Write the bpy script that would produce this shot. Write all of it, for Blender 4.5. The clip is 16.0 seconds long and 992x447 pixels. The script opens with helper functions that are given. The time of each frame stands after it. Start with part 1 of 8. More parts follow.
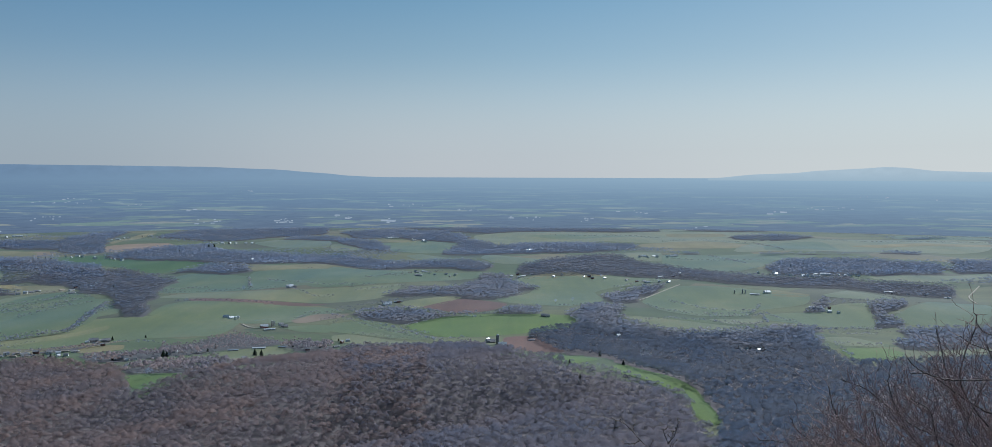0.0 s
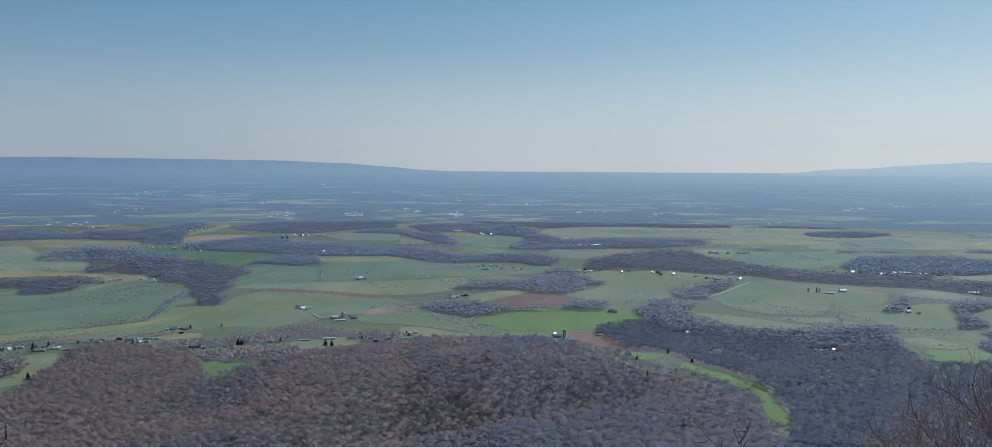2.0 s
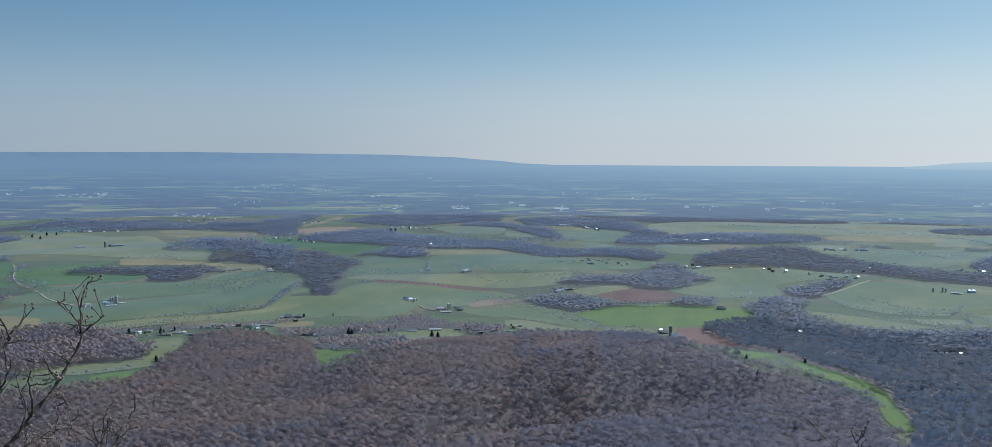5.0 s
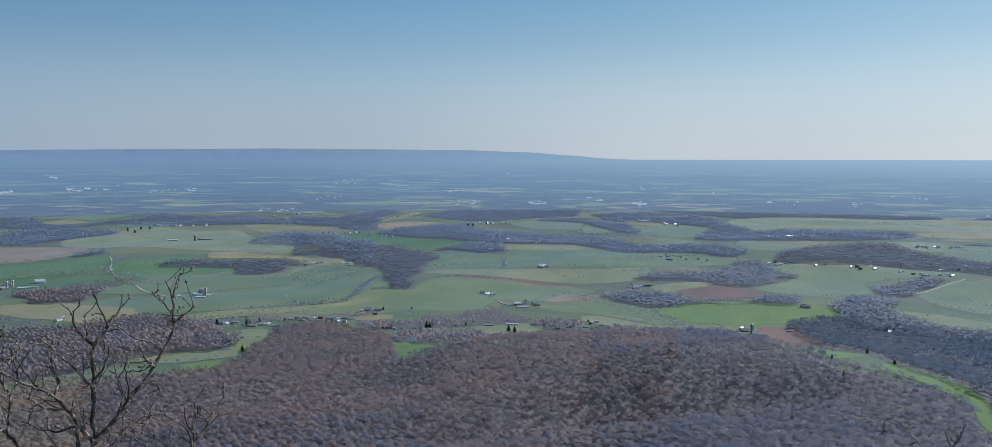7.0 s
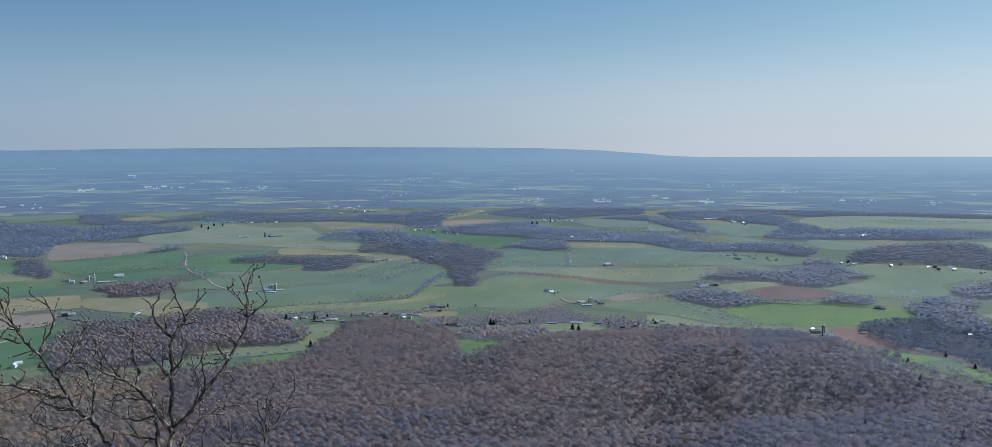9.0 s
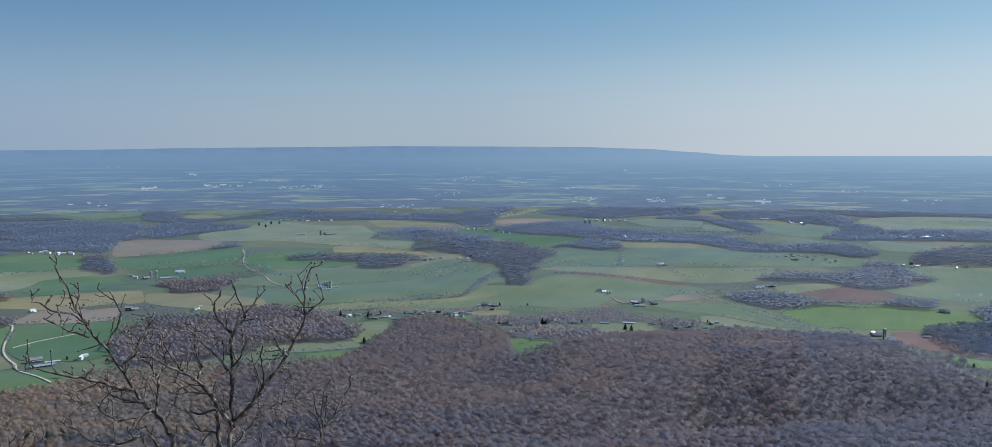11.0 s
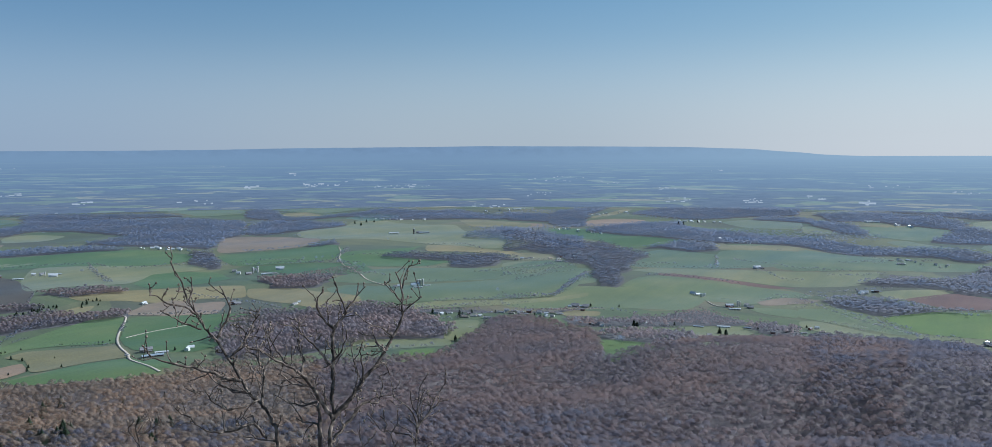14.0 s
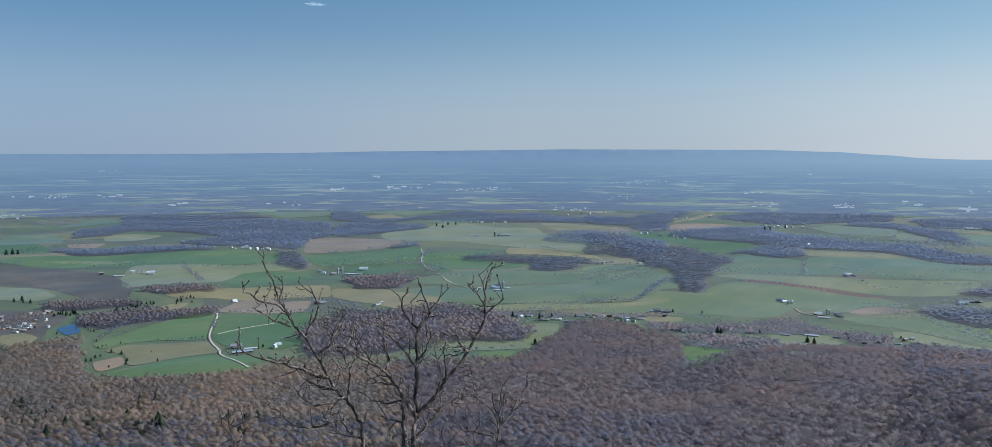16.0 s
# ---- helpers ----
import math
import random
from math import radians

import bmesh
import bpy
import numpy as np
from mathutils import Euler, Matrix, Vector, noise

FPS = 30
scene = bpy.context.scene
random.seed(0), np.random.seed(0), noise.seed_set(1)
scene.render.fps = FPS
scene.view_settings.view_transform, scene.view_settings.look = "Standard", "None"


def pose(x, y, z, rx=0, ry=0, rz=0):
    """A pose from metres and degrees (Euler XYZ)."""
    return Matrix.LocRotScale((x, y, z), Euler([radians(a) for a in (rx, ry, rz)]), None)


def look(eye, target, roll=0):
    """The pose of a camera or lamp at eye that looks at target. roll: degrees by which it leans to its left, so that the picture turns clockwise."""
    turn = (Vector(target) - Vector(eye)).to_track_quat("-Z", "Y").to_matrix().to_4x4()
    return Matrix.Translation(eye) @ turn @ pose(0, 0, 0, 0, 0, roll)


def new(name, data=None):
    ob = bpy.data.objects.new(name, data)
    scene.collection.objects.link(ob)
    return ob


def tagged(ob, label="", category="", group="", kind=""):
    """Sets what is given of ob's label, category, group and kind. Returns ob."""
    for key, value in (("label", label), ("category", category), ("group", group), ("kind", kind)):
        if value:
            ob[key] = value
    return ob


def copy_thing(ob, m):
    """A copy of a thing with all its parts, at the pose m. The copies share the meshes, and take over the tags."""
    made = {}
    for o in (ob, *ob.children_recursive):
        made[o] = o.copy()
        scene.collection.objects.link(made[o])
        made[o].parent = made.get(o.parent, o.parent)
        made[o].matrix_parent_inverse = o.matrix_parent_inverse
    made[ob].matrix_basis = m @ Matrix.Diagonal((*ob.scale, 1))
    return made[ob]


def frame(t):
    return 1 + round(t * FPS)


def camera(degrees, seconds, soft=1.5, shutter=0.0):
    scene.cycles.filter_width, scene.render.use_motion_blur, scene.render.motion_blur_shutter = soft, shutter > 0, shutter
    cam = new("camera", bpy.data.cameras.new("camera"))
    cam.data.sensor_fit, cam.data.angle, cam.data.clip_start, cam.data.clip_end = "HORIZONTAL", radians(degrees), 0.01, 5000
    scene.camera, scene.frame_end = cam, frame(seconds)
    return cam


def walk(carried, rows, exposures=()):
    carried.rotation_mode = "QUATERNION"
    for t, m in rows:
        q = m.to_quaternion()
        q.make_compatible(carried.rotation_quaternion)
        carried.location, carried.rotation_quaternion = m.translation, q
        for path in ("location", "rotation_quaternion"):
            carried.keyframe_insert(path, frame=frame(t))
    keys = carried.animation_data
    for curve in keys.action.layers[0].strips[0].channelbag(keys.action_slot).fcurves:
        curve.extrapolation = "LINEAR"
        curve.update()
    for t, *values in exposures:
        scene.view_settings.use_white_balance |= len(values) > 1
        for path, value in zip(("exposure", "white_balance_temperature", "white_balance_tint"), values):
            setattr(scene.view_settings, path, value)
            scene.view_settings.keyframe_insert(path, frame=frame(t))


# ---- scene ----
cam = camera(60.6, 16.0, 0.5)
PATH = [
    (0.0, look((-0.008, 0.018, 250.019), (-0.01, 998.53, 195.46), 0.19)),
    (0.5, look((-0.011, 0.022, 250.020), (-11.05, 998.39, 194.00), 0.12)),
    (1.0, look((-0.013, 0.026, 250.019), (-25.00, 998.06, 192.50), 0.17)),
    (1.5, look((-0.013, 0.031, 250.017), (-45.49, 997.20, 190.09), 0.27)),
    (2.0, look((-0.012, 0.036, 250.014), (-79.23, 994.98, 188.33), 0.37)),
    (2.5, look((-0.010, 0.040, 250.008), (-94.98, 993.56, 187.56), 0.51)),
    (3.0, look((-0.008, 0.042, 250.000), (-116.06, 991.22, 186.03), 0.66)),
    (3.5, look((-0.007, 0.044, 249.994), (-135.27, 988.77, 185.81), 0.58)),
    (4.0, look((-0.009, 0.046, 249.989), (-159.74, 985.04, 184.63), 0.49)),
    (6.5, look((-0.017, 0.051, 249.975), (-262.34, 962.03, 173.89), 0.10)),
    (7.0, look((-0.020, 0.052, 249.978), (-289.11, 954.36, 174.35), 0.08)),
    (7.5, look((-0.025, 0.053, 249.975), (-312.70, 946.89, 174.23), -0.01)),
    (8.0, look((-0.027, 0.053, 249.973), (-327.10, 941.91, 172.99), -0.05)),
    (8.5, look((-0.031, 0.050, 249.974), (-342.58, 936.34, 172.42), -0.04)),
    (9.0, look((-0.032, 0.049, 249.976), (-360.39, 929.58, 171.76), -0.08)),
    (11.5, look((-0.032, 0.030, 249.982), (-431.39, 898.71, 170.61), -0.09)),
    (12.0, look((-0.032, 0.025, 249.982), (-446.10, 891.51, 170.77), -0.12)),
    (12.5, look((-0.032, 0.022, 249.982), (-459.49, 884.79, 171.99), -0.12)),
    (13.0, look((-0.034, 0.017, 249.984), (-476.64, 875.62, 171.48), -0.03)),
    (13.5, look((-0.036, 0.012, 249.984), (-488.74, 868.93, 171.61), -0.05)),
    (14.0, look((-0.037, 0.009, 249.986), (-512.13, 855.29, 170.90), -0.10)),
    (14.5, look((-0.038, 0.006, 249.985), (-530.27, 844.30, 172.39), -0.15)),
    (15.0, look((-0.041, 0.003, 249.984), (-556.10, 827.56, 172.86), -0.12)),
    (15.5, look((-0.043, -0.000, 249.984), (-575.46, 814.34, 174.24), 0.00)),
    (16.0, look((-0.043, -0.003, 249.984), (-591.36, 802.91, 174.65), -0.02)),
]
walk(cam, PATH, [(0.0, -0.2, 5650, 7), (4.0, -0.08, 5600, 7), (8.0, 0.0, 5530, 7.5), (11.5, -0.02, 5530, 7.7), (14.0, 0.06, 5570, 7.9), (16.0, 0.07, 5580, 8)])

# ---- daylight ----
SUN_BEARING = radians(-38)     # to the right of the first view
SUN_HEIGHT = radians(36)
world = bpy.data.worlds.new("sky")
scene.world = world
world.use_nodes = True
wn = world.node_tree.nodes
sky = wn.new("ShaderNodeTexSky")
sky.sky_type = "NISHITA"
sky.sun_disc = False
sky.sun_elevation = SUN_HEIGHT
sky.sun_rotation = -SUN_BEARING
sky.altitude = 400
sky.air_density = 0.8
sky.dust_density = 0.5
sky.ozone_density = 5.0
wn["Background"].inputs["Strength"].default_value = 0.08
milky = wn.new("ShaderNodeHueSaturation")     # thin spring haze over the whole sky
up = wn.new("ShaderNodeTexCoord")
tall = wn.new("ShaderNodeSeparateXYZ")
clear = wn.new("ShaderNodeMapRange")          # greyest at the horizon, bluer overhead
clear.inputs["From Max"].default_value = 0.2
clear.inputs["To Min"].default_value = 0.38
clear.inputs["To Max"].default_value = 0.88
world.node_tree.links.new(up.outputs["Generated"], tall.inputs[0])
world.node_tree.links.new(tall.outputs["Z"], clear.inputs["Value"])
glow = wn.new("ShaderNodeValToRGB")           # and a little dulled by haze there
glow.color_ramp.interpolation = "EASE"
glow.color_ramp.elements[0].color = (0.90, 0.90, 0.90, 1)
glow.color_ramp.elements[1].position = 0.25
glow.color_ramp.elements[1].color = (1.0, 1.0, 1.0, 1)
glow.color_ramp.elements.new(0.1).color = (0.925, 0.925, 0.925, 1)
world.node_tree.links.new(tall.outputs["Z"], glow.inputs[0])
world.node_tree.links.new(glow.outputs[0], milky.inputs["Value"])
world.node_tree.links.new(clear.outputs[0], milky.inputs["Saturation"])
milky.inputs["Hue"].default_value = 0.478
world.node_tree.links.new(sky.outputs[0], milky.inputs["Color"])
sunward = wn.new("ShaderNodeVectorMath")        # the haze is warmer on the sun's side of the sky
sunward.operation = "DOT_PRODUCT"
sunward.inputs[1].default_value = (-math.sin(SUN_BEARING), math.cos(SUN_BEARING), 0)
world.node_tree.links.new(up.outputs["Generated"], sunward.inputs[0])
turned = wn.new("ShaderNodeMapRange")
turned.inputs["From Min"].default_value = -0.25
world.node_tree.links.new(sunward.outputs["Value"], turned.inputs["Value"])
warm = wn.new("ShaderNodeValToRGB")
warm.color_ramp.interpolation = "EASE"
warm.color_ramp.elements[0].color = (0.94, 1.0, 1.06, 1)
warm.color_ramp.elements[1].color = (1.05, 0.98, 0.86, 1)
warm.color_ramp.elements.new(0.5).color = (1.04, 1.05, 1.02, 1)
warm.color_ramp.elements.new(0.83).color = (1.06, 1.02, 0.92, 1)
world.node_tree.links.new(turned.outputs[0], warm.inputs[0])
tinted = wn.new("ShaderNodeMix")
tinted.data_type, tinted.blend_type = "RGBA", "MULTIPLY"
tinted.inputs[0].default_value = 1.0
world.node_tree.links.new(milky.outputs[0], tinted.inputs[6])
world.node_tree.links.new(warm.outputs[0], tinted.inputs[7])
haze = wn.new("ShaderNodeValToRGB")             # the pale band of haze that lies on the horizon
haze.color_ramp.interpolation = "EASE"
haze.color_ramp.elements[0].color = (4.0, 4.8, 5.8, 1)
haze.color_ramp.elements[1].color = (8.9, 8.8, 8.2, 1)
haze.color_ramp.elements.new(0.5).color = (5.4, 5.8, 6.0, 1)
haze.color_ramp.elements.new(0.83).color = (7.8, 7.7, 7.5, 1)
world.node_tree.links.new(turned.outputs[0], haze.inputs[0])
depth = wn.new("ShaderNodeMapRange")
depth.interpolation_type = "SMOOTHSTEP"
depth.inputs["From Max"].default_value = 0.15
depth.inputs["To Min"].default_value = 0.8
depth.inputs["To Max"].default_value = 0.0
world.node_tree.links.new(tall.outputs["Z"], depth.inputs["Value"])
banked = wn.new("ShaderNodeMix")
banked.data_type = "RGBA"
world.node_tree.links.new(depth.outputs[0], banked.inputs[0])
world.node_tree.links.new(tinted.outputs[2], banked.inputs[6])
world.node_tree.links.new(haze.outputs[0], banked.inputs[7])
world.node_tree.links.new(banked.outputs[2], wn["Background"].inputs["Color"])
sun = new("sun", bpy.data.lights.new("sun", "SUN"))
sun.data.energy = 5.0
sun.data.angle = radians(0.5)
sun.data.color = (1.0, 0.965, 0.9)
sun.matrix_world = look((0, 0, 900), (100 * math.sin(SUN_BEARING), -100 * math.cos(SUN_BEARING), 900 - 100 * math.tan(SUN_HEIGHT)))

# ---- materials ----
def nodes_of(name):
    m = bpy.data.materials.new(name)
    m.use_nodes = True
    nt = m.node_tree
    return m, nt, nt.nodes["Principled BSDF"]


def noise_node(nt, scale, detail=4.0, rough=0.55, stretch=None, turn=0.0):
    """Noise in world metres; scale is 1 / size."""
    co = nt.nodes.new("ShaderNodeNewGeometry")
    n = nt.nodes.new("ShaderNodeTexNoise")
    n.inputs["Scale"].default_value = scale
    n.inputs["Detail"].default_value = detail
    n.inputs["Roughness"].default_value = rough
    if stretch:
        mp = nt.nodes.new("ShaderNodeMapping")
        mp.inputs["Scale"].default_value = stretch
        mp.inputs["Rotation"].default_value = (0, 0, turn)
        nt.links.new(co.outputs["Position"], mp.inputs["Vector"])
        nt.links.new(mp.outputs[0], n.inputs["Vector"])
    else:
        nt.links.new(co.outputs["Position"], n.inputs["Vector"])
    return n


def ramp(nt, source, stops):
    r = nt.nodes.new("ShaderNodeValToRGB")
    while len(r.color_ramp.elements) < len(stops):
        r.color_ramp.elements.new(0.5)
    for e, (p, c) in zip(r.color_ramp.elements, stops):
        e.position, e.color = p, (*c, 1)
    nt.links.new(source, r.inputs[0])
    return r.outputs[0]


def mix(nt, a, b, k, kind="MIX"):
    m = nt.nodes.new("ShaderNodeMix")
    m.data_type, m.blend_type = "RGBA", kind
    for slot, v in ((6, a), (7, b), (0, k)):
        if isinstance(v, (tuple, float, int)):
            m.inputs[slot].default_value = (*v, 1) if isinstance(v, tuple) else v
        else:
            nt.links.new(v, m.inputs[slot])
    return m.outputs[2]


def bump(nt, bsdf, source, strength, distance):
    b = nt.nodes.new("ShaderNodeBump")
    b.inputs["Strength"].default_value = strength
    b.inputs["Distance"].default_value = distance
    nt.links.new(source, b.inputs["Height"])
    nt.links.new(b.outputs[0], bsdf.inputs["Normal"])


HAZE_TINT = (0.42, 0.68, 1.0)


def veil(bsdf, weight, rough=0.28):
    """The soft pale gloss of grass, straw and twigs seen at a low angle, tinted blue to stand in for haze."""
    bsdf.inputs["Sheen Weight"].default_value = weight
    bsdf.inputs["Sheen Roughness"].default_value = rough
    bsdf.inputs["Sheen Tint"].default_value = (*HAZE_TINT, 1)


def crop(name, low, mid, high, turn, sheen=0.46):
    """A field: broad patches, drifts along the rows, fine grain."""
    m, nt, b = nodes_of(name)
    broad = noise_node(nt, 1 / 130, 5)
    drift = noise_node(nt, 1 / 22, 4, 0.6, (1, 0.16, 1), turn)
    fine = noise_node(nt, 1 / 2.5, 3)
    c = ramp(nt, broad.outputs[0], [(0.3, low), (0.5, mid), (0.7, high)])
    d = ramp(nt, drift.outputs[0], [(0.3, (0.93, 0.93, 0.94)), (0.7, (1.06, 1.05, 1.04))])
    c = mix(nt, c, d, 1.0, "MULTIPLY")
    strip = noise_node(nt, 1 / 46, 2, 0.5, (1, 0.09, 1), turn + 0.5)
    e = ramp(nt, strip.outputs[0], [(0.40, (0.94, 0.95, 0.94)), (0.46, (1.03, 1.02, 1.0)), (0.54, (0.98, 0.99, 0.98)), (0.6, (1.06, 1.03, 1.0))])
    c = mix(nt, c, e, 1.0, "MULTIPLY")
    f = ramp(nt, fine.outputs[0], [(0.3, (0.8, 0.8, 0.8)), (0.7, (1.18, 1.18, 1.18))])
    c = mix(nt, c, f, 0.8, "MULTIPLY")
    own = nt.nodes.new("ShaderNodeObjectInfo")     # no two fields quite alike
    g = ramp(nt, own.outputs["Random"], [(0.0, (0.86, 0.90, 0.90)), (0.5, (1.0, 1.0, 1.0)), (1.0, (1.14, 1.08, 1.02))])
    c = mix(nt, c, g, 1.0, "MULTIPLY")
    nt.links.new(c, b.inputs["Base Color"])
    b.inputs["Roughness"].default_value = 0.9
    b.inputs["Specular IOR Level"].default_value = 0.25
    veil(b, sheen)
    bump(nt, b, fine.outputs[0], 0.5, 0.3)
    return m


CROPS = {
    "lush": crop("young_wheat", (0.092, 0.146, 0.030), (0.110, 0.164, 0.034), (0.134, 0.178, 0.044), 0.4, 0.24),
    "emerald": crop("winter_rye", (0.072, 0.124, 0.040), (0.086, 0.142, 0.046), (0.118, 0.162, 0.058), 1.3, 0.24),
    "meadow": crop("meadow_grass", (0.108, 0.132, 0.036), (0.130, 0.152, 0.044), (0.176, 0.180, 0.064), 0.9),
    "pasture": crop("pasture_grass", (0.146, 0.154, 0.050), (0.178, 0.178, 0.062), (0.220, 0.205, 0.082), 2.2),
    "drygrass": crop("dry_grass", (0.172, 0.150, 0.062), (0.222, 0.190, 0.084), (0.268, 0.226, 0.108), 0.2, 0.28),
    "stubble": crop("maize_stubble", (0.205, 0.150, 0.094), (0.250, 0.180, 0.115), (0.290, 0.212, 0.140), 1.1, 0.3),
    "ploughed": crop("ploughed_earth", (0.110, 0.060, 0.043), (0.140, 0.078, 0.056), (0.175, 0.105, 0.076), 0.7, 0.3),
    "bare": crop("bare_wet_earth", (0.080, 0.066, 0.050), (0.106, 0.087, 0.066), (0.170, 0.138, 0.102), 1.9, 0.2),
}
CROP_WORDS = {
    "lush": "bright green field of young wheat", "emerald": "deep green field of winter rye",
    "meadow": "rolling green meadow between hedgerows", "pasture": "pale yellow-green grazed pasture",
    "drygrass": "straw-coloured field of dry winter grass", "stubble": "tan field of cut maize stubble",
    "ploughed": "reddish-brown ploughed field", "bare": "dark wet ploughed field with pale patches",
}


def land_material():
    """The valley floor between the fields: rough grass, scrub and tan strips."""
    m, nt, b = nodes_of("valley_land")
    broad = noise_node(nt, 1 / 260, 6, 0.6)
    strip = noise_node(nt, 1 / 90, 4, 0.6, (0.3, 1, 1), 0.4)
    fine = noise_node(nt, 1 / 4, 4)
    c = ramp(nt, broad.outputs[0], [(0.32, (0.078, 0.078, 0.048)), (0.47, (0.086, 0.105, 0.040)), (0.6, (0.115, 0.124, 0.053)), (0.75, (0.160, 0.138, 0.075))])
    co = nt.nodes.new("ShaderNodeNewGeometry")
    plots = nt.nodes.new("ShaderNodeTexVoronoi")
    plots.inputs["Scale"].default_value = 1 / 230
    nt.links.new(co.outputs["Position"], plots.inputs["Vector"])
    pick = nt.nodes.new("ShaderNodeSeparateColor")
    nt.links.new(plots.outputs["Color"], pick.inputs[0])
    plot = ramp(nt, pick.outputs[0], [(0.1, (0.092, 0.090, 0.055)), (0.35, (0.072, 0.105, 0.038)), (0.6, (0.115, 0.128, 0.052)), (0.8, (0.146, 0.142, 0.066)), (0.95, (0.190, 0.155, 0.088))])
    c = mix(nt, c, plot, 0.75)
    s = ramp(nt, strip.outputs[0], [(0.35, (0.75, 0.77, 0.8)), (0.62, (1.15, 1.15, 1.08))])
    c = mix(nt, c, s, 1.0, "MULTIPLY")
    f = ramp(nt, fine.outputs[0], [(0.3, (0.75, 0.75, 0.75)), (0.7, (1.2, 1.2, 1.2))])
    c = mix(nt, c, f, 0.8, "MULTIPLY")
    nt.links.new(c, b.inputs["Base Color"])
    b.inputs["Roughness"].default_value = 0.95
    veil(b, 0.2)
    return m


def litter_material(name, low, mid, high):
    m, nt, b = nodes_of(name)
    n = noise_node(nt, 1 / 9, 6, 0.65)
    c = ramp(nt, n.outputs[0], [(0.3, low), (0.55, mid), (0.75, high)])
    nt.links.new(c, b.inputs["Base Color"])
    b.inputs["Roughness"].default_value = 1.0
    return m


def twig_material(name, a, b_, c_, sheen, air=0.45, even=0.2, thin_share=0.5):
    """Bare twigs: hue drifts from tree to tree and over the hillside."""
    m, nt, b = nodes_of(name)
    tree = noise_node(nt, 1 / 6, 2)
    hill = noise_node(nt, 1 / 75, 3)
    c = ramp(nt, tree.outputs[0], [(0.3, a), (0.5, b_), (0.7, c_)])
    h = ramp(nt, hill.outputs[0], [(0.35, (0.84, 0.88, 0.96)), (0.65, (1.16, 1.03, 0.95))])
    c = mix(nt, c, h, 1.0, "MULTIPLY")
    spray = noise_node(nt, 1 / 1.6, 3, 0.7)
    g = ramp(nt, spray.outputs[0], [(0.35, (0.93, 0.93, 0.94)), (0.65, (1.07, 1.07, 1.06))])
    c = mix(nt, c, g, 1.0, "MULTIPLY")
    isl = nt.nodes.new("ShaderNodeNewGeometry")
    i = ramp(nt, isl.outputs["Random Per Island"], [(0.0, (1 - even,) * 3), (1.0, (1 + even,) * 3)])
    c = mix(nt, c, i, 1.0, "MULTIPLY")
    nt.links.new(c, b.inputs["Base Color"])
    b.inputs["Roughness"].default_value = 0.85
    b.inputs["Specular IOR Level"].default_value = 0.2
    veil(b, sheen)
    thin = nt.nodes.new("ShaderNodeBsdfTranslucent")
    nt.links.new(c, thin.inputs["Color"])
    both = nt.nodes.new("ShaderNodeMixShader")
    both.inputs[0].default_value = thin_share
    nt.links.new(b.outputs[0], both.inputs[1])
    nt.links.new(thin.outputs[0], both.inputs[2])
    gaps = nt.nodes.new("ShaderNodeBsdfTransparent")     # light and sight pass between the twigs
    airy = nt.nodes.new("ShaderNodeMixShader")
    airy.inputs[0].default_value = air
    nt.links.new(both.outputs[0], airy.inputs[1])
    nt.links.new(gaps.outputs[0], airy.inputs[2])
    nt.links.new(airy.outputs[0], nt.nodes["Material Output"].inputs["Surface"])
    bump(nt, b, spray.outputs[0], 0.2, 0.4)
    return m


def painted(name, colour, rough=0.6, metal=0.0, grain=0.15, size=0.8):
    """Paint, sheet metal or masonry with weathering at two scales."""
    m, nt, b = nodes_of(name)
    n = noise_node(nt, 1 / size, 5, 0.6)
    w = noise_node(nt, 1 / (size * 9), 3)
    g = ramp(nt, n.outputs[0], [(0.3, (1 - grain,) * 3), (0.7, (1 + grain,) * 3)])
    c = mix(nt, colour, g, 1.0, "MULTIPLY")
    g2 = ramp(nt, w.outputs[0], [(0.35, (1 - grain,) * 3), (0.65, (1.0, 1.0, 1.0))])
    c = mix(nt, c, g2, 1.0, "MULTIPLY")
    nt.links.new(c, b.inputs["Base Color"])
    b.inputs["Roughness"].default_value = rough
    b.inputs["Metallic"].default_value = metal
    return m


LAND = land_material()
LITTER = litter_material("leaf_litter", (0.125, 0.110, 0.114), (0.160, 0.142, 0.144), (0.195, 0.172, 0.168))
VALLEY_LITTER = litter_material("valley_litter", (0.085, 0.088, 0.098), (0.108, 0.110, 0.118), (0.130, 0.130, 0.134))
TWIGS = twig_material("bare_twigs", (0.187, 0.190, 0.230), (0.223, 0.226, 0.274), (0.263, 0.267, 0.323), 0.4, 0.6, 0.07, 0.86)
# Casts of the same twigs by bearing: haze blue is painted in towards the sun.
ROSE_TWIGS = twig_material("bare_twigs_rose", (0.232, 0.200, 0.208), (0.275, 0.238, 0.247), (0.320, 0.278, 0.287), 0.3, 0.6, 0.08, 0.86)
WARM_TWIGS = twig_material("bare_twigs_warm", (0.326, 0.270, 0.222), (0.374, 0.311, 0.255), (0.428, 0.357, 0.293), 0.12, 0.62, 0.07, 0.86)
COOL_HAZED_TWIGS = twig_material("bare_twigs_haze_blue", (0.137, 0.166, 0.219), (0.155, 0.188, 0.249), (0.175, 0.213, 0.281), 0.55, 0.6, 0.06, 0.86)
# The same twigs farther off: haze put into paler, bluer base colours.
MID_HAZED_TWIGS = twig_material("valley_twigs_hazed", (0.284, 0.317, 0.387), (0.315, 0.352, 0.430), (0.347, 0.387, 0.473), 0.8, 0.58, 0.06, 0.85)
FAR_HAZED_TWIGS = twig_material("far_twigs_hazed", (0.376, 0.446, 0.573), (0.400, 0.475, 0.610), (0.424, 0.503, 0.647), 0.95, 0.48, 0.05, 0.8)
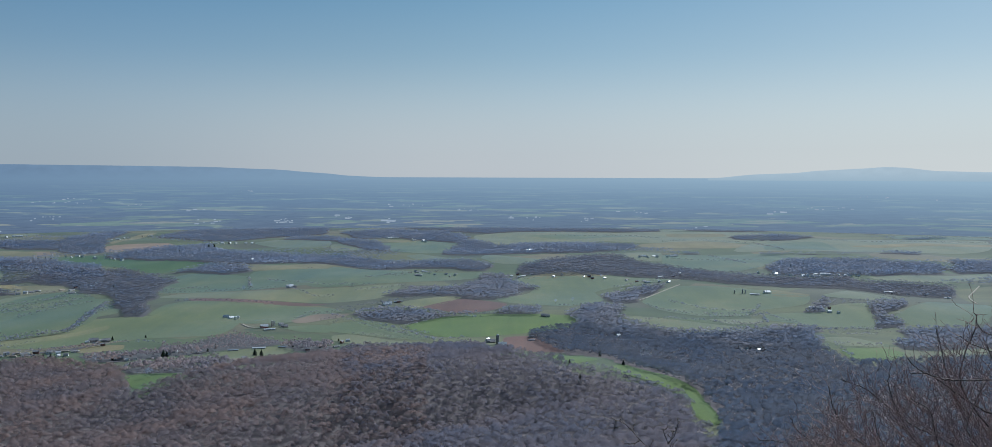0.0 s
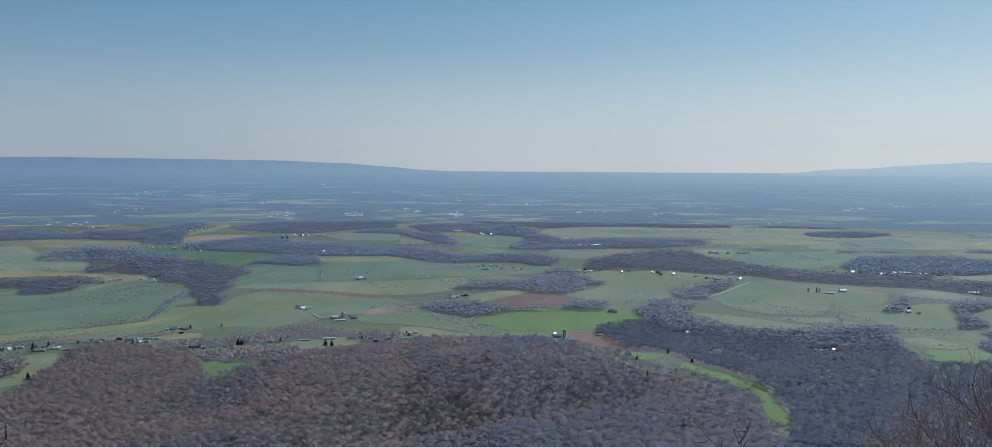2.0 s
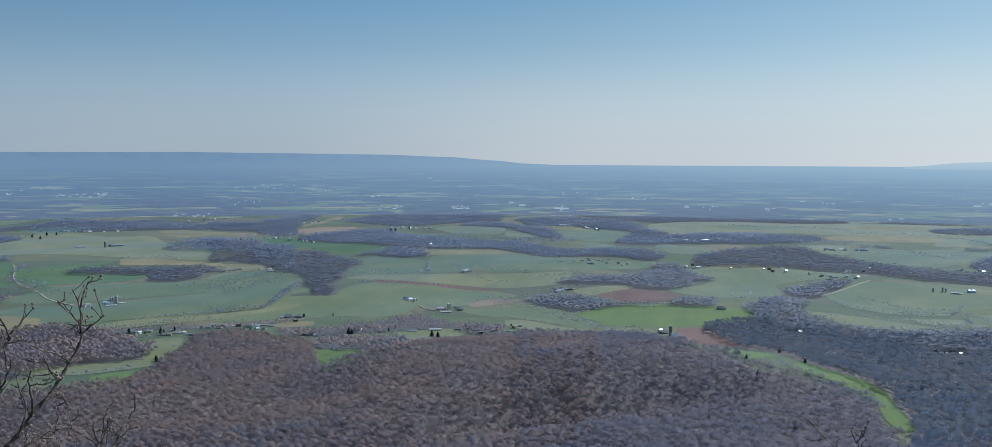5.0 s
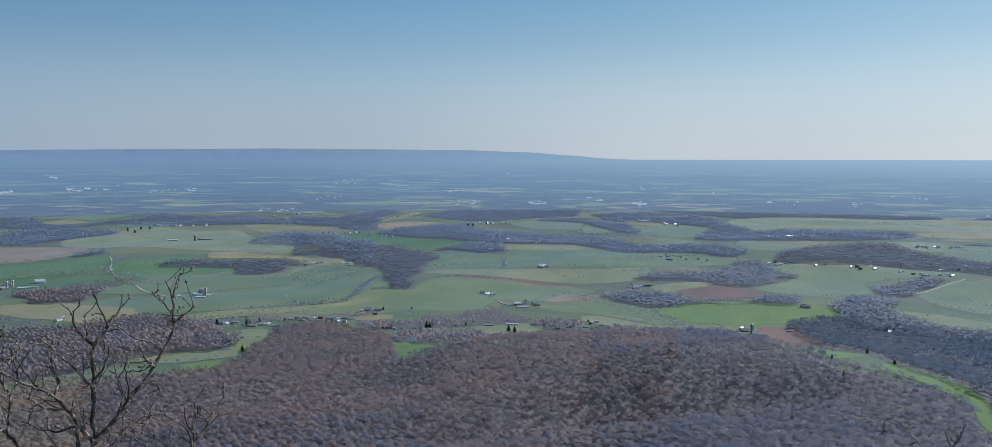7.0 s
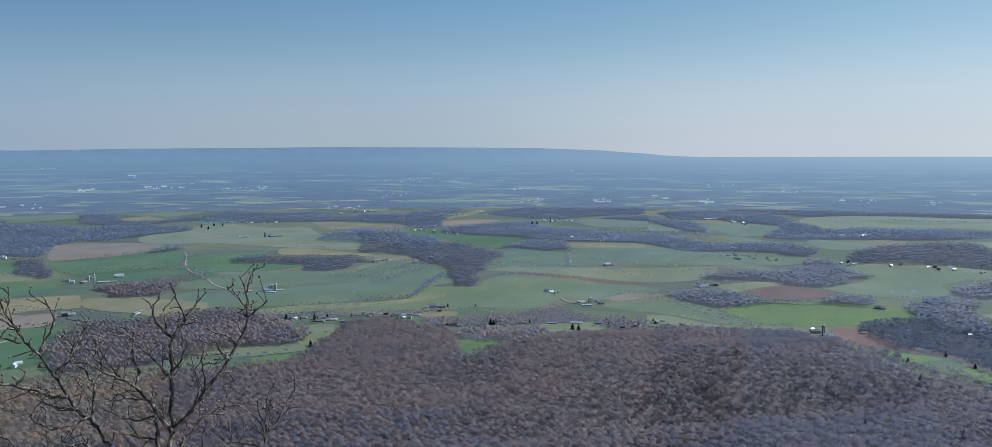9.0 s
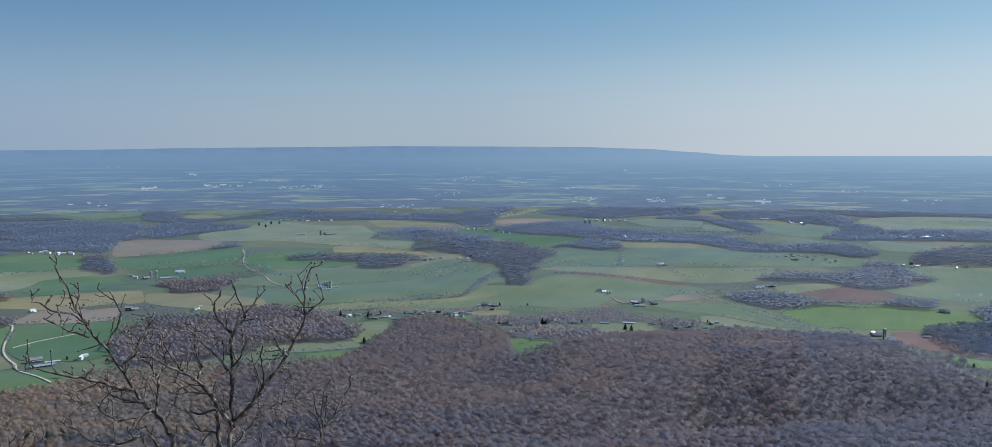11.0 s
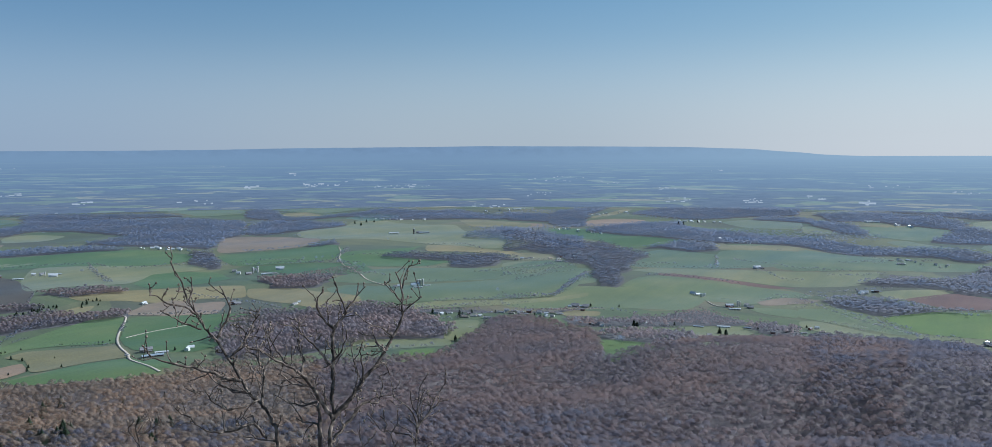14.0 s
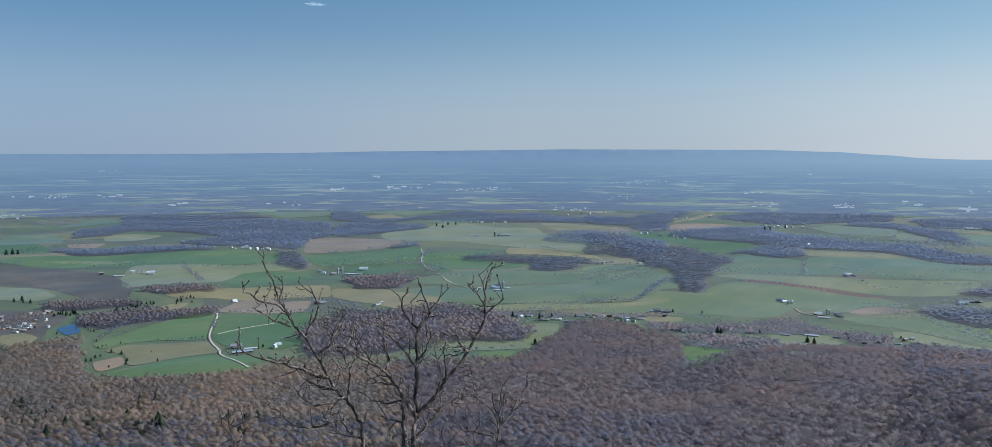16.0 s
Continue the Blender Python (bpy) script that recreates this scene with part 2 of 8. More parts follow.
MILD_TWIGS = twig_material("brush_twigs", (0.339, 0.304, 0.317), (0.385, 0.345, 0.360), (0.435, 0.390, 0.407), 0.35, 0.42, 0.1, 0.86)
NEEDLES = twig_material("evergreen_needles", (0.045, 0.072, 0.050), (0.060, 0.092, 0.058), (0.08, 0.112, 0.068), 0.25, 0.25)
BARK = painted("tree_bark", (0.14, 0.115, 0.10), 0.9, 0, 0.35, 0.6)
ROAD = painted("pale_gravel", (0.42, 0.38, 0.32), 0.95, 0, 0.2, 2.0)
TAR = painted("grey_tarmac", (0.22, 0.22, 0.23), 0.9, 0, 0.15, 2.0)
WHITE = painted("white_siding", (0.78, 0.78, 0.76), 0.55, 0, 0.06)
CREAM = painted("cream_siding", (0.5, 0.46, 0.38), 0.6, 0, 0.08)
BRICK = painted("red_brick", (0.26, 0.12, 0.085), 0.9, 0, 0.2)
BARN_RED = painted("barn_red_boards", (0.24, 0.055, 0.045), 0.75, 0, 0.2)
WOOD_GREY = painted("weathered_boards", (0.30, 0.27, 0.25), 0.9, 0, 0.25)
TIN = painted("pale_tin_roof", (0.62, 0.65, 0.68), 0.45, 0.2, 0.12, 1.5)
BLUE_TIN = painted("blue_grey_tin", (0.36, 0.43, 0.5), 0.45, 0.2, 0.12, 1.5)
SLATE = painted("dark_shingles", (0.27, 0.27, 0.29), 0.85, 0, 0.25)
BROWN_ROOF = painted("brown_shingles", (0.34, 0.29, 0.25), 0.85, 0, 0.25)
CONCRETE = painted("silo_concrete", (0.44, 0.43, 0.41), 0.85, 0, 0.15, 1.2)
DARK_STAVE = painted("dark_silo_staves", (0.10, 0.105, 0.12), 0.6, 0.1, 0.15, 1.2)
STEEL = painted("galvanised_steel", (0.6, 0.62, 0.64), 0.4, 0.6, 0.12, 1.0)
GLASS_DARK = painted("window_glass", (0.03, 0.035, 0.045), 0.1, 0, 0.05)
ORANGE = painted("orange_panels", (0.75, 0.27, 0.05), 0.5, 0, 0.08)


def distance_material():
    """The far end of the valley: a plain, glowing backdrop of blue-grey woods and paler fields, with the afternoon haze
    painted in.
    """
    m = bpy.data.materials.new("far_distance")
    m.use_nodes = True
    nt = m.node_tree
    nt.nodes.clear()
    out = nt.nodes.new("ShaderNodeOutputMaterial")
    em = nt.nodes.new("ShaderNodeEmission")
    uv = nt.nodes.new("ShaderNodeUVMap")
    mp = nt.nodes.new("ShaderNodeMapping")
    mp.inputs["Scale"].default_value = (0.7, 1.55, 1)
    nt.links.new(uv.outputs[0], mp.inputs["Vector"])
    warp = nt.nodes.new("ShaderNodeTexNoise")
    warp.inputs["Scale"].default_value = 0.9
    warp.inputs["Detail"].default_value = 4
    nt.links.new(mp.outputs[0], warp.inputs["Vector"])
    bent = mix(nt, mp.outputs[0], warp.outputs["Color"], 0.3, "LINEAR_LIGHT")
    cells = nt.nodes.new("ShaderNodeTexVoronoi")
    cells.inputs["Scale"].default_value = 1.7
    nt.links.new(bent, cells.inputs["Vector"])
    woods = nt.nodes.new("ShaderNodeTexNoise")
    woods.inputs["Scale"].default_value = 0.42
    woods.inputs["Detail"].default_value = 9
    woods.inputs["Roughness"].default_value = 0.62
    nt.links.new(mp.outputs[0], woods.inputs["Vector"])
    pick = nt.nodes.new("ShaderNodeSeparateColor")
    nt.links.new(cells.outputs["Color"], pick.inputs[0])
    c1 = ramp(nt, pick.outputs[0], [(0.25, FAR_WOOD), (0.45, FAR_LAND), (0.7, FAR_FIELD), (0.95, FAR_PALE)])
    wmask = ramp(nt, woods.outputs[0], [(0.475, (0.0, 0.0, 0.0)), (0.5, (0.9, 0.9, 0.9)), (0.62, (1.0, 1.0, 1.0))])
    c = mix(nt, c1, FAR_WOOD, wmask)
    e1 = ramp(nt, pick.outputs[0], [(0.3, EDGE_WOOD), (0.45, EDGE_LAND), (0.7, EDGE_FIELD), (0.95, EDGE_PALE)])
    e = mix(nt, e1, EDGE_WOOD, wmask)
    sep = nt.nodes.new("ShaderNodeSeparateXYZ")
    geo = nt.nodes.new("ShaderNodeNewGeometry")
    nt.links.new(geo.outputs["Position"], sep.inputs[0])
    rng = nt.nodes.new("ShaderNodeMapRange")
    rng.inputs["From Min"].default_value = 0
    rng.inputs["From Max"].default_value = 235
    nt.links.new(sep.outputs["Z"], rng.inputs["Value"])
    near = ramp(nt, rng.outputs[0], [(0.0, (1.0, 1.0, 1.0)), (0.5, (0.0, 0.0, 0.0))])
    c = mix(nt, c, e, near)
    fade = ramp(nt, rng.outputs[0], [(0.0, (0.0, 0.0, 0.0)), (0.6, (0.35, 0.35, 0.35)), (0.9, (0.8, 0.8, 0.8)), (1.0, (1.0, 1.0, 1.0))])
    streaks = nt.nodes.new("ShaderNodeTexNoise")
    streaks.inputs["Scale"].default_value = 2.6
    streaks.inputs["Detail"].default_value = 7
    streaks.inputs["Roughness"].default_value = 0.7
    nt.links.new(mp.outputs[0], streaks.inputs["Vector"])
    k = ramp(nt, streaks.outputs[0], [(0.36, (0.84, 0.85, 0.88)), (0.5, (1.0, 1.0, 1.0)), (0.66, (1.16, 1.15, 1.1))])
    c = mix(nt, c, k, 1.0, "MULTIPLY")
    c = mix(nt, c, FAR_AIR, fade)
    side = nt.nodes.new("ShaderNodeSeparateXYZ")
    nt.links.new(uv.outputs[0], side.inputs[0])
    sunward = nt.nodes.new("ShaderNodeMapRange")     # painted haze, thicker towards the sun
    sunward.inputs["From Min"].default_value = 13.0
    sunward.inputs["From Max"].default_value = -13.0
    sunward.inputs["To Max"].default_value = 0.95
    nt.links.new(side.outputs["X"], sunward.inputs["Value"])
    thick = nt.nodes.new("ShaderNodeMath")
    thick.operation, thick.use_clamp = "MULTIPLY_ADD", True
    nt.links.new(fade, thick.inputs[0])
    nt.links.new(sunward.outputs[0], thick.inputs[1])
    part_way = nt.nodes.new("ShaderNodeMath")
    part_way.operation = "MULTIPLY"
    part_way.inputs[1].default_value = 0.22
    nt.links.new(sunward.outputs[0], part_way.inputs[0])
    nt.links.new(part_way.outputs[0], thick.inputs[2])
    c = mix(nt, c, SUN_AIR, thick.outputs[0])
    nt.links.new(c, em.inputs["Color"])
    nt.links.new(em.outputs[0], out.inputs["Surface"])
    return m


# FAR and EDGE colours carry haze; the AIR tones are the haze itself.
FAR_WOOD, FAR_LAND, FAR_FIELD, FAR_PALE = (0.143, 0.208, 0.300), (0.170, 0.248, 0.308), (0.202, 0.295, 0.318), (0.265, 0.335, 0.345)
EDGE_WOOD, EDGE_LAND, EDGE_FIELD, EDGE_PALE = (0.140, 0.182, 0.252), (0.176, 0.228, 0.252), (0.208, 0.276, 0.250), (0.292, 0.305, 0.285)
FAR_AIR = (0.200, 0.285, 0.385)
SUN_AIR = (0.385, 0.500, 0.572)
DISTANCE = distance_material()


# Glowing far surface; haze is painted into its colour and its paler foot.
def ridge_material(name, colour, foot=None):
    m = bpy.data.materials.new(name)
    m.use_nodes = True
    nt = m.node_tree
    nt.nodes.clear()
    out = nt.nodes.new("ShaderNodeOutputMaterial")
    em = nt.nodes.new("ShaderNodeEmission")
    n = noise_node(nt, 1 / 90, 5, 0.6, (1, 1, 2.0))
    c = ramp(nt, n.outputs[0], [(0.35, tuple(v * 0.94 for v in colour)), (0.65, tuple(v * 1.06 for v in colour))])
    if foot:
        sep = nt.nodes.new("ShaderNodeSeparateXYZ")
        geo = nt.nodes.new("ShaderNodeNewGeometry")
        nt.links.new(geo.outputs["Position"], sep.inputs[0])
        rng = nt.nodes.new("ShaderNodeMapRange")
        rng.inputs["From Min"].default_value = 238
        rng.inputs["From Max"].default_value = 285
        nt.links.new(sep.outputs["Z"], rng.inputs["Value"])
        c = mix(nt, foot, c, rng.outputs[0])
        sunny = nt.nodes.new("ShaderNodeMapRange")     # painted haze, thicker towards the sun
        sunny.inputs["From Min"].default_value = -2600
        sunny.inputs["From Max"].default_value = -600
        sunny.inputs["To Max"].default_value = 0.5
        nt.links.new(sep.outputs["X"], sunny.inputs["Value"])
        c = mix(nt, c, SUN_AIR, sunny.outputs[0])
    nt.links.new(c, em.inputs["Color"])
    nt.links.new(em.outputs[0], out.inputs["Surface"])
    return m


# Far walls and roofs glow in hazed white, in place of sunlight on them.
FAR_WALL_GLOW = ridge_material("far_wall_glow", (0.42, 0.47, 0.52))
FAR_ROOF_GLOW = ridge_material("far_roof_glow", (0.33, 0.38, 0.45))
RIDGE = ridge_material("ridge_haze_blue", (0.192, 0.272, 0.376), FAR_AIR)
PALE_RIDGE = ridge_material("ridge_haze_pale", (0.62, 0.665, 0.66), (0.46, 0.53, 0.555))

# ---- the land ----
def ground(x, y):
    """Height of the land: the mountain falls away from the camera, a wooded hump and gully below it, then the rolling valley."""
    d = math.hypot(x, y)
    b = math.atan2(-x, y)
    s = d * (0.6 + 0.4 * math.cos(b - 0.31))
    z = 248.3 * math.exp(-((s / 400) ** 1.25))
    u = (d - 900) / 190
    v = (b - 0.10) / 0.36
    z += 30 * math.exp(-u * u - v * v)
    u = (d - 722 + 500 * (b - 0.1)) / 48
    v = (b - 0.09) / 0.28
    z += (20 / (1 + math.exp(-3.4 * u)) - 10 - 14 * math.exp(-u * u)) * math.exp(-v * v - 0.03 * u * u)
    k = min(1, max(0, (d - 420) / 200)) * min(1, max(0, (1250 - d) / 250))
    z += k * (4 * math.sin(x / 61 + 0.4) * math.cos(y / 74) + 2.5 * math.sin((x - y) / 39))
    k = min(1, max(0, (d - 1050) / 500)) * min(1, max(0, (4300 - d) / 800))
    z += k * (4 * math.sin(x / 170 + 1) * math.cos(y / 210) + 3 * math.sin((x + y) / 120) + 2 * math.sin((x - 0.6 * y) / 67))
    return z


def solid(name, verts, tris, mats, slots=None, parent=None):
    """One mesh object from arrays of corners and triangles."""
    me = bpy.data.meshes.new(name)
    verts = np.asarray(verts, np.float32)
    tris = np.asarray(tris, np.int32)
    me.vertices.add(len(verts))
    me.vertices.foreach_set("co", verts.ravel())
    me.loops.add(tris.size)
    me.loops.foreach_set("vertex_index", tris.ravel())
    me.polygons.add(len(tris))
    me.polygons.foreach_set("loop_start", np.arange(0, tris.size, tris.shape[1], dtype=np.int32))
    if slots is not None:
        me.polygons.foreach_set("material_index", np.asarray(slots, np.int32))
    for m in mats:
        me.materials.append(m)
    me.update(calc_edges=True)
    ob = new(name, me)
    ob.parent = parent
    return ob


def sheet(name, angles, radii, place, mats):
    """A polar sheet of quads; place(angle, radius) gives each corner."""
    na, nr = len(angles), len(radii)
    verts = [place(a, r) for a in angles for r in radii]
    i = np.arange((na - 1) * (nr - 1))
    k = (i // (nr - 1)) * nr + i % (nr - 1)
    quads = np.stack([k, k + 1, k + nr + 1, k + nr], 1)[:, ::-1]
    return solid(name, verts, quads, mats)


FINE = [a * 0.4 for a in range(-95, 200)]
BEARINGS = [radians(a) for a in [-180 + 4 * i for i in range(36)] + FINE + [80 + 4 * i for i in range(26)]]
EDGE = 4200
land = sheet("ground", BEARINGS, [0, 2, 4, 6, 9, 13] + [18 * i for i in range(1, 234)],
             lambda a, r: (-r * math.sin(a), r * math.cos(a), ground(-r * math.sin(a), r * math.cos(a))), [LAND])
land.data.polygons.foreach_set("use_smooth", np.ones(len(land.data.polygons), bool))
tagged(land, "wide rolling valley floor below a wooded mountainside", "ground", kind="structure")


def far_place(a, d):
    """Beyond the edge the plain is drawn together along the line of sight, up to the horizon."""
    r = EDGE - 10 + 700 * (1 - math.exp(-(d - EDGE + 10) / 700))
    return (-r * math.sin(a), r * math.cos(a), 250 - 250 * r / d)


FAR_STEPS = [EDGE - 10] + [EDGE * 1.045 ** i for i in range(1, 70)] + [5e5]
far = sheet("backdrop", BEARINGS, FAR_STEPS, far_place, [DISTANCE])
layer = far.data.uv_layers.new(name="plan")
corner = np.array([(math.degrees(a) / 2.6, math.log(d) * 10.0) for a in BEARINGS for d in FAR_STEPS])
loops = np.empty(len(far.data.loops), np.int32)
far.data.loops.foreach_get("vertex_index", loops)
layer.data.foreach_set("uv", corner[loops].ravel())
tagged(far, "far valley of woods and fields fading into blue haze", "distant valley", kind="structure")


def ridge(name, outline, radius, material, label):
    """A long mountain on the horizon: bearing and height in degrees, joined smoothly."""
    bs = [p[0] for p in outline]
    hs = [p[1] for p in outline]
    verts, n = [], 260
    for i in range(n + 1):
        a = bs[0] + (bs[-1] - bs[0]) * i / n
        k = max(j for j in range(len(bs) - 1) if bs[j] <= a + 1e-9) if a < bs[-1] else len(bs) - 2
        u = (a - bs[k]) / (bs[k + 1] - bs[k])
        u = u * u * (3 - 2 * u) * 0.5 + u * 0.5
        h = hs[k] + (hs[k + 1] - hs[k]) * u
        h += min(1, h * 3) * (0.012 * noise.noise((a * 0.9, 3.1, 0)) + 0.006 * noise.noise((a * 4.0, 7.7, 0)))
        q = radians(a)
        top = 250 + radius * math.tan(radians(h))
        for r, z in ((radius - 60, 236), (radius - 30, (top + 236) / 2 + 8), (radius, top), (radius + 30, 236)):
            verts.append((-r * math.sin(q), r * math.cos(q), z))
    quads = [(4 * i + j, 4 * i + 4 + j, 4 * i + 5 + j, 4 * i + 1 + j) for i in range(n) for j in range(3)]
    ob = solid(name, verts, quads, [material])
    ob.data.polygons.foreach_set("use_smooth", np.ones(len(ob.data.polygons), bool))
    return tagged(ob, label, "mountain ridge", kind="structure")


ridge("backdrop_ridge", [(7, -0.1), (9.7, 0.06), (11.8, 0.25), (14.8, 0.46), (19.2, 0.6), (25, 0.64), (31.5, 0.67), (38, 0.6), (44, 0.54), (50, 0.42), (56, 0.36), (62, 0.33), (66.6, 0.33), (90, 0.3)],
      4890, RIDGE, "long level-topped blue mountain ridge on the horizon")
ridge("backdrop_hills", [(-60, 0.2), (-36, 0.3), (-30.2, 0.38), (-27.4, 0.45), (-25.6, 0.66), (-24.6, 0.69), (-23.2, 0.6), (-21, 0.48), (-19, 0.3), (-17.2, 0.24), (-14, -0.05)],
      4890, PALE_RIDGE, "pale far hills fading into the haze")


def rounded(corners, times=1):
    """The outline with its corners cut a little."""
    pts = [Vector(p) for p in corners]
    for cut in (0.13, 0.22)[:times]:
        pts = [q for i in range(len(pts)) for q in (pts[i - 1].lerp(pts[i], 1 - cut), pts[i].lerp(pts[(i + 1) % len(pts)], cut))]
    return pts


def ragged(pts, step, amount, seed):
    """The outline in short steps, each moved in or out a little."""
    out = []
    for i, p in enumerate(pts):
        q = pts[(i + 1) % len(pts)]
        n = max(1, int((q - p).length / step))
        side = Vector((p.y - q.y, q.x - p.x)).normalized() if (q - p).length > 0 else Vector((0, 0))
        for j in range(n):
            c = p.lerp(q, j / n)
            out.append(c + side * amount * noise.noise((c.x / (step * 2.5), c.y / (step * 2.5), seed)))
    return out


def draped(outline, lift):
    """Corners and triangles of a patch laid over the land."""
    bm = bmesh.new()
    bm.faces.new([bm.verts.new((p.x, p.y, 0)) for p in outline])
    xs, ys = [p.x for p in outline], [p.y for p in outline]
    step = max(16.0, max(max(xs) - min(xs), max(ys) - min(ys)) / 36)
    bmesh.ops.triangulate(bm, faces=bm.faces[:])
    for axis, vals in (((1, 0, 0), xs), ((0, 1, 0), ys)):
        v = min(vals) + step
        while v < max(vals):
            bmesh.ops.bisect_plane(bm, geom=bm.verts[:] + bm.edges[:] + bm.faces[:], plane_co=(v * axis[0], v * axis[1], 0), plane_no=axis)
            v += step
    bmesh.ops.triangulate(bm, faces=bm.faces[:])
    bmesh.ops.recalc_face_normals(bm, faces=bm.faces[:])
    bm.verts.index_update()
    verts = [(v.co.x, v.co.y, ground(v.co.x, v.co.y) + lift) for v in bm.verts]
    tris = [[v.index for v in (f.verts if f.normal.z > 0 else reversed(f.verts[:]))] for f in bm.faces]
    bm.free()
    return verts, tris


field_count = 0


def field(crop_name, corners):
    global field_count
    outline = ragged(rounded(corners, 2), 20, 4, field_count)
    v, t = draped(outline, 0.12 + 0.003 * field_count)
    ob = solid("field", v, t, [CROPS[crop_name]])
    ob.data.polygons.foreach_set("use_smooth", np.ones(len(t), bool))
    field_count += 1
    few = outline[::3]
    open_fields.append(((min(p.x for p in few), max(p.x for p in few), min(p.y for p in few), max(p.y for p in few)), few))
    edge_trees.append(outline)
    return tagged(ob, CROP_WORDS[crop_name], "field", group="fields of the valley", kind="structure")


def road(points, width):
    pts = [Vector(p) for p in points]
    for _ in range(2):
        pts = [pts[0]] + [q for i in range(len(pts) - 1) for q in (pts[i].lerp(pts[i + 1], 0.25), pts[i].lerp(pts[i + 1], 0.75))] + [pts[-1]]
    fine = []
    for p, q in zip(pts, pts[1:]):
        n = max(1, int((q - p).length / 10))
        fine += [p.lerp(q, j / n) for j in range(n)]
    fine.append(pts[-1])
    verts = []
    for i, p in enumerate(fine):
        d = (fine[min(i + 1, len(fine) - 1)] - fine[max(i - 1, 0)]).normalized()
        for s in (-0.5, 0.5):
            x, y = p.x - d.y * s * width, p.y + d.x * s * width
            verts.append((x, y, ground(x, y) + 0.8))
            verts.append((x, y, ground(x, y) - 0.5))
    quads = []
    for i in range(len(fine) - 1):
        k = 4 * i
        quads += [(k, k + 4, k + 6, k + 2), (k + 1, k + 5, k + 4, k), (k + 2, k + 6, k + 7, k + 3)]
    ob = solid("road", verts, quads, [ROAD if width < 4.5 else TAR])
    return tagged(ob, "pale gravel farm lane between fields" if width < 4.5 else "grey country road through the valley", "road", kind="structure")


# ---- trees in numbers ----
def bare_template(rng, twigs, limbs, tall, spread, wide, long):
    """A leafless tree: trunk, limbs and sprays of twigs, as triangles."""
    v, t = [], []

    def spike(p, q, w):
        p, q = np.array(p), np.array(q)
        side = np.cross(q - p, rng.normal(size=3))
        side *= w / (np.linalg.norm(side) + 1e-9)
        v.extend([p - side, p + side, q])
        t.append([len(v) - 3, len(v) - 2, len(v) - 1])

    for k in range(3):
        a = k * 2.1
        b = a + 2.1
        p = [0.25 * math.cos(a), 0.25 * math.sin(a), 0]
        q = [0.25 * math.cos(b), 0.25 * math.sin(b), 0]
        v.extend([p, q, [0, 0, tall * 0.8]])
        t.append([len(v) - 3, len(v) - 2, len(v) - 1])
    mid = tall * 0.64
    for _ in range(limbs):
        a, up = rng.uniform(0, 6.28), rng.uniform(0.2, 0.9)
        base = [0, 0, tall * rng.uniform(0.3, 0.6)]
        spike(base, [spread * 0.7 * math.cos(a), spread * 0.7 * math.sin(a), mid + (tall - mid) * up * 0.7], 0.16)
    for _ in range(twigs):
        d = rng.normal(size=3)
        d /= np.linalg.norm(d)
        if d[2] < -0.3:
            d[2] = -d[2]
        r = rng.uniform(0.55, 1.0)
        p = np.array([d[0] * spread * r, d[1] * spread * r, mid + d[2] * (tall - mid) * r])
        lie = np.array([d[0] / spread, d[1] / spread, d[2] / (tall - mid)])
        lie /= np.linalg.norm(lie)
        lie = lie + rng.normal(size=3) * 0.4
        out = np.cross(lie, rng.normal(size=3))
        out /= np.linalg.norm(out)
        side = np.cross(lie, out)
        L = rng.uniform(0.6, 1.2) * long
        w = wide * rng.uniform(0.6, 1.3)
        v.extend([p - out * L * 0.4 - side * w, p - out * L * 0.4 + side * w, p + out * L * 0.6])
        n = np.cross(v[-2] - v[-3], v[-1] - v[-3])
        t.append([len(v) - 3, len(v) - 2, len(v) - 1] if n @ lie > 0 else [len(v) - 3, len(v) - 1, len(v) - 2])
    return np.array(v), np.array(t)


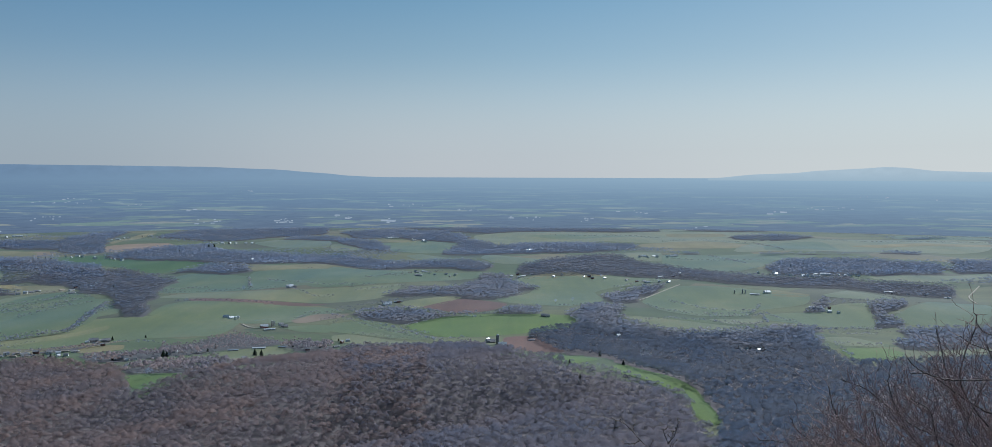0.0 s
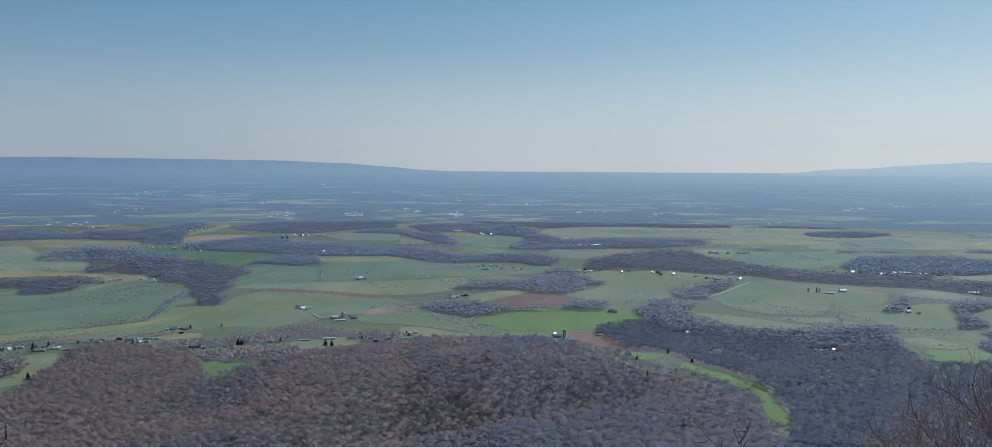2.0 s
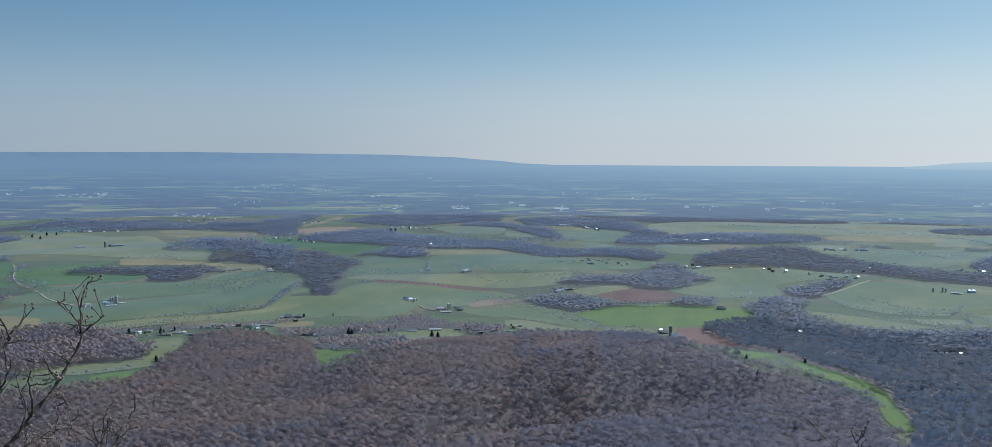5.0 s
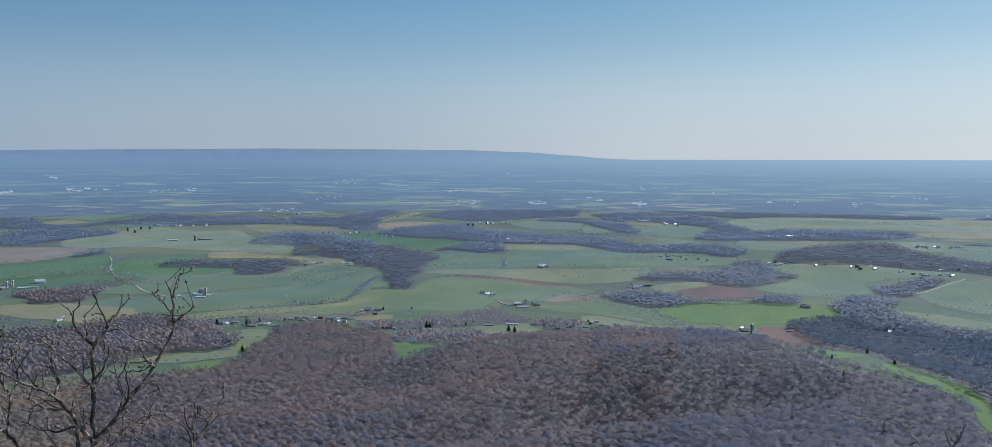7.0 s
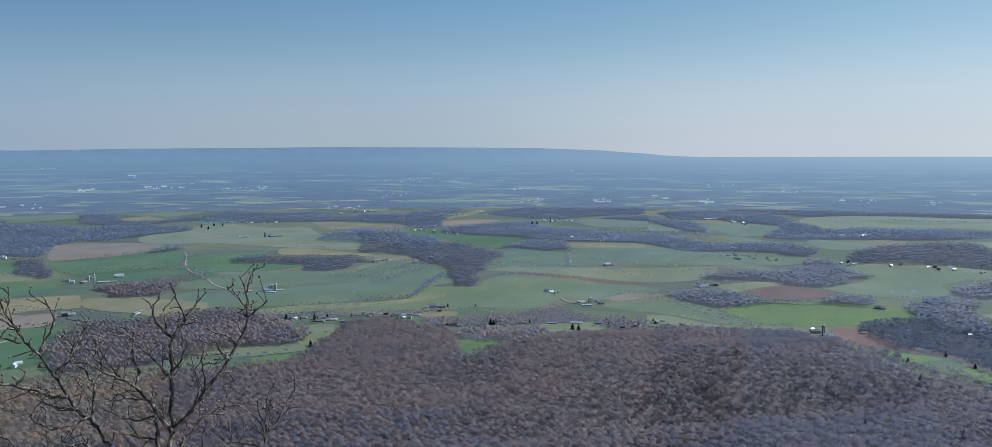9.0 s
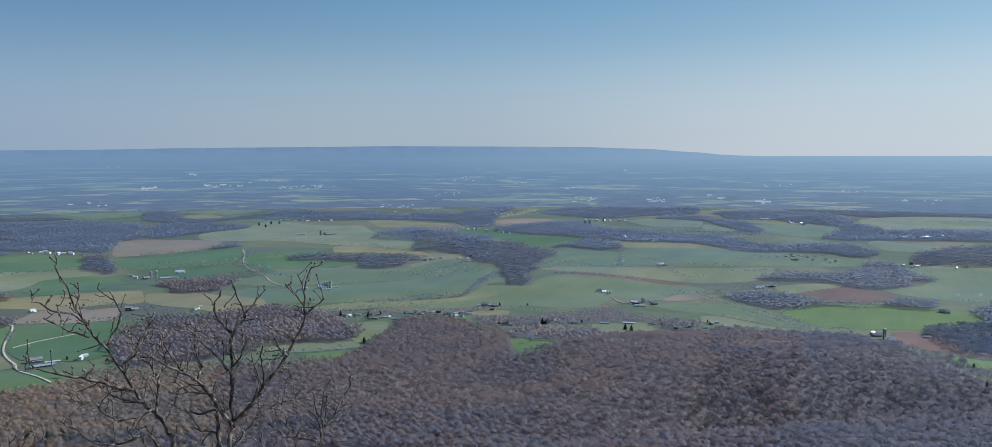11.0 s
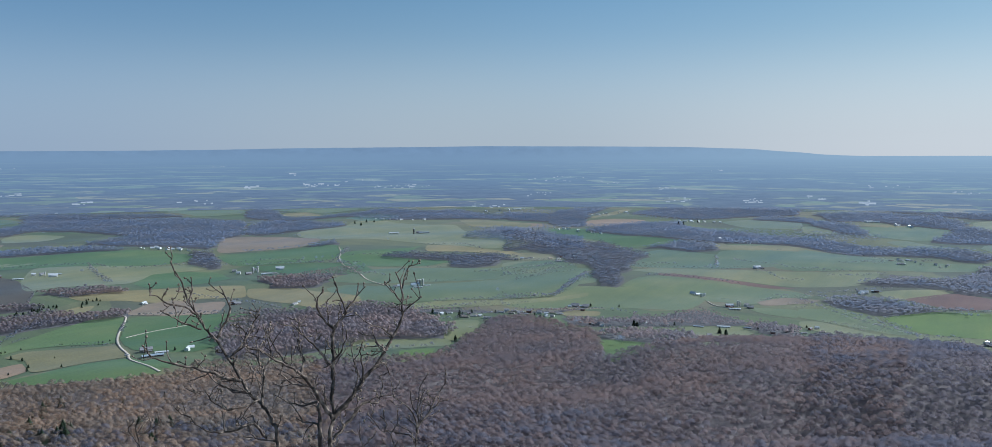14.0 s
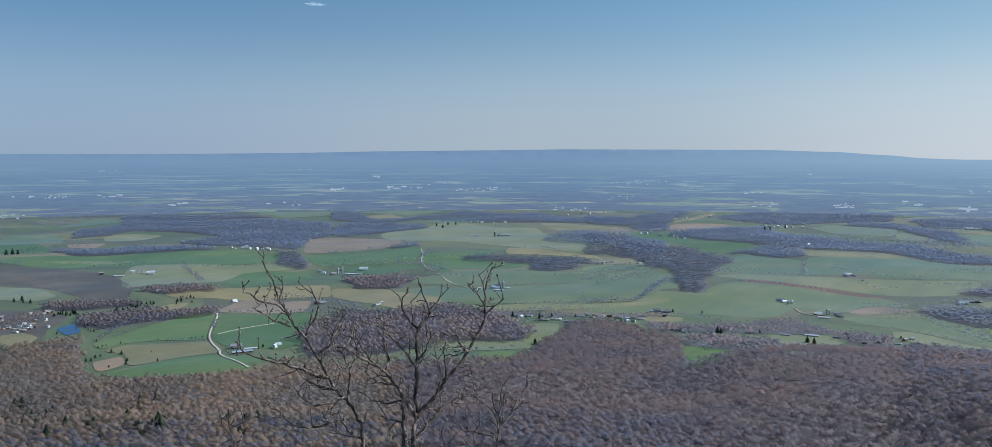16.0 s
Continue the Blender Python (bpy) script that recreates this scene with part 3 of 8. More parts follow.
def crown_template(rng, tall, spread, shards, wide, long, n=6, trunk=True, dome=0.9, skirt=1.0):
    """A leafless tree seen from afar: trunk, a ragged dome of twigs and sprays that break its outline."""
    v, t = [], []
    for k in range(3 if trunk else 0):
        v.extend([[0.14 * math.cos(k * 2.1), 0.14 * math.sin(k * 2.1), 0], [0.14 * math.cos(k * 2.1 + 2.1), 0.14 * math.sin(k * 2.1 + 2.1), 0], [0, 0, tall * 0.7]])
        t.append([len(v) - 3, len(v) - 2, len(v) - 1])
    high = spread * dome
    mid = tall - high
    base = len(v)
    v.append([rng.normal() * 0.3, rng.normal() * 0.3, mid + high * rng.uniform(0.85, 1.05)])
    for up, out in ((0.55, 0.74), (-0.25 * skirt, skirt)):
        turn = rng.uniform(0, 1)
        for k in range(n):
            a, r = 6.2832 * (k + turn + rng.uniform(-0.2, 0.2)) / n, spread * out * rng.uniform(0.6, 1.2)
            v.append([r * math.cos(a), r * math.sin(a), mid + high * (up + rng.uniform(-0.28, 0.22))])
    for k in range(n):
        m = (k + 1) % n
        t.append([base, base + 1 + k, base + 1 + m])
        for ring in (0,):
            p, q = base + 1 + ring * n, base + 1 + (ring + 1) * n
            t.append([p + k, q + k, q + m])
            t.append([p + k, q + m, p + m])
    for _ in range(shards):
        d = rng.normal(size=3)
        d /= np.linalg.norm(d)
        d[2] = abs(d[2]) * 1.1 - 0.15
        p = np.array([d[0] * spread, d[1] * spread, mid + d[2] * high]) * [0.9, 0.9, 1]
        out = d + rng.normal(size=3) * 0.5 + [0, 0, 0.2]
        out /= np.linalg.norm(out)
        side = np.cross(out, rng.normal(size=3))
        side *= wide / np.linalg.norm(side)
        L = long * rng.uniform(0.6, 1.2)
        v.extend([p - out * L * 0.5 - side, p - out * L * 0.5 + side, p + out * L * 0.5])
        t.append([len(v) - 3, len(v) - 2, len(v) - 1])
    return np.array([list(q) for q in v]), np.array(t)


def fir_template(rng, tall, spread, tiers):
    """An evergreen: tiers of drooping boughs round a trunk."""
    v, t = [], []
    for k in range(tiers):
        z = tall * (0.08 + 0.86 * k / tiers)
        r = spread * (1 - 0.95 * (k / tiers) ** 1.6)
        n = 9
        for j in range(n):
            a = 6.283 * (j + rng.uniform(-0.3, 0.3)) / n + k
            rr = r * rng.uniform(0.75, 1.15)
            w = 3.6 / n
            v.extend([[0, 0, z + tall * 0.2], [rr * math.cos(a - w), rr * math.sin(a - w), z - 0.2], [rr * math.cos(a + w), rr * math.sin(a + w), z + rng.uniform(-0.3, 0.2)]])
            t.append([len(v) - 3, len(v) - 2, len(v) - 1])
    for k in range(3):
        v.extend([[0.2 * math.cos(k * 2.1), 0.2 * math.sin(k * 2.1), 0], [0.2 * math.cos(k * 2.1 + 2.1), 0.2 * math.sin(k * 2.1 + 2.1), 0], [0, 0, tall * 0.9]])
        t.append([len(v) - 3, len(v) - 2, len(v) - 1])
    return np.array(v), np.array(t)


tree_rng = np.random.default_rng(5)
NEAR_TREES = [crown_template(tree_rng, 9, tree_rng.uniform(2.3, 3.4), 4, 0.05, 1.5, 6, False, tree_rng.uniform(0.62, 0.9), 1.05) for _ in range(20)]
SLOPE_TREES = [crown_template(tree_rng, 9, tree_rng.uniform(2.4, 3.5), 0, 0.07, 1.6, 5, False, tree_rng.uniform(0.6, 0.85), 1.05) for _ in range(16)]
MID_TREES = [crown_template(tree_rng, 8, 3.2, 0, 0.2, 2.0, 5, False, 0.6) for _ in range(14)]
FAR_TREES = [crown_template(tree_rng, 8, 4.6, 0, 0.3, 2.0, 5, False, 0.22) for _ in range(10)]
FIRS = [fir_template(tree_rng, 11, 2.6, 7) for _ in range(4)]


def planted(spots, templates, rng, lo=0.75, hi=1.2):
    """All the trees on the spots, as one pair of arrays."""
    vs, ts, base = [], [], 0
    for x, y in spots:
        tv, tt = templates[rng.integers(len(templates))]
        s, a = rng.uniform(lo, hi), rng.uniform(0, 6.28)
        c, d = math.cos(a) * s, math.sin(a) * s
        w = np.empty_like(tv)
        w[:, 0] = tv[:, 0] * c - tv[:, 1] * d + x
        w[:, 1] = tv[:, 0] * d + tv[:, 1] * c + y
        w[:, 2] = tv[:, 2] * s * rng.uniform(0.88, 1.12) + ground(x, y)
        vs.append(w)
        ts.append(tt + base)
        base += len(tv)
    return np.concatenate(vs), np.concatenate(ts)


def inside(x, y, poly):
    hit = False
    for i in range(len(poly)):
        a, b = poly[i - 1], poly[i]
        if (a.y > y) != (b.y > y) and x < (b.x - a.x) * (y - a.y) / (b.y - a.y) + a.x:
            hit = not hit
    return hit


GLADES = [(344, 1173), (351, 1174), (369, 1179), (199, 1111), (189, 1296), (53, 1255)]


def in_glade(x, y):
    """True in the open ground that runs down the slope from a house in the woods."""
    for gx, gy in GLADES:
        away = math.hypot(gx, gy)
        along = ((gx - x) * gx + (gy - y) * gy) / away
        aside = ((gx - x) * gy - (gy - y) * gx) / away
        if -9 < along < 36 and abs(aside) < 8:
            return True
    return False


wood_count = 0


def wood(kind_name, corners):
    """A stand of leafless trees on its floor of leaf litter."""
    global wood_count
    wood_count += 1
    rng = np.random.default_rng(100 + wood_count)
    near = kind_name in NEAR_KINDS
    scrub = kind_name == "woodscrub"
    outline = ragged(rounded(corners, 1), 14, 9, 50 + wood_count)
    if kind_name in ("wood", "woodbrown"):
        outline = ragged(ragged(rounded(corners, 1), 34, 30, 50 + wood_count), 12, 9, 90 + wood_count)
    if near:
        near_woods.append(rounded(corners, 1))
        v, t = [], []
    else:
        v, t = draped(outline, 0.2)
    slots = [1] * len(t)
    poly = rounded(corners, 1)
    if not near and not scrub:       # the close mass of limbs and twigs below the crowns
        c = sum(outline, Vector((0, 0))) / len(outline)
        cv, ct = draped([p - (p - c).normalized() * 7 for p in outline], 4.6)
        cv = [(x, y, z + 1.6 * noise.noise((x / 9, y / 9, 3.3))) for x, y, z in cv]
        t = list(t) + [[i + len(v) for i in tri] for tri in ct]
        v = list(v) + cv
        slots += [0] * len(ct)
    xs, ys = [p.x for p in poly], [p.y for p in poly]
    spots, firs = [], []
    away = (sum(poly, Vector((0, 0))) / len(poly)).length
    y = min(ys)
    while y < max(ys):
        x = min(xs)
        gap = NEAR_GAP if near else max(FAR_GAP, away / 260) * (0.95 if scrub else 1)
        while x < max(xs):
            px, py = x + rng.uniform(-0.5, 0.5) * gap, y + rng.uniform(-0.5, 0.5) * gap
            cell = (round(px / 3), round(py / 3))
            if cell not in taken and math.hypot(px, py) > 500 and inside(px, py, outline) and not in_glade(px, py):
                taken.add(cell)
                (firs if rng.uniform() < FIR_SHARE else spots).append((px, py))
            x += gap
        y += gap
    vs, ts, count = [np.reshape(v, (-1, 3))], [np.reshape(t, (-1, 3)).astype(int)], len(v)
    close = [p for p in spots if math.hypot(*p) < 820]
    off = [p for p in spots if 820 <= math.hypot(*p) < 1250]
    rest = [p for p in spots if math.hypot(*p) >= 1250]
    for group, kinds, lo, hi, slot in ((close, NEAR_TREES, 0.6, 1.4, 0), (off, SLOPE_TREES, 0.6, 1.4, 0), (rest, MID_TREES if away < 2000 else FAR_TREES, 0.4 if scrub else 0.6, 0.8 if scrub else 1.3, 0), (firs, FIRS, 0.55, 1.05, 2)):
        if group:
            tv, tt = planted(group, kinds, rng, lo, hi)
            vs.append(tv)
            ts.append(tt + count)
            count += len(tv)
            slots += [slot] * len(tt)
    ob = solid("woodland", np.concatenate(vs), np.concatenate(ts), [NEAR_KINDS.get(kind_name, FAR_HAZED_TWIGS if min(p.length for p in poly) > 2200 else MID_HAZED_TWIGS) if kind_name not in ("woodbrown", "woodscrub") else MILD_TWIGS, LITTER if near else VALLEY_LITTER, NEEDLES], slots)
    ob.data.polygons.foreach_set("use_smooth", np.ones(len(slots), bool))
    return tagged(ob, "leafless grey-brown woodland on the mountain's lower slope" if near else ("thin bare scrub among houses and clearings" if scrub else "bare brown-grey wood between fields" if kind_name == "woodbrown" else "bare purple-grey wood between valley fields"), "woodland", group="woods", kind="stuff")


def hedge(points):
    """A straggling row of bare trees along a field's edge."""
    global wood_count
    wood_count += 1
    rng = np.random.default_rng(500 + wood_count)
    spots = []
    for p, q in zip(points, points[1:]):
        p, q = Vector(p), Vector(q)
        n = max(2, int((q - p).length / 3.6))
        for j in range(n):
            if rng.uniform() < 0.85:
                c = p.lerp(q, j / n)
                spots.append((c.x + rng.normal() * 2.2, c.y + rng.normal() * 2.2))
    v, t = planted(spots, MID_TREES, rng, 0.4, 0.95)
    return tagged(solid("hedgerow", v, t, [MID_HAZED_TWIGS]), "straggling bare hedgerow of small trees along a field edge", "hedgerow", group="hedgerows", kind="stuff")


NEAR_GAP, FAR_GAP, FIR_SHARE = 4.6, 6.2, 0.0015
taken = set()
near_woods = []
NEAR_KINDS = {"woodnear": TWIGS, "woodrose": ROSE_TWIGS, "woodwarm": WARM_TWIGS, "woodcool": COOL_HAZED_TWIGS}



def edge_hedge(outline, seed):
    """Bare trees and brush along those sides of a field that are not kept clear."""
    rng = np.random.default_rng(seed)
    away = outline[0].length
    if away < 1000:
        return
    step, kinds = (3.6, MID_TREES) if away < 2300 else (6.0, FAR_TREES)
    spots = []
    for p, q in zip(outline, outline[1:] + outline[:1]):
        n = max(1, int((q - p).length / step))
        for j in range(n):
            c = p.lerp(q, j / n)
            if noise.noise((c.x / 110, c.y / 110, 5.5)) > 0.4 and rng.uniform() < 0.9:
                spots.append((c.x + rng.normal() * 1.5, c.y + rng.normal() * 1.5))
    if len(spots) < 4:
        return
    v, t = planted(spots, kinds, rng, 0.25, 0.6)
    ob = solid("hedgerow", v, t, [MID_HAZED_TWIGS if away < 2300 else FAR_HAZED_TWIGS])
    ob.data.polygons.foreach_set("use_smooth", np.ones(len(t), bool))
    tagged(ob, "straggling bare hedgerow of small trees along a field edge", "hedgerow", group="hedgerows", kind="stuff")


def far_woods(first, last, near, deep, seed):
    """The many belts of bare woodland across the middle of the valley, between two bearings."""
    rng = np.random.default_rng(seed)
    spots = []
    d = near
    while d < deep:
        gap = 7 + d / 370
        a = first
        while a < last:
            q = radians(a + rng.uniform(-0.5, 0.5) * math.degrees(gap / d))
            r = d + rng.uniform(-0.5, 0.5) * gap
            x, y = -r * math.sin(q), r * math.cos(q)
            belt = noise.fractal(((x + 0.25 * y) / 480 + 9, y / 260 + 4, 1.7), 1.0, 2.0, 4)
            if belt > WOOD_LEVEL:
                ex, ey = x + 40 * noise.noise((x / 60, y / 60, 2.2)), y + 40 * noise.noise((x / 60, y / 60, 8.2))
                if not any(b[0] < ex < b[1] and b[2] < ey < b[3] and inside(ex, ey, f) for b, f in open_fields):
                    spots.append((x, y))
            a += math.degrees(gap / d)
        d += gap
    if not spots:
        return
    v, t = planted(spots, FAR_TREES, rng, 0.8, 1.3)
    ob = solid("woodland", v, t, [FAR_HAZED_TWIGS])
    ob.data.polygons.foreach_set("use_smooth", np.ones(len(t), bool))
    tagged(ob, "belts of bare purple-grey woodland across the valley", "woodland", group="woods", kind="stuff")


WOOD_LEVEL = 0.22
open_fields = []
edge_trees = []


def litter_floor():
    """Leaf litter on the land under the mountain's woods."""
    me = land.data
    me.materials.append(LITTER)
    slots = np.zeros(len(me.polygons), np.int32)
    for i, f in enumerate(me.polygons):
        c = f.center
        d = math.hypot(c.x, c.y)
        if d < 480 or (d < 1500 and any(inside(c.x, c.y, w) for w in near_woods)):
            slots[i] = 1
    me.polygons.foreach_set("material_index", slots)
# ---- the plan of fields, lanes and woods, in metres ----
field("pasture", [(-2095, 3580), (-1970, 3655), (-1905, 3530), (-2015, 3440)])
field("stubble", [(-1650, 2810), (-1460, 2815), (-1445, 2750), (-1460, 2625), (-1500, 2555)])
field("stubble", [(-1380, 2980), (-1225, 3195), (-1140, 3035), (-1135, 2765), (-1290, 2775)])
field("meadow", [(-1605, 3825), (-1410, 3905), (-1320, 3935), (-1330, 3930), (-1560, 3845)])
field("drygrass", [(-1410, 3070), (-1550, 3780), (-1480, 3725), (-1370, 3035)])
field("emerald", [(-1425, 2685), (-1285, 2670), (-1095, 2570), (-830, 2475), (-760, 2400), (-835, 2305), (-885, 2210), (-1050, 2325), (-1225, 2425)])
field("pasture", [(-925, 3190), (-850, 3310), (-670, 3440), (-570, 2935), (-740, 2960)])
field("drygrass", [(-725, 2330), (-585, 2340), (-490, 2515), (-325, 2350), (-450, 2310), (-555, 2220), (-665, 2195)])
field("meadow", [(-810, 2050), (-800, 2205), (-610, 2100), (-630, 2190), (-450, 2310), (-240, 2250), (-225, 2105), (-380, 1935), (-535, 1850), (-660, 1815), (-725, 1800)])
field("pasture", [(-700, 1730), (-660, 1815), (-365, 1860), (-210, 1965), (-225, 1740), (-330, 1690), (-490, 1710), (-615, 1700)])
field("ploughed", [(-625, 1720), (-490, 1710), (-325, 1675), (-375, 1650), (-505, 1665), (-605, 1665)])
field("meadow", [(-620, 1485), (-630, 1610), (-605, 1665), (-480, 1675), (-320, 1635), (-280, 1575), (-345, 1515), (-350, 1435), (-430, 1425), (-495, 1510)])
field("meadow", [(-1265, 2155), (-1195, 2160), (-1150, 2065), (-1180, 2010)])
field("drygrass", [(-1100, 1920), (-1015, 1970), (-915, 1815), (-970, 1765), (-1035, 1765)])
field("pasture", [(-1010, 1715), (-945, 1775), (-895, 1775), (-890, 1645), (-910, 1550)])
field("meadow", [(-890, 1515), (-875, 1610), (-840, 1710), (-780, 1710), (-760, 1640), (-705, 1585), (-675, 1510), (-705, 1460), (-695, 1355), (-720, 1325), (-760, 1290)])
field("meadow", [(-740, 1260), (-710, 1305), (-685, 1340), (-700, 1450), (-620, 1490), (-500, 1515), (-435, 1435), (-430, 1360), (-435, 1310), (-525, 1305), (-600, 1280), (-665, 1220), (-715, 1210)])
field("pasture", [(-410, 2910), (-555, 2855), (-595, 3050), (-535, 3060)])
field("drygrass", [(-480, 3245), (-335, 3340), (-235, 3315), (-320, 3215)])
field("meadow", [(-435, 3170), (-325, 3260), (-255, 3315), (-100, 3110), (-90, 2920), (-215, 2745), (-340, 2790)])
field("pasture", [(-290, 2680), (-235, 2740), (-80, 2480), (-155, 2475), (-260, 2615)])
field("pasture", [(-735, 3880), (-685, 4095), (-535, 4115), (-485, 4120), (-550, 4020)])
field("pasture", [(-105, 3660), (45, 3815), (765, 3910), (1210, 3890), (1145, 3435), (1035, 3325), (625, 3190), (435, 3295), (190, 3320), (40, 3165), (-55, 3095)])
field("pasture", [(-30, 2705), (30, 2620), (150, 2575), (145, 2440), (10, 2405), (-50, 2530)])
field("pasture", [(335, 2760), (555, 2825), (500, 2535), (415, 2580), (355, 2695)])
field("meadow", [(-465, 2390), (-310, 2265), (-175, 2220), (-25, 2265), (-30, 2160), (-215, 1990), (-270, 1945), (-365, 1870), (-430, 1890)])
field("drygrass", [(55, 2095), (125, 2190), (190, 2205), (285, 2165), (280, 2120), (185, 2100)])
field("meadow", [(10, 2075), (75, 2135), (185, 2140), (285, 2145), (435, 2030), (335, 1970), (260, 1950), (220, 1890), (225, 1720), (140, 1600), (80, 1635), (20, 1675), (-5, 1715), (65, 1825), (95, 1955)])
field("pasture", [(-195, 1670), (-135, 1720), (-85, 1740), (-65, 1725), (-115, 1620), (-160, 1595)])
field("ploughed", [(-145, 1610), (-70, 1710), (-15, 1685), (25, 1655), (0, 1575), (-60, 1540), (-110, 1580)])
field("pasture", [(780, 4075), (920, 4045), (915, 4025), (755, 3870)])
field("drygrass", [(515, 3185), (995, 3275), (895, 3005), (550, 3000)])
field("pasture", [(1065, 3420), (1325, 3440), (2005, 3425), (1685, 2870), (1100, 2845), (790, 2890)])
field("meadow", [(545, 2770), (880, 2825), (1050, 2715), (850, 2580), (760, 2380), (630, 2240), (480, 2450)])
field("pasture", [(925, 2120), (1180, 2200), (1340, 2285), (1255, 2130), (1100, 2045), (950, 2055)])
field("meadow", [(290, 1710), (395, 1915), (495, 1905), (595, 1845), (655, 1745), (605, 1650), (505, 1620), (460, 1545), (365, 1530), (305, 1580)])
field("drygrass", [(605, 1865), (660, 1765), (635, 1735), (580, 1765)])
field("pasture", [(680, 1760), (770, 1845), (830, 1735), (755, 1690), (685, 1725)])
field("meadow", [(630, 1610), (675, 1650), (740, 1660), (695, 1560), (645, 1425), (565, 1420), (480, 1485), (495, 1560), (555, 1580), (615, 1570)])
field("meadow", [(720, 1535), (885, 1720), (985, 1675), (850, 1445), (770, 1450), (720, 1460)])
field("pasture", [(220, 1485), (290, 1475), (355, 1440), (420, 1385), (385, 1325), (305, 1325), (265, 1365), (215, 1415)])
field("pasture", [(370, 1495), (480, 1520), (460, 1440), (395, 1430)])
field("pasture", [(495, 1295), (555, 1325), (585, 1265), (565, 1230), (505, 1230)])
field("lush", [(490, 1205), (570, 1225), (580, 1185), (550, 1135), (475, 1115)])
field("lush", [(-160, 1415), (-95, 1515), (-25, 1530), (75, 1510), (145, 1470), (135, 1385), (45, 1315), (-30, 1290), (-90, 1300)])
field("meadow", [(-280, 1420), (-225, 1475), (-150, 1385), (-90, 1295), (-115, 1265), (-200, 1315), (-265, 1345)])
field("pasture", [(-255, 1310), (-225, 1325), (-135, 1250), (-85, 1190), (-145, 1190), (-205, 1225), (-250, 1265)])
field("stubble", [(-360, 1465), (-330, 1550), (-265, 1545), (-275, 1495), (-335, 1420)])
field("meadow", [(-360, 1390), (-275, 1415), (-260, 1330), (-315, 1340)])
field("ploughed", [(10, 1285), (65, 1300), (80, 1220), (100, 1165), (55, 1145), (15, 1185)])
field("lush", [(60, 935), (115, 1140), (125, 990), (80, 910)])
field("drygrass", [(-610, 1200), (-595, 1250), (-550, 1250), (-535, 1210), (-575, 1185)])
field("lush", [(-445, 1000), (-360, 975), (-335, 920), (-340, 860), (-370, 865)])
field("stubble", [(-3740, 1805), (-3610, 2045), (-3590, 2080), (-3655, 1970), (-3730, 1825)])
field("meadow", [(-3525, 2195), (-3285, 2535), (-3215, 2625), (-3055, 2810), (-2860, 2630), (-2880, 2385), (-3285, 2535), (-3450, 2305)])
field("meadow", [(-3410, 1780), (-3440, 1880), (-3240, 1875), (-3110, 1625), (-3105, 1515)])
field("meadow", [(-2960, 1270), (-2795, 1395), (-2540, 1270), (-2625, 1125)])
field("stubble", [(-2475, 1245), (-2455, 1360), (-2355, 1270), (-2405, 1210)])
field("pasture", [(-2670, 1465), (-2685, 1575), (-2575, 1625), (-2490, 1480), (-2515, 1380)])
field("emerald", [(-2700, 1055), (-2580, 1215), (-2325, 1135), (-2265, 1065), (-2450, 955)])
field("emerald", [(-2290, 895), (-2190, 1090), (-2120, 1135), (-1950, 1395), (-1895, 1430), (-1785, 1465), (-1690, 1375), (-1660, 1275), (-1725, 1150), (-1860, 1090), (-1970, 980), (-2170, 930), (-2225, 865)])
field("pasture", [(-2125, 995), (-1960, 1080), (-1935, 1165), (-2085, 1070)])
field("emerald", [(-1465, 1050), (-1570, 1175), (-1575, 1230), (-1500, 1295), (-1385, 1235), (-1360, 1140), (-1365, 1020)])
field("pasture", [(-1860, 1090), (-1760, 1155), (-1640, 1260), (-1635, 1330), (-1545, 1315), (-1560, 1235), (-1570, 1175), (-1465, 1045), (-1515, 925), (-1500, 860), (-1690, 960)])
field("bare", [(-2190, 850), (-1970, 980), (-1715, 970), (-1485, 870), (-1365, 785), (-1445, 750), (-1745, 815), (-1900, 740)])
field("pasture", [(-1870, 725), (-1715, 800), (-1520, 745), (-1500, 700), (-1650, 640)])
field("drygrass", [(-1395, 870), (-1380, 985), (-1330, 1100), (-1265, 1160), (-1155, 1060), (-1220, 1020), (-1235, 945), (-1295, 925), (-1345, 865)])
field("stubble", [(-1185, 850), (-1210, 955), (-1165, 1025), (-1060, 915), (-1120, 860)])
field("meadow", [(-2940, 2850), (-2805, 3060), (-2690, 3160), (-2615, 3130), (-2570, 2845), (-2735, 2815)])
field("drygrass", [(-2730, 2705), (-2690, 2845), (-2450, 2690), (-2510, 2545)])
field("drygrass", [(-2580, 3250), (-2420, 3370), (-2235, 3495), (-2320, 3440), (-2390, 3230), (-2570, 3260)])
field("meadow", [(-2310, 2640), (-2355, 2895), (-2190, 2885), (-2055, 2605), (-2090, 2490)])
field("pasture", [(-2020, 2090), (-1995, 2275), (-2120, 2490), (-2040, 2585), (-1800, 2505), (-1695, 2555), (-1470, 2290), (-1295, 2270), (-1150, 2160), (-1135, 1995), (-1195, 1955), (-1305, 1970), (-1455, 1990), (-1605, 1970), (-1720, 1875), (-1920, 1975)])
field("drygrass", [(-1830, 2765), (-1775, 2855), (-1510, 2800), (-1455, 2635), (-1630, 2535)])
field("stubble", [(-2075, 1805), (-2085, 1905), (-1905, 1960), (-1715, 1875), (-1665, 1765), (-1655, 1700), (-1740, 1590), (-1770, 1525)])
field("emerald", [(-1755, 1505), (-1635, 1680), (-1610, 1810), (-1465, 1685), (-1385, 1555), (-1405, 1485), (-1475, 1430), (-1540, 1370)])
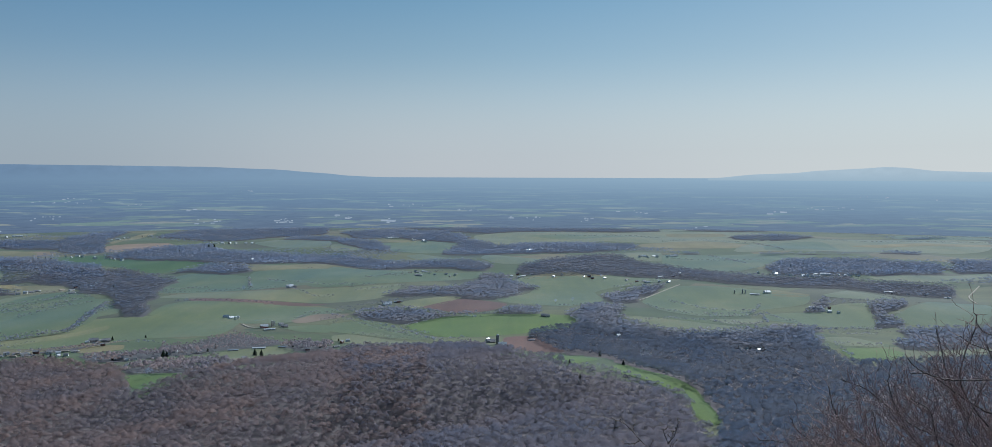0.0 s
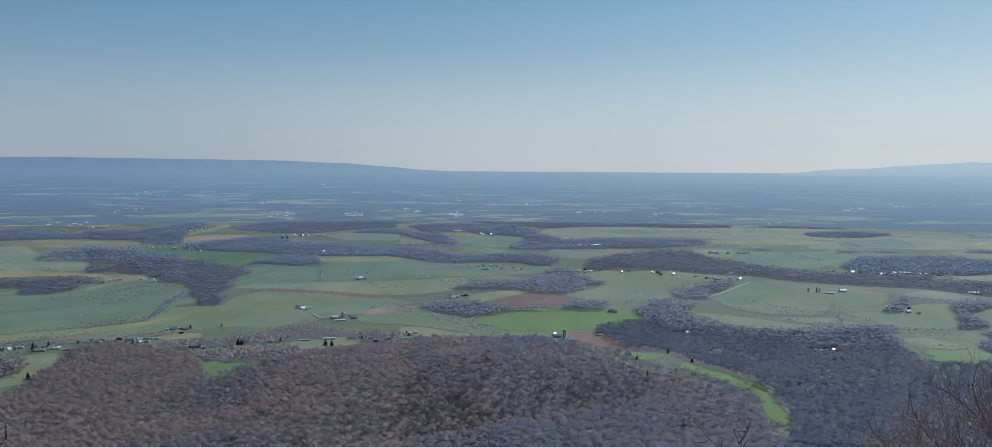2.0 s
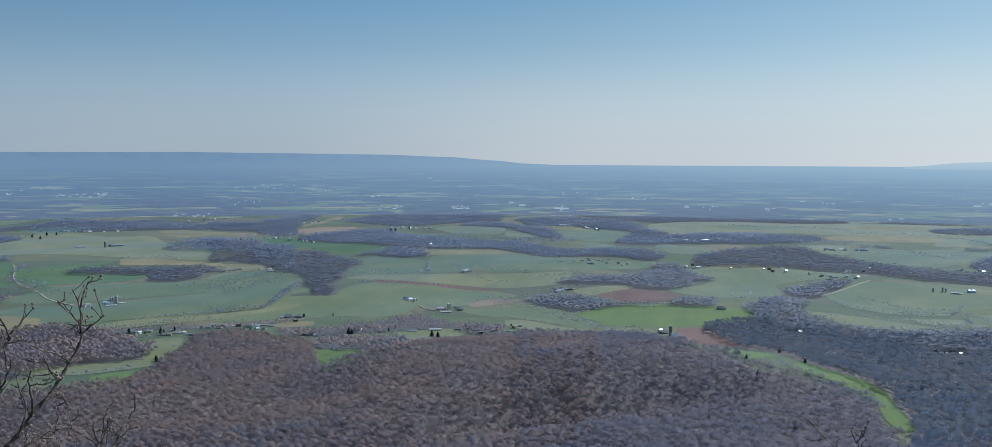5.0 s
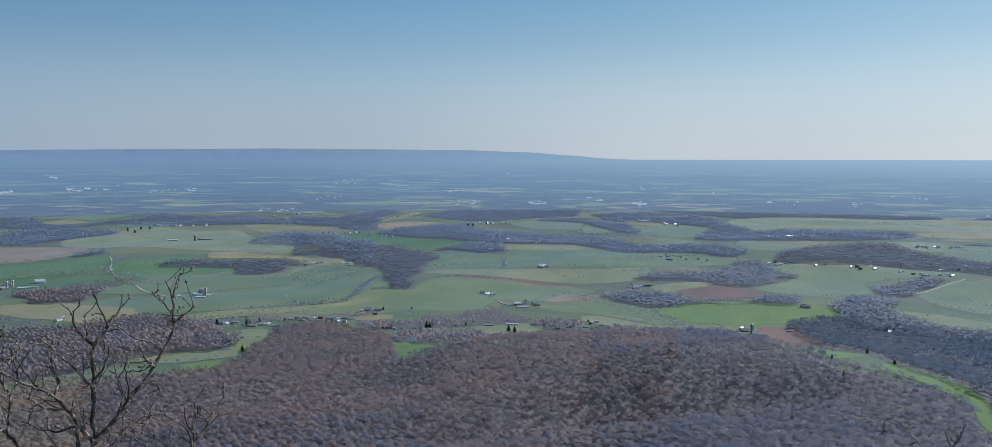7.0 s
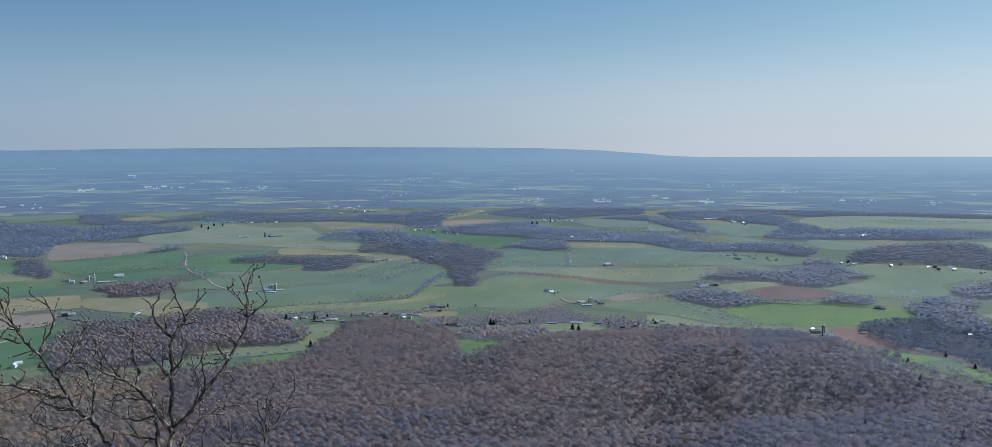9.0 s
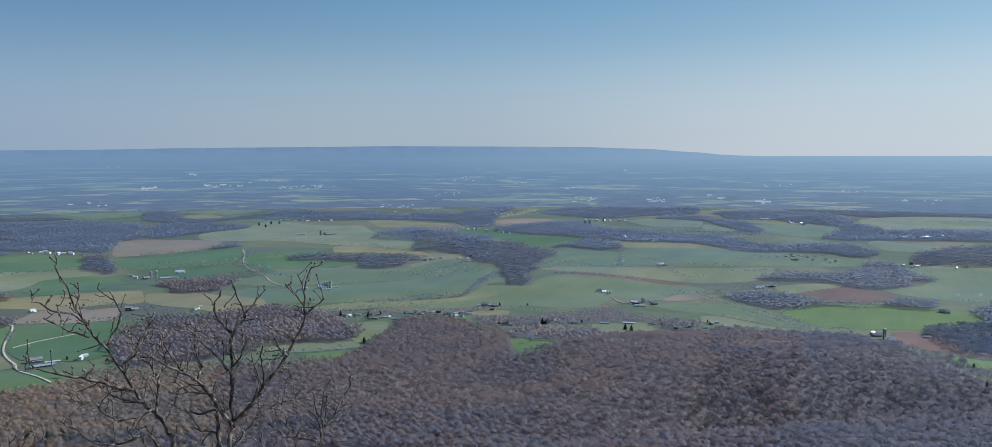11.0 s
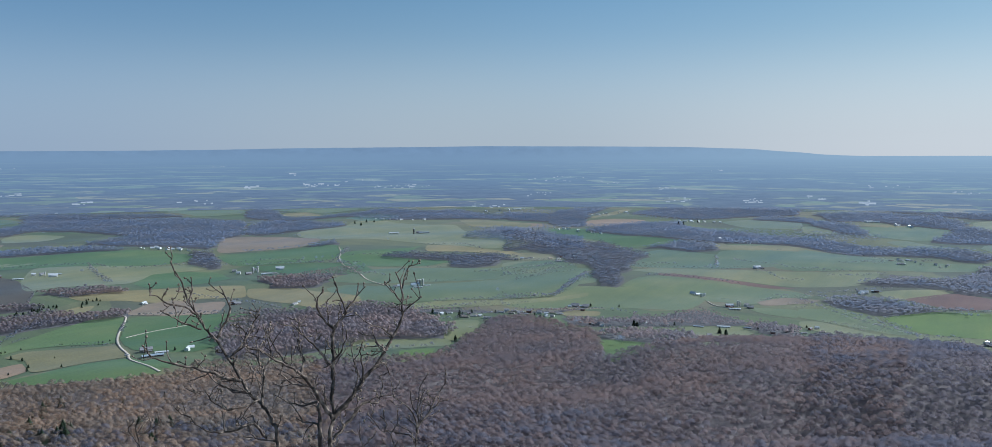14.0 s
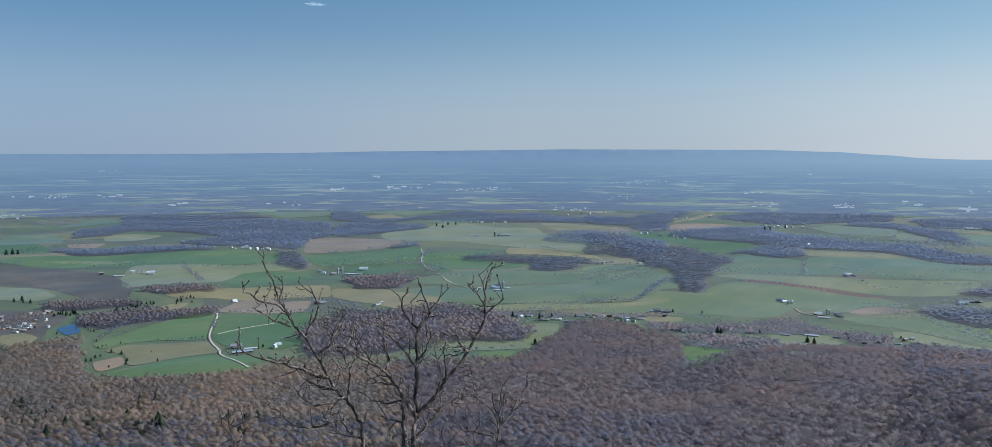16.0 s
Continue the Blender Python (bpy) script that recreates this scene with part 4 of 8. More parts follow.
field("emerald", [(-1375, 1545), (-1450, 1675), (-1375, 1855), (-1420, 1975), (-1310, 1740), (-1355, 1665), (-1245, 1685), (-1145, 1720), (-1120, 1555), (-1200, 1475)])
field("drygrass", [(-1405, 1960), (-1305, 1970), (-1180, 1935), (-1100, 1940), (-1030, 1870), (-1120, 1900), (-1235, 1865), (-1305, 1815)])
field("emerald", [(-1510, 1380), (-1375, 1500), (-1275, 1520), (-1155, 1415), (-1145, 1345), (-1285, 1320)])
field("meadow", [(-1145, 1245), (-1170, 1435), (-1050, 1570), (-965, 1615), (-960, 1745), (-910, 1800), (-810, 1720), (-805, 1630), (-865, 1520), (-1030, 1265)])
field("meadow", [(-1085, 1180), (-1070, 1240), (-1005, 1240), (-920, 1385), (-875, 1505), (-815, 1620), (-750, 1630), (-685, 1440), (-685, 1340), (-830, 1160), (-900, 1110), (-915, 1075)])
field("pasture", [(-850, 1095), (-810, 1185), (-680, 1330), (-645, 1410), (-630, 1370), (-730, 1195), (-805, 1085)])
field("drygrass", [(-1230, 1130), (-1140, 1170), (-1085, 1155), (-950, 1135), (-885, 1040), (-930, 1010), (-1075, 1040), (-1155, 1060)])
field("meadow", [(1060, 3325), (1290, 3345), (1215, 2945), (905, 2875)])
field("drygrass", [(1305, 3190), (1550, 3160), (1905, 3250), (1800, 3065), (1410, 3060)])
field("meadow", [(1710, 3715), (2095, 3580), (2005, 3425), (1640, 3450)])
field("meadow", [(95, 3610), (405, 3705), (670, 3510), (300, 3440)])
field("drygrass", [(745, 3760), (1005, 3775), (980, 3575), (740, 3595)])
field("emerald", [(-1160, 825), (-1010, 950), (-935, 805), (-865, 720), (-925, 680), (-960, 675), (-1040, 725)])
field("bare", [(-1485, 610), (-1405, 670), (-1290, 650), (-1215, 575), (-1165, 550), (-1190, 490)])
field("stubble", [(-1180, 830), (-1250, 920), (-1250, 980), (-1175, 985), (-1100, 915), (-1130, 860)])
field("pasture", [(-435, 1105), (-395, 1160), (-330, 1215), (-280, 1190), (-295, 1120), (-355, 1045)])
field("lush", [(120, 915), (150, 1000), (185, 950), (200, 905), (210, 860), (205, 800), (200, 730), (185, 715), (180, 765), (190, 830), (175, 870), (150, 890)])
field("pasture", [(-760, 825), (-625, 920), (-590, 880), (-635, 820)])
field("pasture", [(-710, 1045), (-675, 1075), (-630, 1005), (-610, 910), (-630, 915)])
field("drygrass", [(-1230, 670), (-1275, 765), (-1305, 850), (-1255, 790), (-1200, 685)])
field("drygrass", [(-1240, 525), (-1230, 555), (-1180, 550), (-1145, 520), (-1145, 485)])
field("meadow", [(-460, 1125), (-415, 1160), (-365, 1135), (-405, 1085)])
field("lush", [(-625, 810), (-595, 850), (-570, 800), (-595, 775)])
field("emerald", [(-880, 630), (-820, 640), (-780, 605), (-800, 600)])
field("emerald", [(-1085, 575), (-1110, 625), (-1150, 710), (-1185, 790), (-1160, 825), (-1080, 755), (-990, 685), (-1040, 640), (-1055, 595), (-1040, 560)])
field("drygrass", [(-1025, 555), (-1040, 595), (-980, 680), (-925, 655), (-895, 640), (-910, 595), (-905, 520), (-990, 565)])
field("stubble", [(-970, 510), (-980, 555), (-920, 525), (-905, 485)])
field("emerald", [(-895, 480), (-895, 515), (-905, 590), (-885, 635), (-775, 595), (-790, 545), (-860, 490)])
field("emerald", [(-1150, 820), (-990, 955), (-905, 855), (-850, 730), (-850, 690), (-900, 670), (-935, 665), (-1020, 710), (-1085, 765)])
field("drygrass", [(-1230, 675), (-1295, 800), (-1295, 860), (-1255, 825), (-1220, 730), (-1210, 675)])
road([(-1180, 825), (-1155, 820), (-1035, 715), (-955, 665), (-910, 645), (-875, 620), (-780, 590)], 3.5)
road([(-1020, 720), (-1030, 765), (-1025, 825)], 2.5)
road([(-1555, 1760), (-1445, 1645), (-1360, 1535), (-1135, 1350), (-1080, 1300), (-995, 1260)], 3)
road([(-430, 1425), (-405, 1380), (-375, 1370)], 3)
road([(1140, 1990), (1075, 1900), (1020, 1825), (970, 1700)], 3)
road([(295, 1730), (355, 1835), (420, 1930)], 3)
road([(160, 1540), (155, 1470), (155, 1400)], 5)
wood("wood", [(-1405, 2395), (-1315, 2425), (-1085, 2215), (-995, 2275), (-875, 2155), (-760, 2020), (-750, 1900), (-660, 1640), (-615, 1485), (-655, 1480), (-735, 1655), (-790, 1730), (-890, 1790), (-980, 1915), (-1100, 2000), (-1130, 1925)])
wood("wood", [(-860, 2195), (-810, 2385), (-710, 2375), (-635, 2200), (-695, 2120), (-810, 2235)])
wood("wood", [(-1235, 2625), (-1110, 2950), (-1070, 3155), (-875, 2755), (-535, 2750), (-350, 2555), (-80, 2480), (0, 2390), (-25, 2265), (-215, 2320), (-310, 2265), (-480, 2450), (-680, 2370), (-885, 2440), (-1055, 2480)])
wood("wood", [(-1410, 3435), (-1400, 3880), (-1200, 3975), (-975, 4035), (-795, 4075), (-720, 3700), (-915, 3460), (-980, 3335), (-1150, 3315)])
wood("wood", [(-1650, 3180), (-1715, 3510), (-1740, 3765), (-1645, 3810), (-1470, 3200), (-1270, 2740), (-1415, 2770)])
wood("wood", [(-1960, 3345), (-1630, 3180), (-1475, 2860), (-1705, 2910)])
wood("wood", [(-850, 3315), (-825, 3520), (-690, 3545), (-405, 3135), (-340, 2790), (-415, 2860), (-555, 3055), (-645, 3295)])
wood("wood", [(-700, 3775), (-550, 4005), (-250, 3975), (-115, 3595), (-100, 3155), (-230, 3265), (-360, 3340), (-580, 3455)])
wood("wood", [(-490, 4120), (-415, 4130), (-75, 4150), (480, 4120), (795, 4075), (765, 3910), (340, 3900), (-95, 3725), (-250, 3990)])
wood("wood", [(-110, 3370), (15, 3080), (160, 3280), (420, 3210), (525, 3160), (495, 2980), (350, 2805), (135, 2745), (-85, 2645), (-190, 2730)])
wood("wood", [(50, 2315), (165, 2590), (360, 2725), (415, 2555), (480, 2450), (595, 2165), (750, 2150), (900, 2125), (875, 2030), (1050, 2015), (1075, 1970), (990, 1810), (875, 1775), (790, 1865), (665, 1900), (520, 1955), (425, 2050), (285, 2165), (170, 2150), (75, 2165)])
wood("wood", [(-55, 1970), (-30, 2185), (10, 2200), (70, 1985), (105, 1935), (65, 1875), (10, 1715), (-55, 1685), (-110, 1750), (-185, 1740), (-245, 1775), (-200, 1875), (-115, 1860)])
wood("wood", [(-275, 1545), (-210, 1600), (-140, 1580), (-110, 1535), (-5, 1515), (30, 1585), (90, 1570), (75, 1490), (20, 1505), (-95, 1515), (-155, 1435), (-215, 1470)])
wood("wood", [(225, 1790), (305, 1885), (380, 1935), (390, 1880), (300, 1750), (280, 1685), (215, 1625)])
wood("wood", [(910, 4050), (1255, 3955), (1275, 3950), (1120, 3885), (895, 3970)])
wood("wood", [(980, 3560), (1255, 3765), (1360, 3600), (1210, 3405), (970, 3445)])
wood("wood", [(745, 2325), (895, 2620), (1125, 2610), (1170, 2535), (1285, 2470), (1275, 2370), (1170, 2210), (985, 2130), (920, 2170), (720, 2200)])
wood("wood", [(1370, 2555), (1565, 2565), (1395, 2280), (1215, 2255)])
wood("wood", [(610, 1640), (665, 1715), (675, 1685), (640, 1620), (605, 1560), (580, 1560)])
wood("wood", [(715, 1615), (765, 1660), (830, 1690), (775, 1595), (725, 1545), (720, 1455), (650, 1425), (685, 1535)])
wood("wood", [(135, 1445), (165, 1580), (195, 1600), (175, 1410), (160, 1345)])
wood("wood", [(700, 1415), (765, 1420), (850, 1380), (780, 1270), (595, 1205), (600, 1290)])
wood("wood", [(120, 1480), (205, 1630), (240, 1590), (220, 1460), (260, 1350), (305, 1330), (385, 1320), (445, 1385), (475, 1380), (540, 1395), (465, 1195), (370, 1175), (205, 1255), (140, 1355)])
wood("woodscrub", [(-495, 1240), (-450, 1230), (-430, 1300), (-410, 1325), (-325, 1255), (-305, 1255), (-315, 1225), (-400, 1175), (-460, 1160)])
wood("woodscrub", [(-580, 1165), (-520, 1180), (-480, 1195), (-395, 1160), (-465, 1130), (-495, 1105), (-540, 1110)])
wood("woodscrub", [(-455, 1025), (-470, 1060), (-400, 1095), (-365, 1105), (-305, 1000), (-320, 955), (-385, 975)])
wood("woodscrub", [(-315, 1225), (-300, 1280), (-235, 1210), (-225, 1155), (-275, 1170)])
wood("wood", [(-3510, 2005), (-3165, 2115), (-2700, 2235), (-2540, 2335), (-2080, 1910), (-2055, 1800), (-1820, 1560), (-1920, 1520), (-2020, 1445), (-2260, 1465), (-2295, 1655), (-2570, 1715), (-2760, 1620), (-2675, 1480), (-2675, 1355), (-2855, 1445), (-3035, 1755)])
wood("wood", [(-2445, 1165), (-2320, 1175), (-2255, 1230), (-2280, 1375), (-1950, 1395), (-1930, 1380), (-2050, 1235), (-2095, 1140), (-2195, 1110), (-2300, 1130)])
wood("wood", [(-1765, 1420), (-1830, 1500), (-1780, 1530), (-1515, 1320), (-1540, 1290), (-1645, 1340)])
wood("woodbrown", [(-1445, 850), (-1470, 895), (-1395, 970), (-1350, 960), (-1370, 935), (-1380, 865), (-1435, 850)])
wood("wood", [(-3865, 1515), (-3810, 1640), (-3655, 1970), (-3590, 2080), (-3520, 2070), (-3660, 1830), (-3865, 1515)])
wood("wood", [(-3590, 2080), (-3295, 2300), (-3090, 2380), (-2900, 2365), (-3080, 2145), (-3320, 1950)])
wood("wood", [(-2975, 2735), (-2990, 2880), (-2720, 2695), (-2510, 2545), (-2415, 2635), (-2480, 2960), (-2540, 3220), (-2235, 3115), (-2195, 3315), (-1915, 3135), (-1645, 3200), (-1655, 3005), (-1830, 2765), (-2055, 2605), (-2345, 2715), (-2340, 2410), (-2640, 2430)])
wood("wood", [(-2320, 2135), (-2425, 2350), (-2185, 2385), (-2075, 2410), (-1990, 2240), (-2015, 2070), (-2065, 1900)])
wood("wood", [(-1460, 2235), (-1505, 2595), (-1270, 2475), (-1135, 2405), (-970, 2105), (-1025, 2035), (-1120, 2105), (-1310, 2145), (-1410, 2165)])
wood("wood", [(-1650, 1715), (-1655, 1805), (-1660, 1870), (-1595, 1810), (-1595, 1740)])
wood("wood", [(-1320, 1615), (-1320, 1755), (-1275, 1775), (-1210, 1830), (-1105, 1875), (-1005, 1785), (-1040, 1765), (-985, 1665), (-1015, 1560), (-1065, 1590), (-1150, 1720), (-1225, 1675)])
wood("woodbrown", [(-1300, 1225), (-1255, 1285), (-1145, 1270), (-1095, 1190), (-1170, 1150), (-1270, 1195)])
wood("woodscrub", [(-1270, 1295), (-1255, 1450), (-1170, 1400), (-1130, 1355), (-1190, 1295)])
wood("woodscrub", [(-815, 1050), (-820, 1090), (-745, 1140), (-665, 1170), (-595, 1265), (-580, 1230), (-700, 1145)])
wood("woodbrown", [(-1450, 680), (-1400, 750), (-1335, 790), (-1325, 770), (-1335, 700), (-1420, 665)])
wood("woodbrown", [(-1255, 705), (-1285, 770), (-1205, 790), (-1210, 850), (-1155, 825), (-1160, 770), (-1155, 700), (-1155, 635), (-1235, 630), (-1300, 665)])
wood("wood", [(865, 2785), (1030, 2775), (1160, 2745), (1155, 2730), (875, 2740)])
wood("wood", [(1220, 2735), (1325, 2810), (1420, 2805), (1330, 2670)])
wood("wood", [(530, 2755), (675, 2860), (680, 2825), (540, 2745)])
wood("wood", [(1645, 3465), (1875, 3555), (1860, 3470), (1665, 3400)])
wood("wood", [(1465, 3880), (1640, 3810), (1735, 3770), (1565, 3845)])
hedge([(630, 3215), (1005, 3315), (975, 2865)])
hedge([(1300, 3375), (1525, 3210), (1935, 3305)])
hedge([(230, 3610), (565, 3510), (665, 3390)])
hedge([(540, 2605), (695, 2530), (810, 2545)])
hedge([(695, 2765), (715, 2415)])
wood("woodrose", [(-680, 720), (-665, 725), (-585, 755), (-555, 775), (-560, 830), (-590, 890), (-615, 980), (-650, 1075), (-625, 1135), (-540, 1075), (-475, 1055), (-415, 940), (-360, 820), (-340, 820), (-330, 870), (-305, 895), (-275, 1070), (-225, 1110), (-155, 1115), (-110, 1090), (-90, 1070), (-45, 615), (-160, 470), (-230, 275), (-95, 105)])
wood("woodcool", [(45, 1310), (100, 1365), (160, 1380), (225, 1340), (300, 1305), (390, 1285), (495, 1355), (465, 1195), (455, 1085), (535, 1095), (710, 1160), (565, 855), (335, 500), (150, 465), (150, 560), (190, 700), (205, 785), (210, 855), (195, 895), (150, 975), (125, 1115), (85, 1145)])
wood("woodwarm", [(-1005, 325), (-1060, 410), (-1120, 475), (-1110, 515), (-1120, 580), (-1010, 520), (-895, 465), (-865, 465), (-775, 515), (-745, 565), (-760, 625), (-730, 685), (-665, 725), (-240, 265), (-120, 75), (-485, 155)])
wood("woodnear", [(-210, 1150), (-195, 1170), (-105, 1155), (-20, 1195), (20, 920), (60, 910), (80, 885), (110, 885), (145, 870), (170, 855), (185, 800), (175, 740), (175, 685), (100, 515), (-35, 520), (-95, 515)])
wood("woodbrown", [(-1020, 940), (-940, 1010), (-885, 1085), (-730, 1055), (-645, 955), (-625, 905), (-720, 830), (-740, 715), (-780, 670), (-895, 760)])
wood("woodscrub", [(-1405, 600), (-1370, 640), (-1315, 630), (-1285, 570), (-1310, 555)])

hedge([(-750, 1275), (-715, 1315), (-685, 1345), (-705, 1460), (-750, 1620)])
hedge([(-905, 1535), (-890, 1640), (-880, 1755)])
hedge([(-720, 1790), (-660, 1815), (-530, 1840)])
hedge([(-605, 2070), (-540, 1855)])
hedge([(-460, 1870), (-375, 1755), (-335, 1760)])
hedge([(-295, 1515), (-240, 1440), (-200, 1380), (-130, 1295), (-80, 1245)])
hedge([(-310, 1835), (-255, 1855), (-205, 1920)])
hedge([(235, 1415), (305, 1465), (395, 1430), (445, 1400)])
hedge([(380, 1505), (490, 1545), (460, 1425)])
hedge([(530, 1365), (610, 1405), (660, 1380)])
hedge([(495, 1225), (555, 1230), (580, 1255)])
hedge([(305, 1580), (365, 1530), (475, 1560), (520, 1660)])
hedge([(660, 1670), (735, 1670), (780, 1685)])
hedge([(-310, 2015), (-230, 2145), (-140, 2245)])
hedge([(115, 1585), (200, 1600)])
hedge([(270, 1935), (395, 2020), (520, 1955)])
hedge([(-825, 1060), (-805, 1175), (-715, 1300), (-680, 1350), (-710, 1485), (-715, 1555)])
hedge([(-895, 1515), (-845, 1585), (-835, 1655), (-825, 1755)])
hedge([(-1395, 1945), (-1300, 1995), (-1195, 1925)])
hedge([(-1760, 1155), (-1600, 1080), (-1495, 1030)])
hedge([(-1375, 1545), (-1495, 1730)])
hedge([(-2350, 1005), (-2265, 1065), (-2190, 1090)])
hedge([(-1925, 1015), (-1880, 1085), (-1785, 1170), (-1665, 1160), (-1625, 1325)])
hedge([(-1130, 1330), (-1115, 1370), (-1065, 1345)])
hedge([(-1565, 1350), (-1425, 1465), (-1275, 1520)])
hedge([(-750, 1270), (-725, 1335), (-680, 1335), (-710, 1450), (-755, 1650)])
hedge([(-725, 1500), (-725, 1625)])
hedge([(-905, 1545), (-865, 1600), (-845, 1695)])
hedge([(-740, 1820), (-645, 1905)])
hedge([(-390, 2320), (-235, 2180)])
hedge([(-350, 1545), (-240, 1585), (-200, 1640)])
hedge([(-280, 1420), (-245, 1470), (-145, 1350), (-90, 1245), (-40, 1270)])
hedge([(-160, 1385), (-105, 1480)])
hedge([(260, 1310), (335, 1320), (395, 1305)])
hedge([(495, 1330), (555, 1325), (620, 1355)])
hedge([(440, 1360), (530, 1365), (640, 1400)])
hedge([(65, 915), (115, 905), (150, 885), (175, 865)])
hedge([(-460, 1030), (-470, 1095)])
hedge([(-830, 1050), (-755, 1160), (-735, 1265), (-680, 1350), (-715, 1460), (-750, 1630)])
hedge([(-1425, 1445), (-1355, 1525), (-1190, 1420)])
hedge([(-1385, 1600), (-1305, 1760)])
hedge([(-1155, 820), (-1100, 880), (-1015, 955)])
hedge([(-1720, 1130), (-1500, 1025)])
hedge([(-740, 805), (-625, 820), (-600, 865)])
hedge([(-2365, 1045), (-2455, 1155), (-2395, 1270)])
hedge([(-300, 1600), (-210, 1670), (-155, 1720)])
hedge([(-840, 1475), (-820, 1600), (-790, 1660)])
hedge([(-710, 1035), (-695, 1100), (-655, 1190), (-555, 1260), (-485, 1245)])
hedge([(-1095, 585), (-1155, 650), (-1195, 715), (-1215, 805)])
hedge([(500, 1565), (505, 1480), (520, 1390)])
hedge([(230, 1405), (305, 1325)])
hedge([(375, 1435), (410, 1400), (465, 1440)])
hedge([(640, 1655), (730, 1630)])
hedge([(460, 1225), (495, 1200), (475, 1120)])
hedge([(-1565, 1400), (-1520, 1475), (-1375, 1500)])
hedge([(-1280, 1030), (-1110, 1015), (-985, 980)])
hedge([(-960, 1525), (-910, 1655), (-845, 1770)])
hedge([(-620, 1640), (-545, 1670), (-430, 1660)])
hedge([(-545, 2005), (-375, 1890), (-265, 1910)])
hedge([(-180, 1480), (-105, 1530), (-25, 1480)])
hedge([(75, 2205), (195, 2230), (280, 2120)])
hedge([(350, 1700), (405, 1600), (490, 1590)])
wood("woodnear", [(500 * math.sin(radians(-a)), 500 * math.cos(radians(a))) for a in range(-45, 81, 9)] + [(650 * math.sin(radians(-a)), 650 * math.cos(radians(a))) for a in range(80, -46, -9)])
for i, a in enumerate(range(-38, 74, 14)):
    far_woods(a, a + 14, 2300, 4180, 40 + i)
for i, o in enumerate(edge_trees):
    edge_hedge(o, 900 + i)
litter_floor()

# ---- buildings ----
def part(name, bm, material, parent, label=""):
    me = bpy.data.meshes.new(name)
    bm.to_mesh(me)
    bm.free()
    me.materials.append(material)
    ob = new(name, me)
    ob.parent = parent
    return tagged(ob, label)


def boxes(*items):
    """A bmesh of boxes, each given by its middle and its size."""
    bm = bmesh.new()
    for mid, size in items:
        bmesh.ops.create_cube(bm, size=1, matrix=Matrix.Translation(mid) @ Matrix.Diagonal((*size, 1)))
    return bm


def gabled(length, width, eaves, rise):
    """Walls with gable ends; the ridge runs along x."""
    bm = bmesh.new()
    l, w = length / 2, width / 2
    ring = [(-w, 0), (w, 0), (w, eaves), (0, eaves + rise), (-w, eaves)]
    a = [bm.verts.new((-l, y, z)) for y, z in ring]
    b = [bm.verts.new((l, y, z)) for y, z in ring]
    bm.faces.new(a)
    bm.faces.new(b[::-1])
    for i in range(5):
        bm.faces.new((a[i - 1], a[i], b[i], b[i - 1])[::-1])
    bmesh.ops.recalc_face_normals(bm, faces=bm.faces[:])
    return bm


def roof_slabs(length, width, eaves, rise, over=0.5, thick=0.25):
    bm = bmesh.new()
    l, w = length / 2 + over, width / 2
    s = rise / w
    lo = eaves - over * s
    ring = [(-w - over, lo), (0, eaves + rise), (w + over, lo)]
    up = [(y, z + thick) for y, z in ring]
    for x in (-l, l):
        for y, z in ring + up[::-1]:
            bm.verts.new((x, y, z + 0.03))
    bm.verts.ensure_lookup_table()
    v = bm.verts
    for i in range(6):
        j = (i + 1) % 6
        bm.faces.new((v[i], v[j], v[6 + j], v[6 + i]))
    bm.faces.new((v[0], v[1], v[4], v[5]))
    bm.faces.new((v[1], v[2], v[3], v[4]))
    bm.faces.new((v[6], v[7], v[10], v[11]))
    bm.faces.new((v[7], v[8], v[9], v[10]))
    bmesh.ops.recalc_face_normals(bm, faces=bm.faces[:])
    return bm


def base_of(name, label, category, group):
    return tagged(new(name), label, category, group=group)


def make_house(wall, roof, label):
    h = base_of("farmhouse", label, "house", "houses of the valley")
    part("wall", gabled(12, 8, 5.2, 2.6), wall, h)
    part("roof", roof_slabs(12, 8, 5.2, 2.6), roof, h)
    part("chimney", boxes(((3.5, 0.6, 7.6), (0.9, 0.7, 2.2))), BRICK, h, "brick chimney")
    part("porch", boxes(((0, -5.0, 2.55), (7, 2.0, 0.2)), ((-3.3, -5.8, 1.25), (0.15, 0.15, 2.5)), ((3.3, -5.8, 1.25), (0.15, 0.15, 2.5))), roof, h)
    for x, z in ((-3.6, 1.6), (3.6, 1.6), (-3.6, 4.1), (3.6, 4.1)):
        part("window", boxes(((x, -4.02, z), (1.1, 0.1, 1.5))), GLASS_DARK, h)
    for side in (-1, 1):
        part("window", boxes(((side * 6.02, 0, 4.1), (0.1, 1.1, 1.5))), GLASS_DARK, h)
    return h


def make_bungalow(wall, roof, label):
    h = base_of("bungalow", label, "house", "houses of the valley")
    part("wall", gabled(15, 8, 2.9, 1.9), wall, h)
    part("roof", roof_slabs(15, 8, 2.9, 1.9), roof, h)
    part("garage", boxes(((9.4, 0, 1.4), (3.8, 6.5, 2.8))), wall, h)
    part("door", boxes(((0, -4.02, 1.05), (1.0, 0.1, 2.1))), BARN_RED, h, "dark red front door")
    for x in (-5, -2.4, 3, 5.6):
        part("window", boxes(((x, -4.02, 1.6), (1.3, 0.1, 1.2))), GLASS_DARK, h)
    return h


